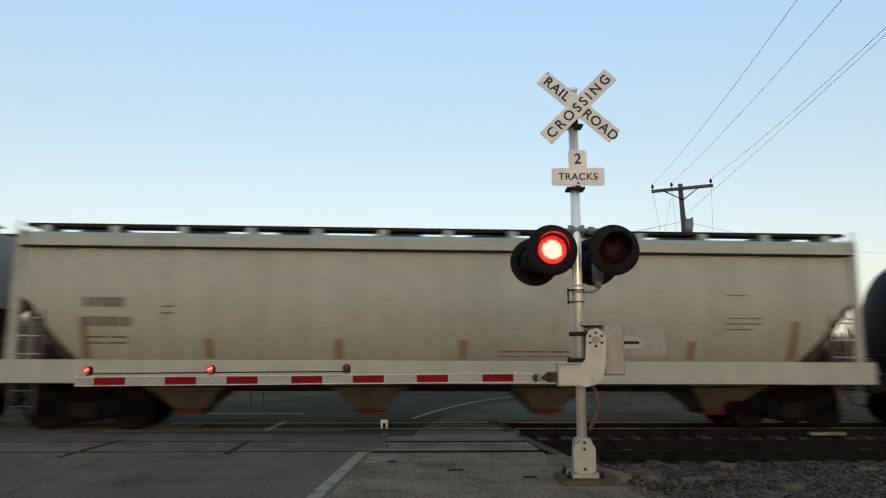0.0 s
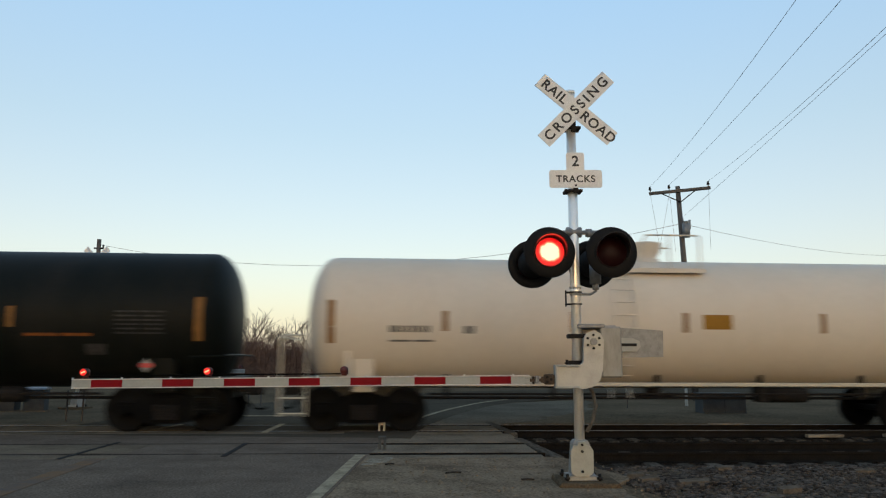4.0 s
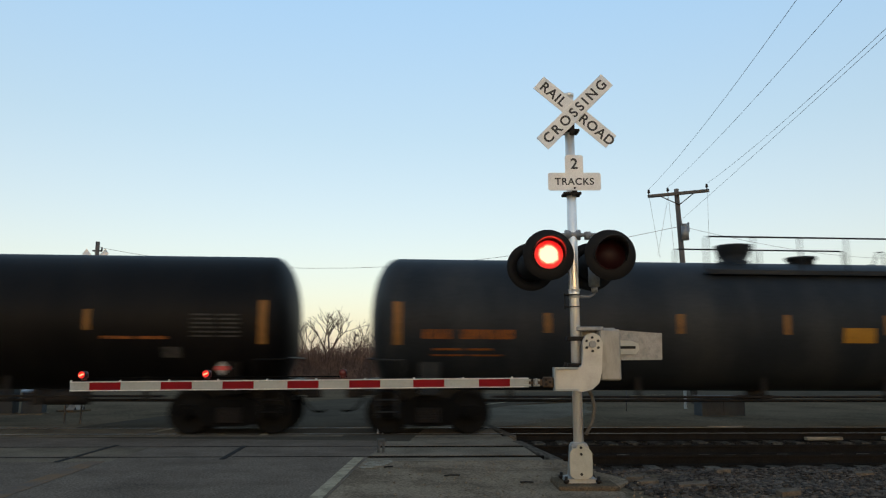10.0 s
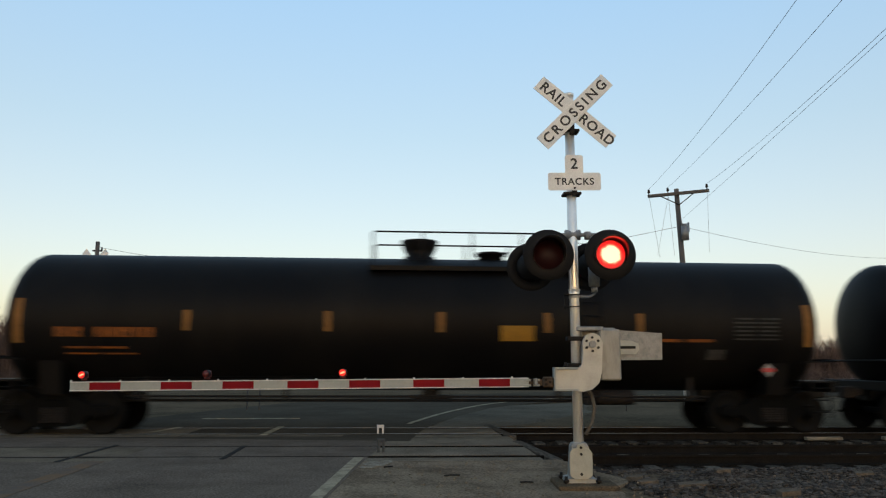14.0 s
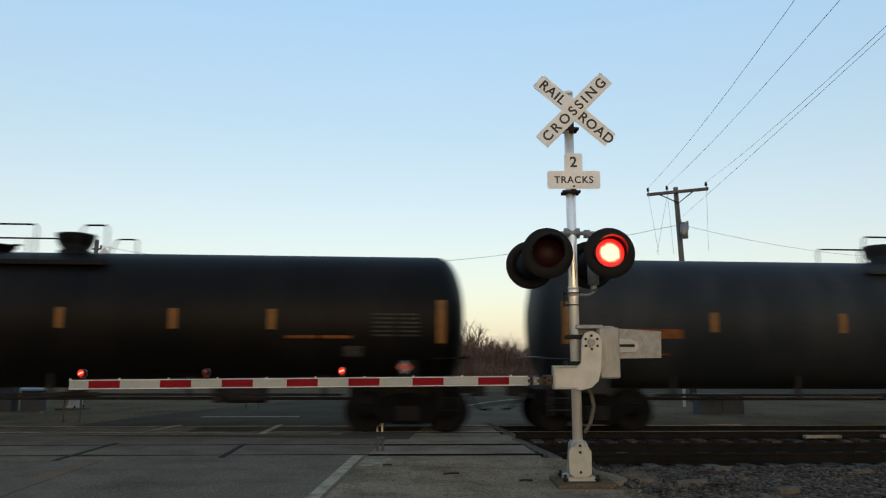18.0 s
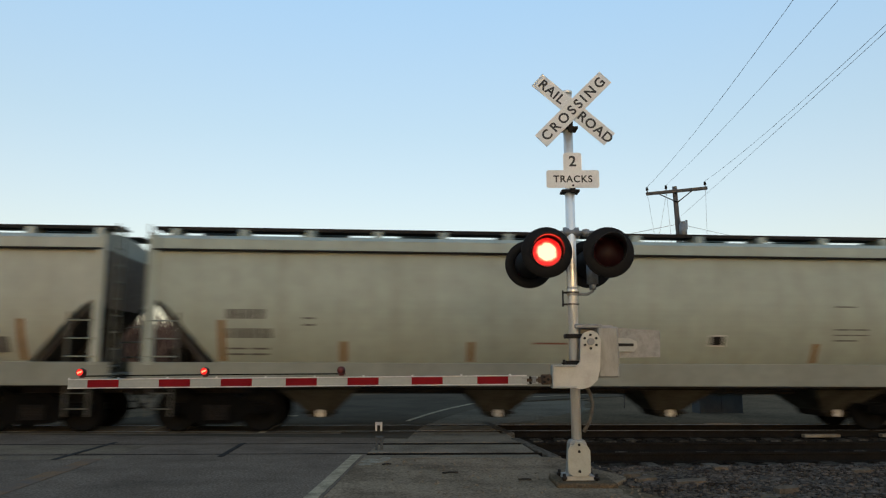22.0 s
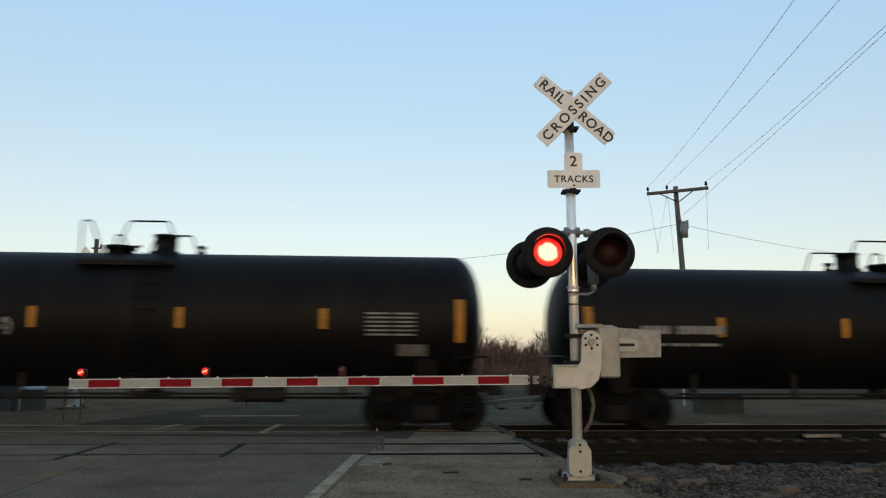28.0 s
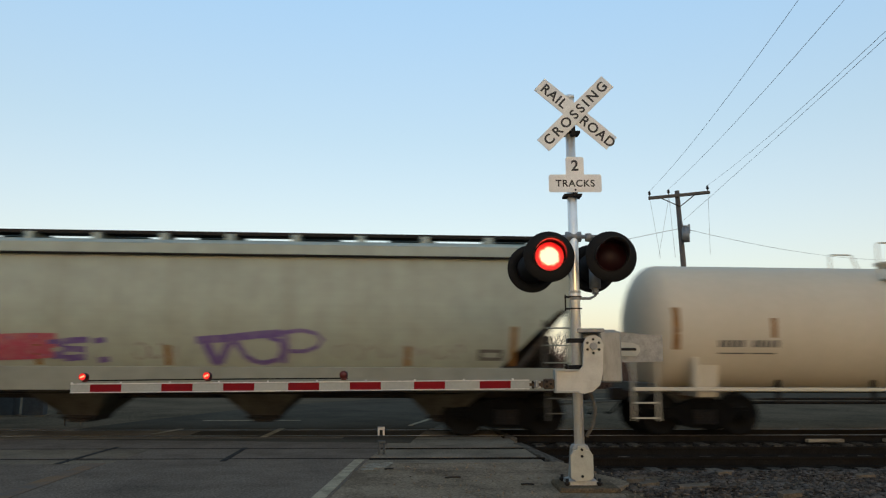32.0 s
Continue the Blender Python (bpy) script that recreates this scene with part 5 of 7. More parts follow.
def tank_car(u0, u1, label, paint, R=1.52, zc=2.43, tops=(), hoops=(), deck=None, ladder=None, strips=(), tall=0.5, marks=(), sprays=(), fit=None, seed=0, sticker_paint=None, truck_in=1.3, walkway=False, bands=(), diamond=None, chains=(), knob=None, deck_drop=0.38):
    """tops: (kind, x) of the housings; hoops: (x0, x1) of the handrails; deck: x of the top platform's ends; strips: x of the reflective
    strips between the tall ones at the ends; marks: (x0, x1, z0, z1, paint, words), with no words for a plain placard."""
    L = u1 - u0
    h = L / 2
    fit = fit or paint
    end_paint = step_grey if walkway else fit
    sticker_paint = sticker_paint or sticker
    car = thing("tank_car", FAR_LINE @ pose(u0 + h, 0, 0), label, "tank car", "freight train")
    head = 0.62
    prof = [(-h, 0.0)] + [(-h + head * (1 - math.cos(radians(a))), R * math.sin(radians(a)) ** 0.82) for a in range(10, 91, 8)] + [(-h + head + 0.02, R)]
    prof += [(-h + head + (L - 2 * head) * k / 8, R) for k in range(1, 8)]
    prof += [(h - head - 0.02, R)] + [(h - head * (1 - math.cos(radians(a))), R * math.sin(radians(a)) ** 0.82) for a in range(90, 9, -8)] + [(h, 0.0)]
    part("tank_shell", M().lathe(prof, "x", (0, 0, zc), 56), paint, car, key=("shell", round(L, 2), R, zc))
    xt = h - truck_in
    for s in (-1, 1):
        add_truck(car, s * xt)
        part("stub_sill", lambda: M().box(-1.3, 1.25, -0.24, 0.24, 0.68, 1.0, 0.02), end_paint, car, m=pose(s * xt, 0, 0, 0, 0, 0 if s > 0 else 180), key=("stub", truck_in))
        part("saddle", lambda: M().prism([(-1.3, 0.86), (1.3, 0.86), (1.42, 1.55), (1.2, 1.5), (0.7, 1.05), (0.0, 0.93), (-0.7, 1.05), (-1.2, 1.5), (-1.42, 1.55)], "x", -0.22, 0.22), fit, car, m=pose(s * xt, 0, 0), key="saddle")
        add_coupler(car, s * (h + 0.12), s)
        part("end_sill", lambda: M().box(-0.07, 0.07, -1.45, 1.45, 0.92, 1.16, 0.02), end_paint, car, m=pose(s * (h - 0.05), 0, 0), key="end_sill")
        if walkway:
            # steps whose posts run up into a rail round the end
            step = part("end_step", lambda: M().tube([(0.42, -1.5, 0.36), (0.42, -1.5, 1.97), (0.36, -1.5, 2.04), (-0.06, -1.5, 2.04), (-0.12, -1.5, 1.97), (-0.12, -1.5, 0.36)], 0.026, 6), tank_cream, car, "pale steps with a tall looped handrail", m=pose(s * h, 0, 0) @ Matrix.Diagonal((s, 1, 1, 1)), key="end_step")
            for z in (0.42, 0.74, 1.05):
                part("tread", lambda: M().box(-0.12, 0.42, -1.53, -1.45, -0.014, 0.014), tank_cream, step, m=pose(0, 0, z), key="tread")
            part("end_handrail", lambda: M().tube([(0.42, -1.5, 2.02), (0.42, 1.5, 2.02)], 0.018, 6), fit, car, m=pose(s * h, 0, 0) @ Matrix.Diagonal((s, 1, 1, 1)), key="cross_rail")
        else:
            def end_rail():
                m = M()
                m.tube([(0.0, -1.4, 1.15), (0.0, -1.4, 1.58), (-0.04, -1.3, 1.63), (-0.04, 1.3, 1.63), (0.0, 1.4, 1.58), (0.0, 1.4, 1.15)], 0.022, 6)
                m.tube([(-0.75, -1.5, 1.15), (-0.75, -1.5, 1.58), (0.0, -1.42, 1.6)], 0.02, 6)
                return m
            part("end_handrail", end_rail, fit, car, m=pose(s * (h + 0.02), 0, 0, 0, 0, 0) @ Matrix.Diagonal((s, 1, 1, 1)), key=("end_rail",))
            for q in (-1, 1):
                part("end_platform", lambda: M().box(-0.8, 0.02, -0.25, 0.25, 1.13, 1.17), fit, car, m=pose(s * (h - 0.02), q * 1.25, 0) @ Matrix.Diagonal((s, 1, 1, 1)), key="end_platform")
            add_ladder(car, "side_step", 0.42, 0.38, 1.14, 3, fit, pose(s * (h - 0.4), -1.48, 0))
    # piping and hangers under the tank
    low_z = zc - R + 0.04
    part("underside_pipe", M().cyl((-xt + 1.4, -0.9, 0.80), (xt - 1.4, -0.9, 0.80), 0.028, 6).cyl((-xt + 1.2, -0.5, 0.70), (xt - 1.2, -0.5, 0.70), 0.035, 6), steel_dark, car, key=("pipe", round(L, 1)))
    for k in range(5):
        x = -xt + 1.8 + (2 * xt - 3.6) * k / 4
        part("pipe_hanger", lambda: M().box(-0.05, 0.05, -0.94, -0.86, 0.70, 1.3, 0.01), steel_dark, car, m=pose(x, 0, 0), key="hanger")
    part("bottom_outlet", lambda: M().cyl((0, 0, low_z), (0, 0, low_z - 0.28), 0.22, 14, 0.15).box(-0.45, 0.45, -0.12, 0.12, low_z - 0.24, low_z - 0.14, 0.02).cyl((0, -0.4, low_z - 0.2), (0, 0.4, low_z - 0.2), 0.07, 10), steel_dark, car, m=pose(0.2, 0, 0), key=("outlet", R, zc))
    part("brake_reservoir", lambda: M().cyl((-0.55, -0.75, 0.78), (0.35, -0.75, 0.78), 0.17, 14).box(-0.8, -0.6, -0.9, -0.5, 0.62, 0.95, 0.02), steel_dark, car, m=pose(xt - 3.4, 0, 0), key="reservoir")
    # top works
    T = zc + R
    for kind, x in tops:
        if kind == "bowl":
            part("valve_housing", lambda: M().lathe([(-0.12, 0.36), (0.05, 0.36), (0.06, 0.28), (0.22, 0.38), (0.40, 0.43), (0.44, 0.43), (0.46, 0.0)], "z", n=20), fit, car, m=pose(x, 0, T), key="bowl_housing")
        elif kind == "drum":
            part("valve_housing", lambda: M().lathe([(-0.12, 0.40), (0.04, 0.40), (0.05, 0.31), (0.12, 0.31), (0.13, 0.37), (0.20, 0.38), (0.21, 0.41), (0.42, 0.44), (0.58, 0.45), (0.60, 0.48), (0.64, 0.48), (0.67, 0.0)], "z", n=22), fit, car, m=pose(x, 0, T), key="drum_housing")
        elif kind == "box":
            part("valve_housing", lambda: M().lathe([(-0.12, 0.33), (0.05, 0.33), (0.05, 0.25), (0.38, 0.25), (0.39, 0.28), (0.44, 0.28), (0.46, 0.0)], "z", n=20), fit, car, m=pose(x, 0, T), key="box_housing")
        else:
            part("manway", lambda: M().lathe([(-0.12, 0.30), (0.10, 0.30), (0.11, 0.36), (0.17, 0.36), (0.20, 0.0)], "z", n=18), fit, car, m=pose(x, 0, T), key="manway")
            part("manway_bolt", lambda: M().cyl((0.3, -0.1, 0.15), (0.42, 0.1, 0.2), 0.03, 6), fit, car, m=pose(x, 0, T), key="manway_bolt")
    for x0, x1, style in hoops:
        for s in (-1, 1):
            part("handrail", M().tube(rail_path(x0, x1, style, s * 0.95, T, tall), 0.021, 6), fit, car)
            n = int((x1 - x0) / 1.3)
            for k in range(n):
                x = x0 + (x1 - x0) * (k + 1) / (n + 1)
                part("handrail_post", lambda: M().cyl((0, 0, -0.36), (0, 0, tall), 0.019, 6), fit, car, m=pose(x, s * 0.95, T), key=("rail_post", tall))
    for x0, x1 in chains:
        pts = [(x0 + (x1 - x0) * k / 6, -0.95, T + 0.40 - 0.5 * (k / 6) * (1 - k / 6)) for k in range(7)]
        part("gap_chain", M().tube(pts, 0.010, 5), fit, car)
    if knob is not None:
        part("relief_valve", lambda: M().lathe([(-0.05, 0.09), (0.06, 0.09), (0.07, 0.055), (0.13, 0.055), (0.14, 0.10), (0.20, 0.10), (0.22, 0.0)], "z", n=12), fit, car, m=pose(knob, 0, T), key="relief_valve")
    if tall > 0.6:
        for x0, x1, style in hoops:
            for s in (-1, 1):
                part("mid_rail", M().cyl((x0, s * 0.95, T + tall * 0.52), (x1, s * 0.95, T + tall * 0.52), 0.018, 6), fit, car)
            part("raised_grating", M().box(x0 - 0.04, x1 + 0.04, -0.98, 0.98, T - 0.02, T + 0.10, 0.01), fit, car)
    if deck:
        for s in (-1, 1):
            part("top_platform", M().box(deck[0], deck[1], s * 0.95 - 0.22, s * 0.95 + 0.22, T - deck_drop, T - deck_drop + 0.035, 0.006), fit, car)
        part("platform_edge", M().box(deck[0], deck[1], -1.19, -1.17, T - deck_drop - 0.02, T - deck_drop + 0.08), fit, car)
    if ladder is not None:
        lad = None
        for s in (-1, 1):
            pts = [(s * 0.21, -(R + 0.15) * math.cos(radians(a)), zc + (R + 0.15) * math.sin(radians(a))) for a in range(-50, 51, 10)]
            pts = [(pts[0][0], pts[0][1] - 0.03, 0.72)] + pts
            ob = part("side_ladder" if lad is None else "stringer", lambda: M().tube(pts, 0.018, 6), fit, lad or car, m=pose(ladder, 0, 0) if lad is None else None, key=("ladder", s, R, zc))
            lad = lad or ob
        for k in range(10):
            a = radians(-46 + 10 * k)
            part("rung", lambda: M().cyl((-0.21, 0, 0), (0.21, 0, 0), 0.014, 6), fit, lad, m=pose(0, -(R + 0.15) * math.cos(a), zc + (R + 0.15) * math.sin(a)), key="tank_rung")
    if walkway:
        part("side_walkway", M().box(-h - 0.38, h + 0.38, -1.56, -1.46, 0.99, 1.07, 0.01), tank_cream, car, "white side beam along the tank's foot")
        for x in (-h + 0.97,):
            part("walkway_post", lambda: M().box(-0.055, 0.055, -1.54, -1.44, 1.05, 1.72, 0.01), fit, car, m=pose(x, 0, 0), key="walkway_post")
    for x0, x1, z0, z1, paint_ in bands:
        part("painted_band", on_tank(plate(x0, x1, z0, z1, 10), R - 0.001, zc), paint_, car, "light blue painted band")
    if diamond is not None:
        sign = part("hazard_placard", lambda: M().prism([(-0.15, 0), (0, -0.15), (0.15, 0), (0, 0.15)], "y", -0.006, 0.006), mark_white, car, "white and red diamond placard", m=pose(diamond, -1.50, 1.40), key="diamond")
        part("placard_band", lambda: M().prism([(-0.10, -0.045), (0.10, -0.045), (0.135, 0.0), (0.10, 0.045), (-0.10, 0.045), (-0.135, 0.0)], "y", -0.012, -0.007), mark_red, sign, key="diamond_band")
        part("placard_holder", lambda: M().box(-0.03, 0.03, -0.6, 0.0, -0.03, 0.03), fit, sign, m=pose(0, 0.61, 0), key="diamond_holder")
    # reflective strips
    for x, z0, z1, w in [(s * (h - 0.6), zc - 0.52, zc + 0.40, 0.16) for s in (-1, 1)] + [(x, zc - 0.25, zc + 0.18, 0.125) for x in strips]:
        part("reflective_strip", on_tank(plate(x - w / 2, x + w / 2, z0, z1), R, zc), sticker_paint, car)
    for i, (x0, x1, z0, z1, paint_, n) in enumerate(marks):
        if n == 0:
            part("placard", on_tank(plate(x0, x1, z0, z1), R + 0.002, zc), paint_, car)
        else:
            for q0, q1 in bars(x0, x1, n, seed * 31 + i):
                part("lettering", on_tank(glyphs(q0, q1, z0, z1, seed * 31 + i), R + 0.001, zc), paint_, car)
    for i, (x0, x1, z0, z1, paint_, n, w) in enumerate(sprays):
        for st in scrawl(x0, x1, z0, z1, seed * 7 + i, n, w):
            part("spray_stroke", on_tank(st, R + 0.001, zc), paint_, car)
    return car


def side_y(z, W, top, bow=1.0):
    """How far out the bowed side stands at a height: tucked in towards the sill, a little towards the roof."""
    u = (z - 2.85) / (1.38 if z < 2.85 else max(0.2, top - 2.85))
    return W - bow * (0.46 if z < 2.85 else 0.10) * u * u


def hopper_shell(poly, W, top, bow):
    """The body between its two bowed sides; poly is its outline in x and z."""
    zs = sorted({*[round(z, 3) for x, z in poly], *np.linspace(1.47, top, 21).round(3).tolist()})
    v = []
    for z in zs:
        xs = []
        for k, (xa, za) in enumerate(poly):
            xb, zb = poly[(k + 1) % len(poly)]
            if min(za, zb) - 1e-6 <= z <= max(za, zb) + 1e-6:
                xs += [xa, xb] if abs(za - zb) < 1e-6 else [xa + (xb - xa) * (z - za) / (zb - za)]
        y = side_y(z, W, top, bow)
        v += [(min(xs), -y, z), (max(xs), -y, z), (max(xs), y, z), (min(xs), y, z)]
    n = len(zs)
    f = [(4 * i + j, 4 * i + (j + 1) % 4, 4 * i + 4 + (j + 1) % 4, 4 * i + 4 + j) for i in range(n - 1) for j in range(4)]
    return M().add(v, f + [(3, 2, 1, 0), (4 * n - 4, 4 * n - 3, 4 * n - 2, 4 * n - 1)])


def on_side(m, W, top, proud=0.004, bow=1.0):
    """Bends flat plates drawn at y = 0 on to the bowed side."""
    m.v = [(x, y - side_y(z, W, top, bow) - proud, z) for x, y, z in m.v]
    return m


def hopper_car(u0, u1, label, paint, style="smooth", marks=(), strips=(), sprays=(), sill=None, seed=0, chutes=4, sticker_paint=None, top_z=4.12, cut=1.25, rust=False, strokes=(), foot=0.99, gates=None, end_paint=None):
    """A covered hopper with side sills, roof hatches, running board, end slopes and chutes."""
    L = u1 - u0
    h = L / 2
    W = 1.56
    bow = 0.25 if style == "old" else 1.0
    sill = sill or sill_shaded
    sticker_paint = sticker_paint or sticker_dim
    car = thing("hopper_car", FAR_LINE @ pose(u0 + h, 0, 0), label, "hopper car", "freight train")
    eh = h - 0.35
    if style == "old":
        body_poly = [(-eh, top_z - 0.27), (-eh, 2.85), (-eh + cut, 2.0), (-eh + cut, 1.47), (eh - cut, 1.47), (eh - cut, 2.0), (eh, 2.85), (eh, top_z - 0.27)]
    else:
        body_poly = [(-eh, top_z - 0.27), (-eh, 2.82), (-eh + 0.3, 2.62), (-eh + cut, 1.47), (eh - cut, 1.47), (eh - 0.3, 2.62), (eh, 2.82), (eh, top_z - 0.27)]
    part("body", hopper_shell(body_poly, W, top_z - 0.27, bow), paint, car)
    roof = [(-W, top_z - 0.27), (-W + 0.03, top_z - 0.05), (-W + 0.28, top_z + 0.06), (-0.5, top_z + 0.17), (0.5, top_z + 0.17), (W - 0.28, top_z + 0.06), (W - 0.03, top_z - 0.05), (W, top_z - 0.27)]
    part("roof", M().prism(roof, "x", -eh - 0.02, eh + 0.02), paint, car)
    for s in (-1, 1):
        # near-black chord puts the shadow line under the roof edge into its colour
        part("top_chord", M().box(-eh - 0.03, eh + 0.03, s * W - 0.03, s * W + 0.03, top_z - 0.31, top_z - 0.27, 0.008), steel_dark, car)
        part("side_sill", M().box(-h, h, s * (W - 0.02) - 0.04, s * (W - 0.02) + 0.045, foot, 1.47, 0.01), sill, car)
        part("sill_flange", M().box(-h, h, s * W - 0.10, s * W + 0.055, foot - 0.015, foot + 0.002), steel_dark, car)
    # roof walk on its brackets, hatches
    for s in (-1, 1):
        part("running_board", M().box(-h + 0.15, h - 0.15, s * 0.72 - 0.3, s * 0.72 + 0.3, top_z + 0.25, top_z + 0.285, 0.006).box(-h + 0.15, h - 0.15, s * 1.02 - 0.012, s * 1.02 + 0.012, top_z + 0.22, top_z + 0.295), steel_dark, car, "dark galvanised grating walk")
        n = 13
        for k in range(n):
            x = -h + 0.6 + (L - 1.2) * k / (n - 1)
            part("walk_bracket", lambda: M().prism([(0.4, 0.08), (1.12, 0.02), (1.05, 0.25), (0.45, 0.25)], "x", -0.09, 0.09), paint, car, m=pose(x, 0, top_z, 0, 0, 0 if s > 0 else 180), key=("walk_bracket",))
    part("hatch_trough", M().box(-eh + 0.6, eh - 0.6, -0.33, 0.33, top_z + 0.15, top_z + 0.23, 0.03), paint, car)
    for k in range(8):
        x = -eh + 1.2 + (2 * eh - 2.4) * k / 7
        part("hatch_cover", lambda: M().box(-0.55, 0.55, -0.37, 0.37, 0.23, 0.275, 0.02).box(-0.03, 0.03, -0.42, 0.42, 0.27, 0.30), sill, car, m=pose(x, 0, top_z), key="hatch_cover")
    # ends
    xt = h - (1.55 if style == "old" else 1.68)
    part("centre_sill", M().box(-h + 0.1, h - 0.1, -0.25, 0.25, 0.78, 1.05, 0.02), steel_dark, car)
    for s in (-1, 1):
        add_truck(car, s * xt)
        add_coupler(car, s * (h + 0.05), s)
        part("end_plate", M().prism([(-W, 3.0), (-W, top_z - 0.27), (W, top_z - 0.27), (W, 3.0), (0.9, 2.62), (-0.9, 2.62)], "x", s * (eh + 0.005) - 0.02, s * (eh + 0.005) + 0.02), end_paint or paint, car)
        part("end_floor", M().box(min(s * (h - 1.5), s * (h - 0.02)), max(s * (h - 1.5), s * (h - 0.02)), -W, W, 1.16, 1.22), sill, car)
        for q in (-1, 1):
            part("corner_post", lambda: M().box(-0.09, 0.09, -0.05, 0.05, 1.4, top_z + 0.02, 0.012), paint, car, m=pose(s * (eh + 0.02), q * (W - 0.03), 0), key=("corner_post", top_z))
            part("slope_post", lambda: M().box(-0.028, 0.028, -0.03, 0.03, 1.4, 2.75, 0.006), step_grey, car, m=pose(s * (eh - 0.55), q * (W - 0.06), 0), key="slope_post")
            for z in (1.58, 1.95, 2.32):
                part("grab_iron", lambda: M().cyl((-0.56, 0, 0), (0.02, 0, 0), 0.016, 6), sill, car, m=pose(s * eh, q * (W + 0.03), z) @ Matrix.Diagonal((s, 1, 1, 1)), key="grab_iron")
            add_ladder(car, "side_step", 0.46, 0.36, foot, 2, step_grey, pose(s * (h - 0.62), q * (W - 0.02), 0))
        add_ladder(car, "end_ladder", 0.45, 1.2, top_z + 0.3, 9, sill, pose(s * (h - 0.12), -1.05, 0, 0, 0, 90))
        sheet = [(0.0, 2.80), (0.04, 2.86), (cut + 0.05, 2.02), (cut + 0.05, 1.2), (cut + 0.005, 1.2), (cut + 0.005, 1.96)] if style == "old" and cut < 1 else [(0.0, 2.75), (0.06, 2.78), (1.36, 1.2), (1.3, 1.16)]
        part("slope_sheet", M().prism(sheet, "y", -W + 0.06, W - 0.06).moved(pose(s * eh, 0, 0) @ Matrix.Diagonal((-s, 1, 1, 1))), slope_shade, car)
        # added dark plate that blackens the shaded opening below the slope sheet
        part("end_web", lambda: M().prism([(-1.28, 1.22), (-0.1, 1.22), (-0.1, 2.2), (-0.42, 2.25)], "y", -0.05, 0.05), steel_dark, car, m=pose(s * eh, 0, 0) @ Matrix.Diagonal((s, 1, 1, 1)), key="end_web")
        part("brake_gear", lambda: M().cyl((0, -0.5, 1.6), (0, 0.1, 1.6), 0.2, 14).box(-0.1, 0.15, 0.2, 0.5, 1.3, 1.9, 0.03), steel_dark, car, m=pose(s * (eh - 0.25), 0, 0), key="brake_gear")
    # chutes
    span = 2 * (xt - 2.75) if style == "old" else 11.8
    for k in range(chutes):
        x = -span / 2 + span * k / (chutes - 1) + (0.0 if style == "old" else 0.28)
        wide, low = (span / (chutes - 1) * 0.47, 0.42) if style == "old" else (0.93, 0.32)
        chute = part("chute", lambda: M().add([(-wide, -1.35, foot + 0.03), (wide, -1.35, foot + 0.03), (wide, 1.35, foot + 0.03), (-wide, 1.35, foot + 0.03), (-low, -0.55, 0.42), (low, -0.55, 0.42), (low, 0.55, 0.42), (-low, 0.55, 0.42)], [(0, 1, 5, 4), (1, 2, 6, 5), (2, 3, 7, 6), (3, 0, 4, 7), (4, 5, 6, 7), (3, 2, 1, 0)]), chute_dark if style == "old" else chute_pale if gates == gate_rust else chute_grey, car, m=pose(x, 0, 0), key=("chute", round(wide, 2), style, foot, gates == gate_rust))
        part("outlet_gate", lambda: M().prism([(-0.45, 0.43), (0.45, 0.43), (0.30, 0.28), (-0.30, 0.28)], "y", -0.6, 0.6).cyl((-0.5, -0.62, 0.38), (0.5, -0.62, 0.38), 0.03, 8), gates or steel_dark, chute, "red-brown discharge gate" if gates == gate_rust else "", m=Matrix.Diagonal((low / 0.45, 1, 1, 1)), key="outlet_gate")
        if gates == chute_dark:
            part("outlet_cap", lambda: M().cyl((0, -0.66, 0.37), (0, -0.6, 0.37), 0.085, 10), post_white, chute, "pale outlet cap", key="outlet_cap")
    part("brake_pipe", M().cyl((-xt + 1, -1.2, 0.93), (xt - 1, -1.2, 0.93), 0.03, 6), steel_dark, car)
    top = top_z - 0.27
    if rust:
        if rust == "side":
            part("rust_stain", on_side(plate(-eh + 0.2, eh - 0.2, top_z - 0.62, top_z - 0.32), W, top, 0.003, bow), rust_m, car, "orange rust streaks under the roof edge")
            drip = random.Random(seed)
            for k in range(16):
                x, w = -eh + 0.6 + (2 * eh - 1.2) * (k + drip.random()) / 16, drip.uniform(0.05, 0.22)
                z0 = top_z - 0.32
                z1 = z0 - drip.uniform(0.25, 0.75)
                part("rust_drip", on_side(stroke([(x, z0), (x + drip.uniform(-0.05, 0.05), (z0 + z1) / 2), (x, z1)], w), W, top, 0.005 + 0.0006 * k, bow), rust_drip_m, car)
        part("rust_stain", M().prism([(-W - 0.004, top_z - 0.268), (-W + 0.026, top_z - 0.045), (-W + 0.276, top_z + 0.065), (-W + 0.28, top_z + 0.06), (-W + 0.03, top_z - 0.05), (-W, top_z - 0.268)], "x", -eh + 0.1, eh - 0.1), rust_m, car, "rusty roof edge")
    for k, x in enumerate(strips):
        tall = 0.85 if k in (0, len(strips) - 1) else 0.42
        part("reflective_strip", on_side(plate(x - 0.065, x + 0.065, 1.50, 1.50 + tall), W, top, 0.004, bow), sticker_paint, car)
    for i, (x0, x1, z0, z1, paint_, n) in enumerate(marks):
        if n == 0:
            part("placard", on_side(plate(x0, x1, z0, z1), W, top, 0.005 + 0.003 * i, bow), paint_, car)
        else:
            for q0, q1 in bars(x0, x1, n, seed * 17 + i):
                part("lettering", on_side(glyphs(q0, q1, z0, z1, seed * 17 + i), W, top, 0.006, bow), paint_, car)
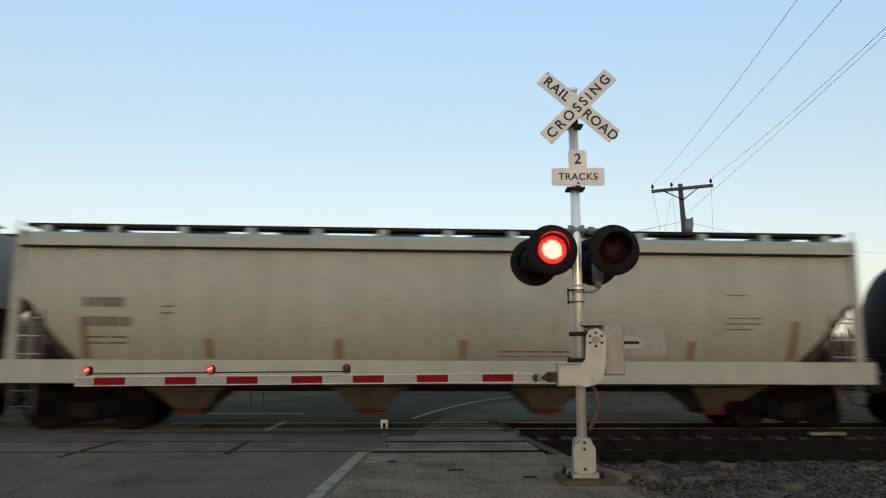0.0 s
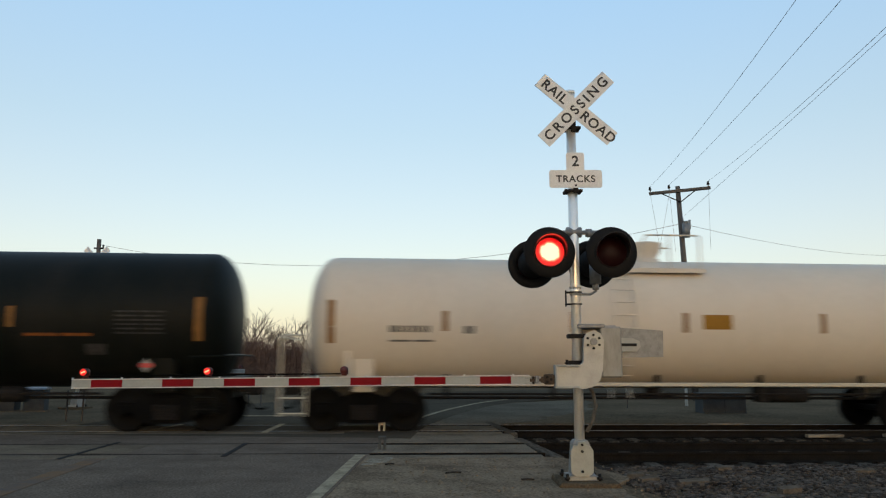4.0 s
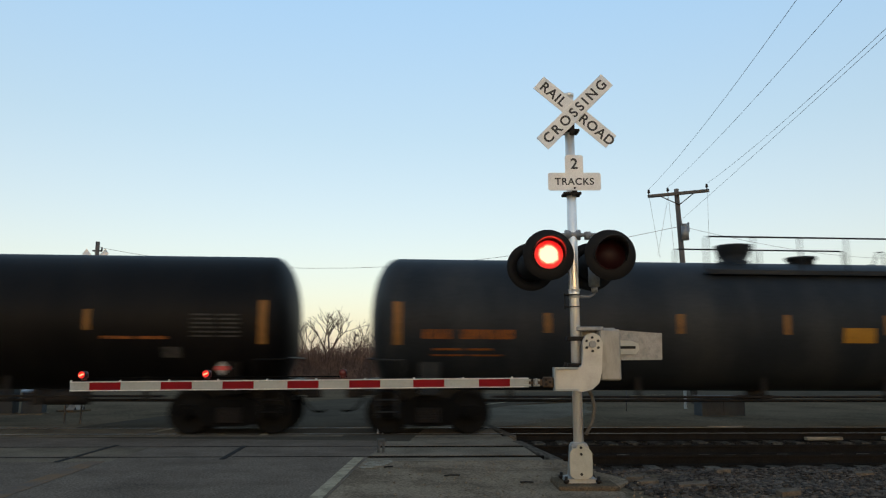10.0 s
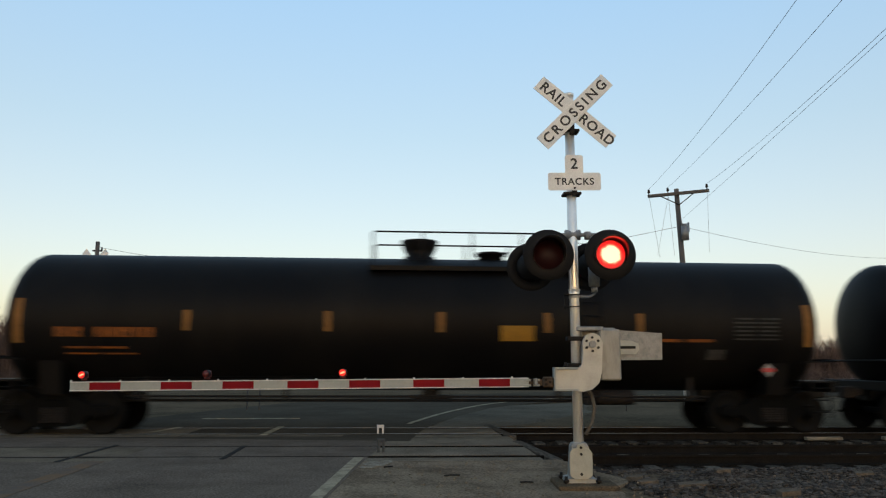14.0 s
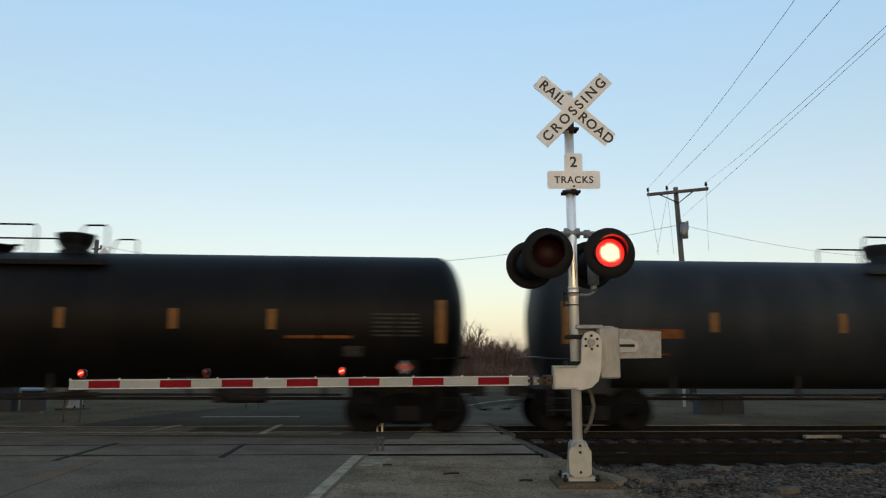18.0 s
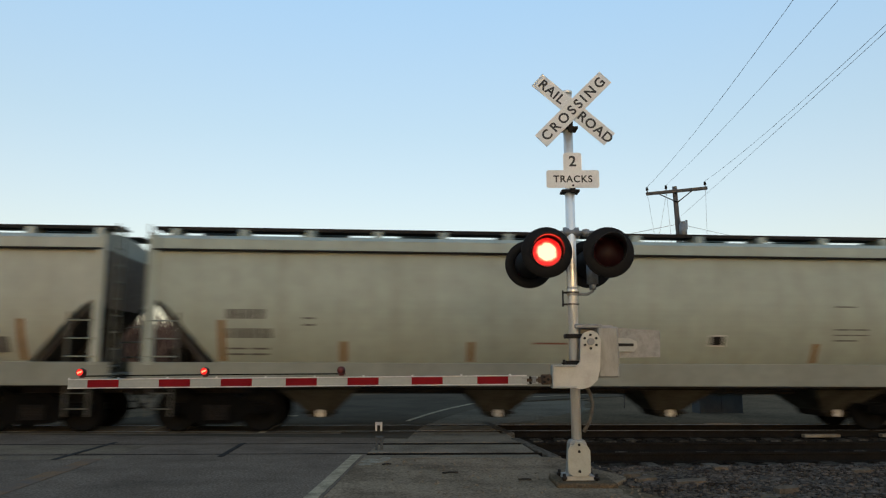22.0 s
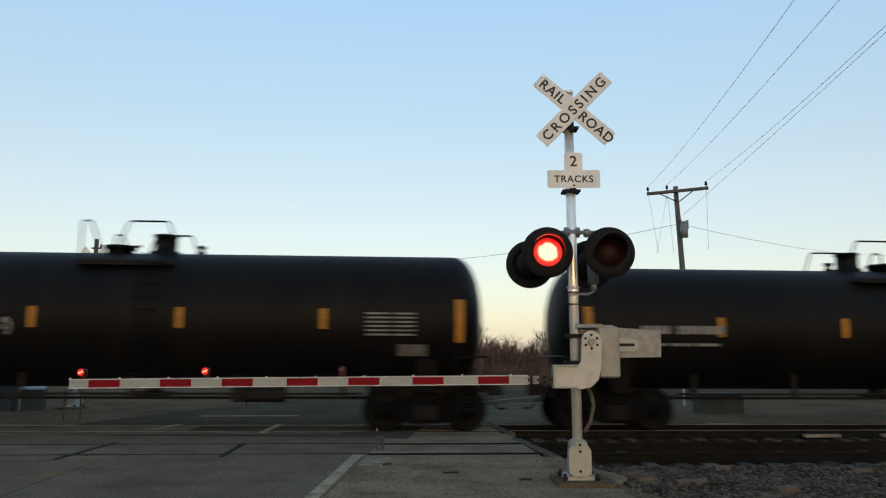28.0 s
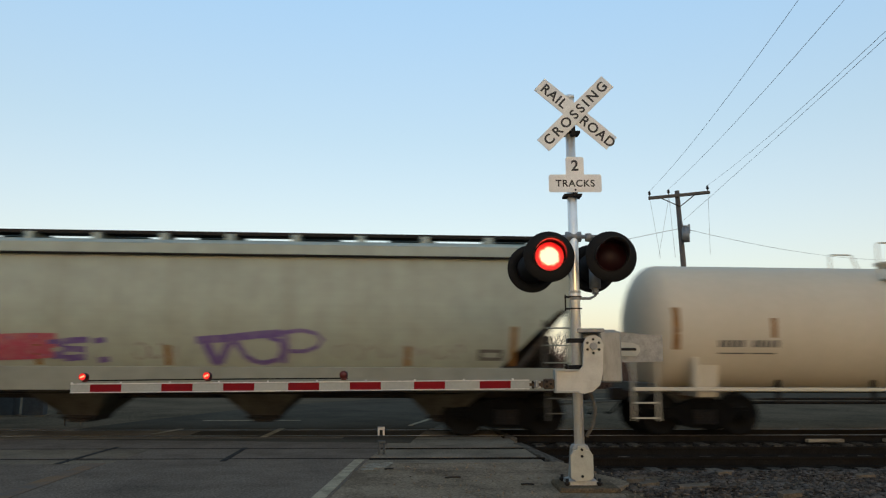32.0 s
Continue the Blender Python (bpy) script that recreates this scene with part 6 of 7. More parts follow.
    for i, (x0, x1, z0, z1, paint_, n, w) in enumerate(sprays):
        for st in (scratchy if n > 11 else scrawl)(x0, x1, z0, z1, seed * 7 + i, n, w):
            part("spray_stroke", on_side(st, W, top, 0.005, bow), paint_, car)
    for k, (paint_, w, pts) in enumerate(strokes):
        part("spray_stroke", on_side(stroke(pts, w), W, top, 0.006 + 0.001 * k, bow), paint_, car)
    return car


O, Wt, D, Y, RD = mark_orange, mark_white, mark_dark, mark_yellow, mark_brick
PW = tank_white
GREY_MARKS = [(-7.2, -6.3, 2.56, 2.76, D, 1), (-7.2, -6.15, 2.16, 2.36, D, 1), (-7.2, -6.3, 1.92, 1.96, D, 2), (-7.2, -6.3, 1.80, 1.84, D, 2), (-5.6, -5.35, 2.56, 2.60, D, 1), (-5.6, -5.35, 2.42, 2.46, D, 1), (6.1, 6.6, 2.9, 2.93, D, 1), (6.1, 6.9, 2.40, 2.43, D, 2), (6.1, 6.9, 2.28, 2.31, D, 2), (6.1, 6.7, 2.16, 2.19, D, 1)]
HOPPER_STRIPS = (-7.66, -5.1, -2.36, 0.31, 5.37, 7.66)
LONG_MARKS = [(-7.72, -7.05, 2.04, 2.24, O, 1), (-6.9, -5.62, 2.04, 2.24, O, 1), (-7.5, -6.2, 1.80, 1.84, O, 2), (-7.5, -6.0, 1.68, 1.71, O, 2), (4.98, 6.38, 2.0, 2.06, O, 2), (6.2, 6.6, 1.62, 1.84, mark_dim, 0)] + [(6.8, 7.83, 2.05 + 0.09 * k, 2.085 + 0.09 * k, mark_dim, 2) for k in range(6)]
LONG_STRIPS = (-5.02, -2.08, 0.33, 2.64, 4.68)
BOX_MARKS = [(-6.0, -5.3, 2.12, 2.30, Wt, 1), (-5.2, -4.0, 2.12, 2.30, Wt, 1), (-6.0, -4.2, 1.86, 1.92, Wt, 3), (5.7, 6.3, 1.62, 1.86, D, 0)] + [(5.0, 6.1, 2.05 + 0.09 * k, 2.085 + 0.09 * k, Wt, 2) for k in range(6)]


def long_tank(u0, u1, paint, bowl, way, seed, tint="black", placard=None, ink=None, split=False):
    """way: 1 where the top walk runs on from the housing towards the tail, -1 towards the engine. split: the rails stop at the housing."""
    if way > 0:
        hoops = [(-1.05, -0.47, "n"), (0.47, 3.4, "n")] if split else [(-1.08, 3.4, "n")]
        hoops, chain, deck = hoops + [(4.0, 4.5, "m")], (3.4, 4.02), (-1.15, 4.58)
    else:
        hoops = [(-3.75, -0.45, "n"), (0.4, 1.06, "a")] if split else [(-3.75, 1.06, "n")]
        hoops, chain, deck = hoops + [(-4.75, -4.2, "l")], (-4.6, -3.75), (-4.83, 1.15)
    at, low = placard or ((1.985 if way > 0 else -2.03), 2.0)
    return tank_car(u0, u1, "long %s tank car with %s lettering and yellow reflective strips" % (tint, "white" if ink else "orange"), paint, tops=[("bowl", bowl), ("manway", bowl + 1.7 * way)], hoops=[(bowl + a, bowl + b, c) for a, b, c in hoops], deck=(bowl + deck[0], bowl + deck[1]), ladder=bowl + (3.7 if way > 0 else -4.0), chains=[(bowl + chain[0], bowl + chain[1])], strips=LONG_STRIPS, marks=[(*q[:4], ink or q[4], q[5]) if q[4] == O else q for q in LONG_MARKS] + [(at - 0.36, at + 0.36, low, low + 0.33, Y, 0)], seed=seed, sticker_paint=sticker_dim, diamond=7.5)


def box_tank(u0, u1, paint, seed, box=0.0, low=0.8, hoops=((-0.5, 0.6, "ab"), (1.15, 1.5, "a")), tint="black", marks=BOX_MARKS, R=1.38, zc=2.27, strips=(-4.2, -1.6, 1.4, 4.1), label=None, ladder=0.4, tall=0.6, **k):
    deck = (min(a for a, b, c in hoops), max(b for a, b, c in hoops))
    return tank_car(u0, u1, label or "%s tank car with white lettering and yellow reflective strips" % tint, paint, R, zc, [("box", box), ("manway", low)], hoops, deck, ladder, strips, marks=marks, seed=seed, tall=tall, **k)


def white_tank(u0, u1, seed, bowl, low, hoops, ladder, marks, label, strips=(-4.8, -2.0, 0.48, 3.6), paint=None, housing="bowl", **k):
    deck = (min(a for a, b, c in hoops), max(b for a, b, c in hoops))
    return tank_car(u0, u1, label, paint or PW, 1.5, 2.40, [(housing, bowl), ("manway", low)], hoops, deck, ladder, strips, marks=marks, seed=seed, sticker_paint=sticker_dim, walkway=True, **k)


WHITE_MARKS = [(-6.0, -5.0, 2.12, 2.26, D, 1), (-6.0, -5.0, 1.92, 1.96, D, 2), (-4.4, -4.1, 2.10, 2.26, D, 1), (0.87, 1.52, 2.22, 2.54, Y, 0)] + [(5.45, 6.4, 2.2 + 0.09 * k, 2.225 + 0.09 * k, D, 2) for k in range(5)]
BLUE_MARKS = [(-6.0, -4.9, 2.0, 2.18, Wt, 1), (-4.75, -3.4, 2.0, 2.18, Wt, 1), (0.7, 1.35, 2.06, 2.36, Y, 0), (4.8, 5.25, 1.6, 1.84, mark_dim, 0), (4.85, 5.2, 1.70, 1.73, Wt, 1)] + [(5.42, 6.4, 2.05 + 0.09 * k, 2.085 + 0.09 * k, Wt, 2) for k in range(5)]

hopper_car(-26.69, -8.19, "light grey covered hopper car", hopper_grey, seed=1, strips=HOPPER_STRIPS, gates=gate_rust, sill=hopper_grey)
hopper_car(-7.72, 11.01, "light grey covered hopper car with red discharge gates", hopper_grey, marks=[(a - 0.45, b - 0.45, c, d, e, f) for a, b, c, d, e, f in GREY_MARKS[:6]] + GREY_MARKS[6:] + [(1.1, 2.7, 1.66, 1.69, RD, 3), (1.1, 2.7, 1.56, 1.58, RD, 3)], seed=2, strips=HOPPER_STRIPS, gates=gate_rust, cut=1.05, sill=hopper_grey)
tank_car(12.29, 28.43, "black tank car with white lettering and yellow placard", tank_black, 1.49, 2.39, [("bowl", 0.0), ("manway", 0.86)], [(-0.95, 0.0, "b"), (0.52, 1.58, "a")], (-1.0, 1.62), 1.1, (-4.22, -1.64, 1.35, 4.16), marks=[(-6.6, -5.4, 1.93, 2.10, Wt, 1), (-5.3, -4.4, 1.93, 2.10, Wt, 1), (-6.5, -4.8, 1.74, 1.78, Wt, 3), (-4.0, -3.75, 1.92, 2.12, Wt, 1), (3.22, 3.91, 1.95, 2.29, Y, 0), (6.55, 6.9, 1.25, 1.5, Wt, 0), (6.58, 6.87, 1.31, 1.42, RD, 0)], seed=3)
box_tank(30.00, 45.24, tank_black, 4, 0.28, -0.83, ((-1.52, -1.13, "b"), (-0.45, 0.85, "ab")), knob=-1.83, R=1.44, zc=2.34, strips=(-4.7, -2.41, 1.1, 3.87), marks=BOX_MARKS + [(3.14, 3.81, 1.5, 1.8, mark_orange, 0), (-0.28, 0.09, 1.5, 1.62, Wt, 1)], ladder=-0.9)
box_tank(46.88, 62.35, tank_black, 5, 0.4, -0.44, ((-1.14, -0.78, "b"), (-0.15, 0.75, "ab")), knob=1.05, sprays=[(3.6, 4.3, 1.4, 1.9, mark_white, 4, 0.05)], marks=BOX_MARKS + [(-1.5, -0.6, 1.7, 1.95, mark_orange, 0)], label="black tank car with white lettering and pale paint smear")
long_tank(63.94, 82.18, tank_green, -0.2, -1, 6)
white_tank(83.74, 99.42, 7, 0.1, -0.95, ((-1.9, -1.15, "b"), (-0.35, 1.1, "a")), -0.9, WHITE_MARKS, "cream-white tank car with side ladder and yellow placard")
white_tank(101.02, 116.70, 8, 0.1, -0.95, ((-1.9, -1.15, "b"), (-0.35, 1.1, "a")), -0.9, WHITE_MARKS, "cream-white tank car with side ladder and yellow placard")
hopper_car(117.94, 136.24, "weathered grey covered hopper car with orange rust streaks", hopper_rust, "old", marks=GREY_MARKS[:4] + [(5.3, 5.75, 1.62, 1.86, D, 0)], seed=9, rust="side", chutes=3, top_z=4.09, cut=0.95, foot=1.05, sill=hopper_rust)
box_tank(137.51, 152.23, tank_navy, 10, 0.86, -0.43, ((-1.17, -0.5, "l"), (-0.2, 1.45, "b")), tint="navy-black", strips=(-2.1, 0.7, 3.08), zc=2.2, R=1.44, marks=[(-6.0, -5.2, 2.08, 2.26, O, 1), (-5.1, -3.9, 2.08, 2.26, O, 1), (-5.8, -4.0, 1.62, 1.70, Wt, 2), (4.09, 4.87, 2.3, 2.45, Wt, 0), (4.2, 4.87, 2.17, 2.31, O, 0), (4.88, 5.62, 1.45, 1.66, Wt, 0), (4.95, 5.3, 1.49, 1.62, D, 0)] + [(4.9, 5.98, 1.9 + 0.09 * k, 1.935 + 0.09 * k, Wt, 2) for k in range(5)] + [(0.81, 1.69, 1.55 + 0.12 * k, 1.6 + 0.12 * k, Wt, 2) for k in range(6)], label="navy-black tank car with white lettering and orange emblem")
hopper_car(153.31, 172.56, "beige weathered covered hopper car with scrawled paint", hopper_warm, "old", marks=[(-4.3, -3.8, 1.48, 1.58, mark_yellow, 0), (-0.9, -0.5, 1.48, 1.58, rust_m, 0), (6.9, 7.25, 1.48, 1.58, mark_yellow, 0), (6.75, 7.2, 1.75, 2.02, Wt, 0), (6.8, 7.15, 1.79, 1.98, steel_dark, 0), (-7.0, -6.3, 2.68, 2.86, D, 1), (-7.1, -6.0, 2.36, 2.42, D, 1)], sprays=[(-6.4, -1.2, 1.62, 2.32, spray_grey, 46, 0.045), (-1.2, 1.4, 1.75, 2.2, spray_grey, 16, 0.04), (1.2, 3.3, 2.15, 2.3, spray_grey, 3, 0.03), (1.3, 3.4, 1.72, 1.85, spray_grey, 4, 0.025)], rust=True, seed=11, chutes=4, foot=1.23, sill=hopper_warm)
long_tank(174.12, 191.89, tank_black, 0.3, -1, 12, ink=mark_white, split=True)
long_tank(193.53, 211.31, tank_black, 0.0, -1, 13, placard=(-1.28, 2.0))
long_tank(212.96, 230.69, tank_grey, -0.1, 1, 14, "dusty black")
long_tank(232.34, 250.05, tank_black, 0.0, 1, 15, split=True)
long_tank(251.70, 269.38, tank_grey, 0.0, 1, 16, "dusty black", placard=(2.85, 1.62))
long_tank(271.05, 288.98, tank_dust, 0.1, 1, 17, "dusty brown-black", placard=(4.4, 1.65))
long_tank(290.30, 308.42, tank_black, -0.1, 1, 18)
long_tank(309.89, 327.65, tank_black, -0.4, -1, 19)
long_tank(329.26, 347.02, tank_black, 0.0, 1, 20)
long_tank(348.56, 366.34, tank_black, -0.1, -1, 21, split=True)
long_tank(367.90, 385.65, tank_black, -0.1, -1, 22, split=True)
long_tank(387.20, 404.96, tank_grey, 0.0, 1, 23, "dusty black", placard=(1.5, 1.64))
long_tank(406.55, 424.27, tank_black, 0.0, 1, 24)
hopper_car(425.45, 444.16, "light grey covered hopper car with dark lettering", hopper_grey, marks=GREY_MARKS + [(-1.55, -1.3, 1.62, 1.72, Wt, 0), (1.1, 1.9, 1.66, 1.72, RD, 2)], seed=25, cut=1.4, end_paint=end_grime_shade, strips=HOPPER_STRIPS)
hopper_car(444.61, 463.40, "light grey covered hopper car with white stencilled panel", hopper_grey, marks=[(a - 0.4, b - 0.4, c - 0.1, d - 0.1, e, f) for a, b, c, d, e, f in GREY_MARKS[1:]] + [(-7.65, -6.6, 2.30, 2.62, post_white, 0), (-7.58, -6.68, 2.40, 2.52, D, 3), (0.0, 0.45, 1.72, 1.92, D, 0), (-0.35, 0.95, 1.60, 1.63, RD, 2), (6.9, 7.25, 1.66, 1.98, D, 0), (-3.2, -2.3, 1.78, 1.82, D, 2), (-3.2, -2.3, 1.68, 1.71, D, 2)], seed=26, cut=1.45, end_paint=end_grime_shade, strips=(-7.4, -4.5, -1.8, 0.25, 4.6, 7.5))
hopper_car(463.82, 482.70, "weathered grey covered hopper car with dark lettering", hopper_sage, marks=[(a - 0.35, b - 0.35, c - 0.18, d - 0.18, e, f) for a, b, c, d, e, f in GREY_MARKS] + [(-1.0, 0.6, 1.88, 1.92, RD, 2), (2.9, 3.25, 1.85, 2.1, post_white, 0), (2.935, 3.215, 1.88, 2.07, steel_dark, 0), (-9.0, -8.6, 1.1, 1.3, Wt, 0), (-8.4, -7.9, 1.1, 1.3, Wt, 0), (6.2, 7.0, 1.15, 1.35, Wt, 0)], seed=27, strips=HOPPER_STRIPS, gates=chute_dark, end_paint=end_grime_shade)
box_tank(483.91, 498.49, tank_black, 28, -0.18, 0.6, ((-0.57, 0.3, "n"), (0.85, 1.27, "a")), knob=-0.92, R=1.42, zc=2.31, strips=(-3.65, -1.3, 1.55, 4.3), marks=BOX_MARKS + [(-2.3, -0.8, 1.66, 1.71, Wt, 2), (-2.3, -0.7, 1.55, 1.60, Wt, 2), (2.4, 3.1, 1.76, 1.80, Wt, 1), (2.4, 3.1, 1.64, 1.68, Wt, 1), (3.8, 4.3, 2.24, 2.34, O, 0)], sprays=[(-3.0, -2.5, 1.45, 1.8, mark_white, 1, 0.2)], label="black tank car with white lettering and a pale smear")
white_tank(500.07, 515.45, 29, 0.43, -0.75, ((-1.68, -0.8, "l"), (0.08, 1.42, "n")), -0.9, WHITE_MARKS[:3] + [(1.16, 1.81, 2.24, 2.56, Y, 0)] + [(5.75, 6.8, 2.2 + 0.09 * k, 2.225 + 0.09 * k, D, 2) for k in range(5)], "cream-white tank car with side ladder and yellow placard", strips=(-4.8, -1.7, 0.85, 4.0), housing="drum", deck_drop=0.14, tall=0.6)
box_tank(517.08, 531.63, tank_blue, 30, -0.35, 0.15, ((-1.08, -0.05, "n"), (0.45, 1.72, "n")), knob=-1.42, chains=((-0.05, 0.45),), tall=0.74, tint="blue", marks=BLUE_MARKS, strips=(-3.4, -0.8, 1.3, 3.96), R=1.42, zc=2.30, label="dark blue tank car with light blue band and yellow placard", bands=[(-3.72, -0.2, 1.3, 1.98, sky_blue_paint), (1.2, 4.74, 1.3, 2.1, sky_blue_paint)])
box_tank(533.28, 547.59, tank_black, 31, -0.43, 0.78, ((-1.2, 0.45, "a"), (0.94, 1.65, "a")), knob=-1.47, R=1.41, zc=2.30, strips=(-3.9, -1.14, 1.7, 3.81), marks=[(-5.42, -4.6, 2.0, 2.2, O, 1), (-4.5, -3.4, 2.0, 2.2, O, 1), (-5.3, -3.8, 1.72, 1.76, O, 3), (2.23, 2.95, 1.9, 2.12, D, 0)], label="black tank car with orange lettering", sticker_paint=sticker_dim)
box_tank(549.23, 564.78, tank_black, 32, 0.33, 1.05, ((-0.2, 0.9, "ab"), (1.4, 1.75, "a")), R=1.42, zc=2.31, strips=(-4.5, -1.6, 1.4, 4.1))
box_tank(566.48, 582.03, tank_black, 33)
box_tank(583.64, 598.86, tank_black, 34, 0.28, -0.75, ((-1.25, -0.88, "b"), (-0.42, 0.78, "ab")), knob=1.1, R=1.51, zc=2.43, strips=(-4.5, -1.9, 1.1, 4.1), sprays=[(-3.6, -2.3, 2.0, 2.4, mark_white, 6, 0.05)], label="black tank car with white lettering and pale scrawl")
box_tank(600.49, 616.05, tank_black, 35, -0.3, 0.6, ((-0.83, 0.37, "a"), (0.84, 1.25, "a")), knob=-0.78, strips=(-4.2, -1.35, 1.35, 4.2), marks=BOX_MARKS + [(3.2, 3.9, 2.08, 2.42, Y, 0)] + [(2.2, 2.8, 1.5 + 0.1 * k, 1.535 + 0.1 * k, Wt, 1) for k in range(6)], R=1.42, zc=2.31, label="black tank car with white lettering and yellow placard")
box_tank(617.72, 633.13, tank_black, 36, 0.55, -0.5, ((-1.1, -0.6, "l"), (-0.3, 0.95, "b")), R=1.54, zc=2.45, marks=[(-6.6, -5.7, 2.02, 2.22, Wt, 1), (-5.5, -4.2, 2.02, 2.22, Wt, 1), (-6.0, -4.2, 1.86, 1.90, Wt, 3), (-6.0, -4.2, 1.74, 1.78, Wt, 3), (-2.4, -1.6, 1.98, 2.02, Wt, 1)] + [(-2.3, -1.6, 1.66 + 0.1 * k, 1.70 + 0.1 * k, Wt, 1) for k in range(4)] + [(5.5, 6.5, 2.05 + 0.09 * k, 2.085 + 0.09 * k, Wt, 2) for k in range(5)])
box_tank(634.80, 649.54, tank_teal, 37, 0.3, -1.35, ((-1.78, -0.6, "n"), (0.0, 1.1, "n")), knob=1.4, chains=((-0.6, 0.0),), tall=0.74, R=1.46, zc=2.37, tint="dark blue", marks=[(-6.2, -5.3, 1.98, 2.2, Wt, 0), (-5.2, -3.7, 1.98, 2.2, Wt, 0), (-5.6, -3.9, 1.8, 1.85, Wt, 3), (-5.6, -3.9, 1.68, 1.72, Wt, 3), (0.5, 1.25, 2.14, 2.42, Y, 0), (5.0, 5.4, 1.6, 1.95, Wt, 1)] + [(5.6, 6.5, 1.95 + 0.09 * k, 1.985 + 0.09 * k, Wt, 2) for k in range(5)], strips=(-3.95, -1.0, 1.0, 3.85), label="dark blue tank car with white lettering and yellow placard")
white_tank(651.07, 666.86, 38, -0.89, 0.14, ((-1.81, -0.05, "n"), (0.48, 1.15, "n")), 0.17, [(-6.4, -5.75, 2.02, 2.18, D, 1), (-5.55, -4.85, 2.02, 2.18, D, 1), (-6.4, -5.0, 1.86, 1.90, D, 2), (1.79, 2.44, 2.25, 2.57, Y, 0)] + [(5.85, 6.7, 2.2 + 0.09 * k, 2.225 + 0.09 * k, D, 2) for k in range(5)], "cream-white tank car with ladder and dark spray paint", strips=(-4.48, -1.36, 1.33, 4.1), housing="drum", deck_drop=0.14, tall=0.6, sprays=[(2.7, 4.7, 1.5, 1.95, spray_grey, 9, 0.06)])
PAINTED = [(spray_red, 0.30, [(-3.6, 1.95), (-3.0, 1.98), (-2.4, 2.0), (-1.95, 2.0)]), (spray_red, 0.26, [(-3.6, 1.70), (-3.0, 1.72), (-2.5, 1.74), (-2.05, 1.78)]), (spray_purple, 0.05, [(-3.4, 2.1), (-3.1, 1.6), (-2.9, 2.08), (-2.6, 1.62), (-2.4, 2.12), (-2.2, 1.68)]), (spray_purple, 0.30, [(-1.98, 2.02), (-1.95, 1.62)]), (spray_purple, 0.13, [(-1.3, 2.02), (-1.78, 1.99), (-1.80, 1.83), (-1.4, 1.82), (-1.42, 1.66), (-1.85, 1.63)]), (spray_purple, 0.24, [(-1.08, 2.06), (-1.02, 1.55)]),
           (spray_purple, 0.16, [(0.92, 2.02), (1.5, 2.06), (2.2, 2.14), (2.7, 2.18)]), (spray_purple, 0.20, [(1.10, 2.02), (1.28, 1.60), (1.40, 1.56)]), (spray_purple, 0.16, [(1.38, 1.56), (1.62, 2.0)]), (spray_purple, 0.12, [(1.70, 2.06), (1.95, 1.68), (2.1, 1.6)]), (spray_purple, 0.10, [(2.0, 1.62), (2.3, 1.55), (2.6, 1.62), (2.72, 1.82), (2.66, 2.02), (2.4, 2.1)]), (spray_purple, 0.11, [(2.72, 1.55), (2.80, 1.9), (2.78, 2.16)]), (spray_purple, 0.085, [(2.70, 2.18), (3.1, 2.24), (3.42, 2.18), (3.55, 2.05), (3.45, 1.9), (3.2, 1.80), (2.85, 1.80)]), (spray_purple, 0.05, [(3.7, 1.42), (4.1, 1.45), (4.5, 1.41)])]
hopper_car(667.65, 686.06, "light grey covered hopper car with crimson and purple spray paint", hopper_sage, marks=[(a + 0.27, b + 0.27, c - 0.13, d - 0.13, e, f) for a, b, c, d, e, f in GREY_MARKS[:6]] + [(6.9, 7.45, 1.62, 1.86, D, 0), (7.0, 7.35, 1.69, 1.79, hopper_sage, 0)], cut=1.45, seed=39, strips=(-7.36, -4.9, -2.36, 0.31, 5.37, 7.66), strokes=PAINTED, sprays=[(-5.0, -3.2, 1.55, 1.95, spray_grey, 6, 0.03), (3.8, 5.0, 1.6, 2.0, spray_faint, 6, 0.03), (5.3, 6.6, 1.6, 1.98, spray_faint, 6, 0.03), (-0.4, 0.5, 1.6, 1.98, spray_faint, 3, 0.05)])
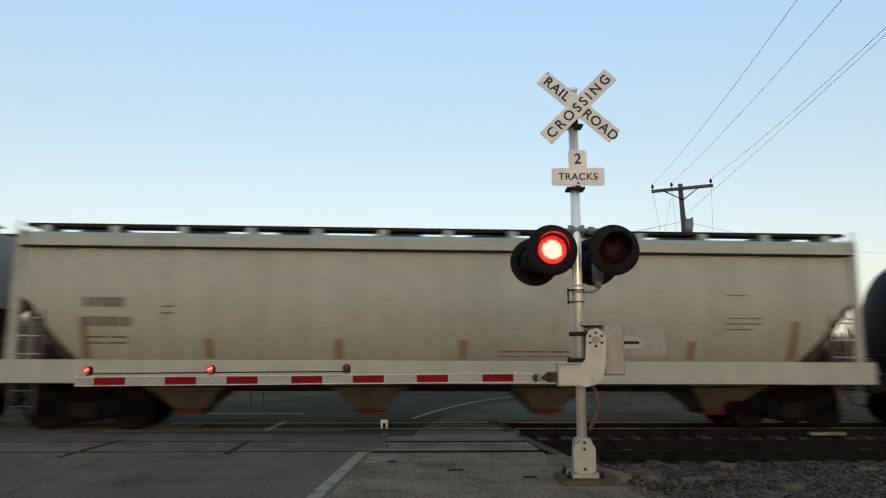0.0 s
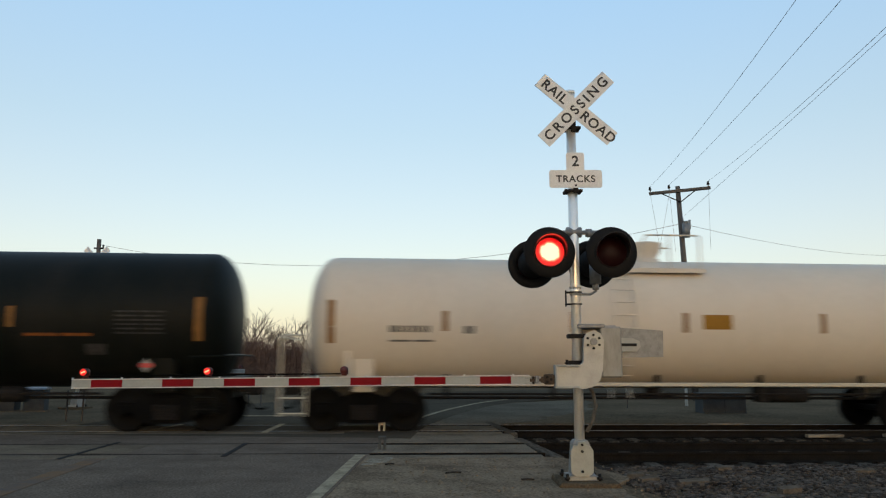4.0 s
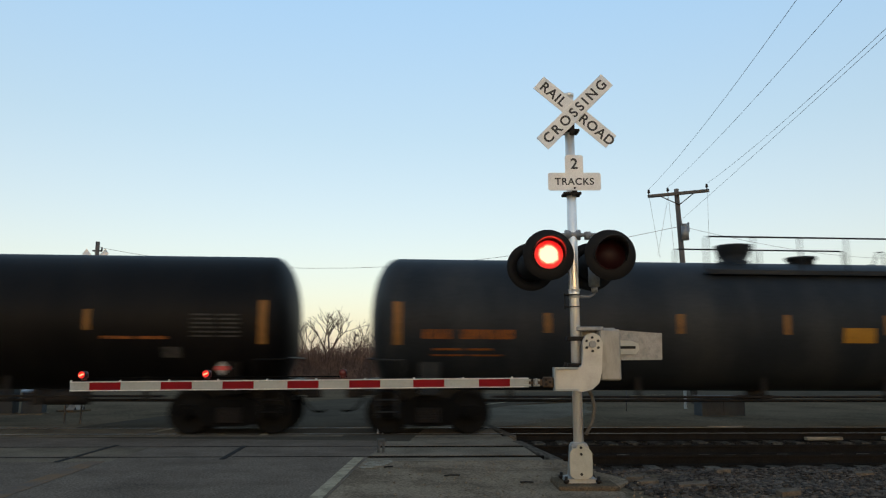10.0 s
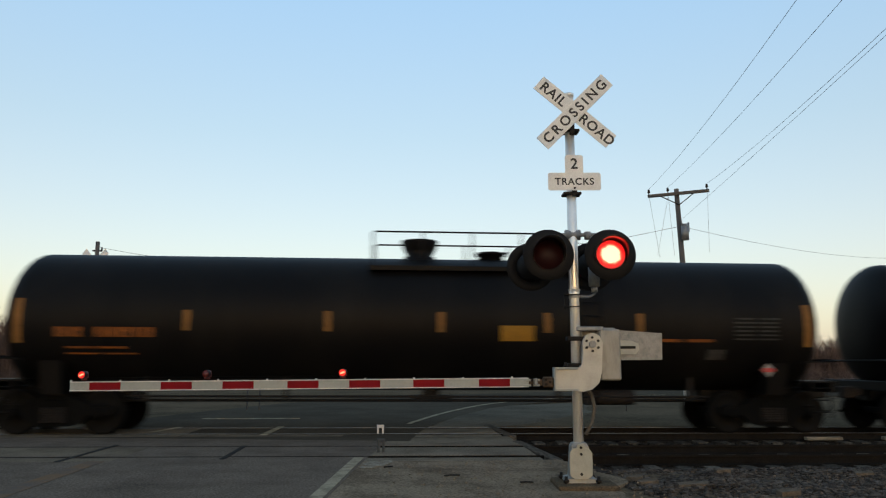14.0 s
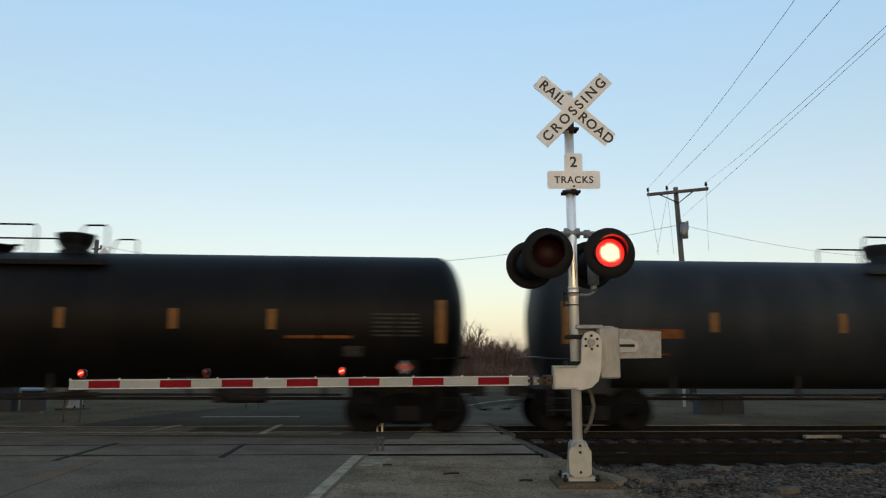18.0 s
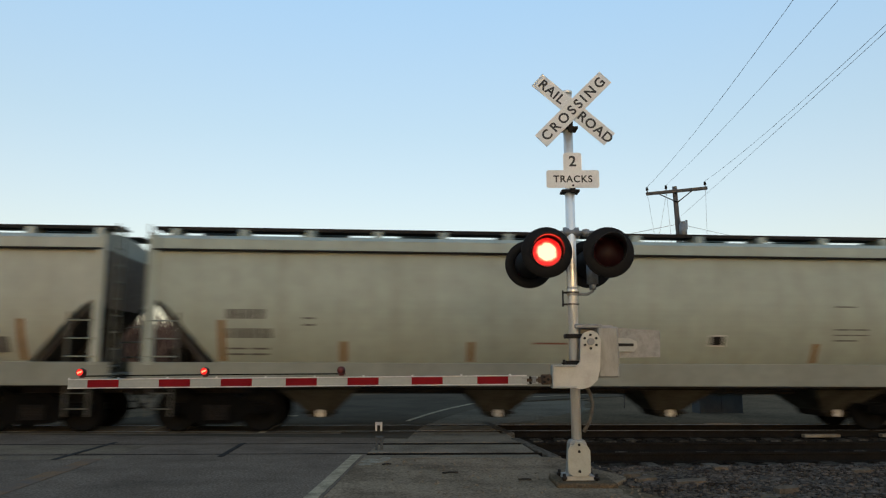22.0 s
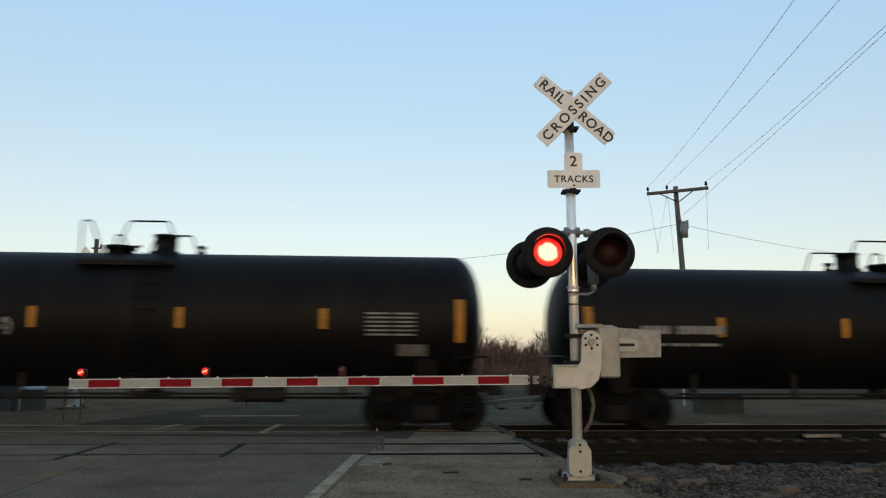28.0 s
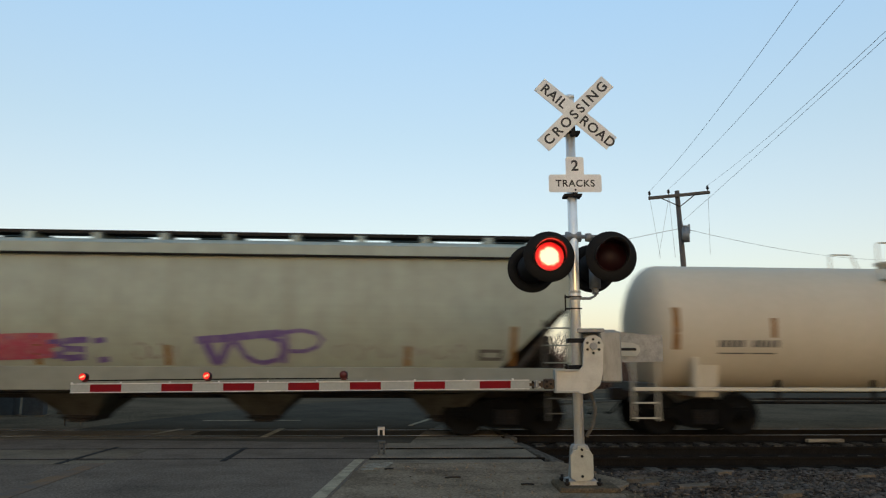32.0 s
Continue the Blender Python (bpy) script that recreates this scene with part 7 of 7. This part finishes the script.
white_tank(687.50, 702.70, 40, 0.1, -0.95, ((-1.9, -1.15, "b"), (-0.35, 1.1, "a")), -0.9, [(-6.05, -5.4, 1.94, 2.09, D, 1), (-5.28, -4.6, 1.94, 2.09, D, 1), (-6.05, -4.7, 1.79, 1.82, D, 2)] + WHITE_MARKS[3:], "dull cream tank car with side walkway", paint=tank_cream)
box_tank(704.20, 719.40, tank_black, 41)


ROLLING = [o for o in scene.objects if o.get("group") == "freight train"]
START = {o: o.matrix_basis.translation.x for o in ROLLING}


# ---- movement ----
# frames at which one set takes over from the other, every 0.608 s
CHANGES = [1 + round(30 * (0.4725 + 0.6084 * k)) - {1: 2, 19: 3, 37: 1}.get(k, 0) for k in range(52)]


def motions():
    for car in ROLLING:
        m0 = car.matrix_basis.copy()
        walk(car, [(t, Matrix.Translation(ALONG_TRACK * (-SPEED * t - ahead)) @ m0) for t, ahead in LAG])
    # the wheels roll while their car is near the crossing
    for w, ax, car in WHEELS:
        x0 = START[car]
        turn = SPEED / WHEEL_R
        t0, t1 = max(0.0, (x0 - 26) / SPEED), min(32.0, (x0 + 24) / SPEED)
        times = [0.0] + [i / 30 for i in range(int(t0 * 30) + 1, int(t1 * 30)) if i > 0] + [32.0]
        walk(w, [(t, pose(ax, 0, WHEEL_R, 0, -math.degrees(turn * (min(max(t, t0), t1) - t0)), 0)) for t in times])
    # the light boards show their glowing face when lit and their dark back when not
    for board, key, m in BOARDS:
        lit = key != "R"
        rows = [(0.0, m @ pose(0, 0, 0, 0, 0, 0 if lit else 180))]
        for k, c in enumerate(CHANGES):
            on = key == "S" or (k % 2 == 0) == (key == "R")
            if on != lit:
                steps = ((-3, 180), (-2, 179.8), (-1, 90), (0, 0.2), (1, 0)) if on else ((-1, 0), (0, 0.2), (1, 90), (2, 179.8), (3, 180))
                rows += [((c + d - 1) / FPS, m @ pose(0, 0, 0, 0, 0, a)) for d, a in steps]
                lit = on
        rows.append((32.0, m @ pose(0, 0, 0, 0, 0, 0 if lit else 180)))
        walk(board, rows)


motions()
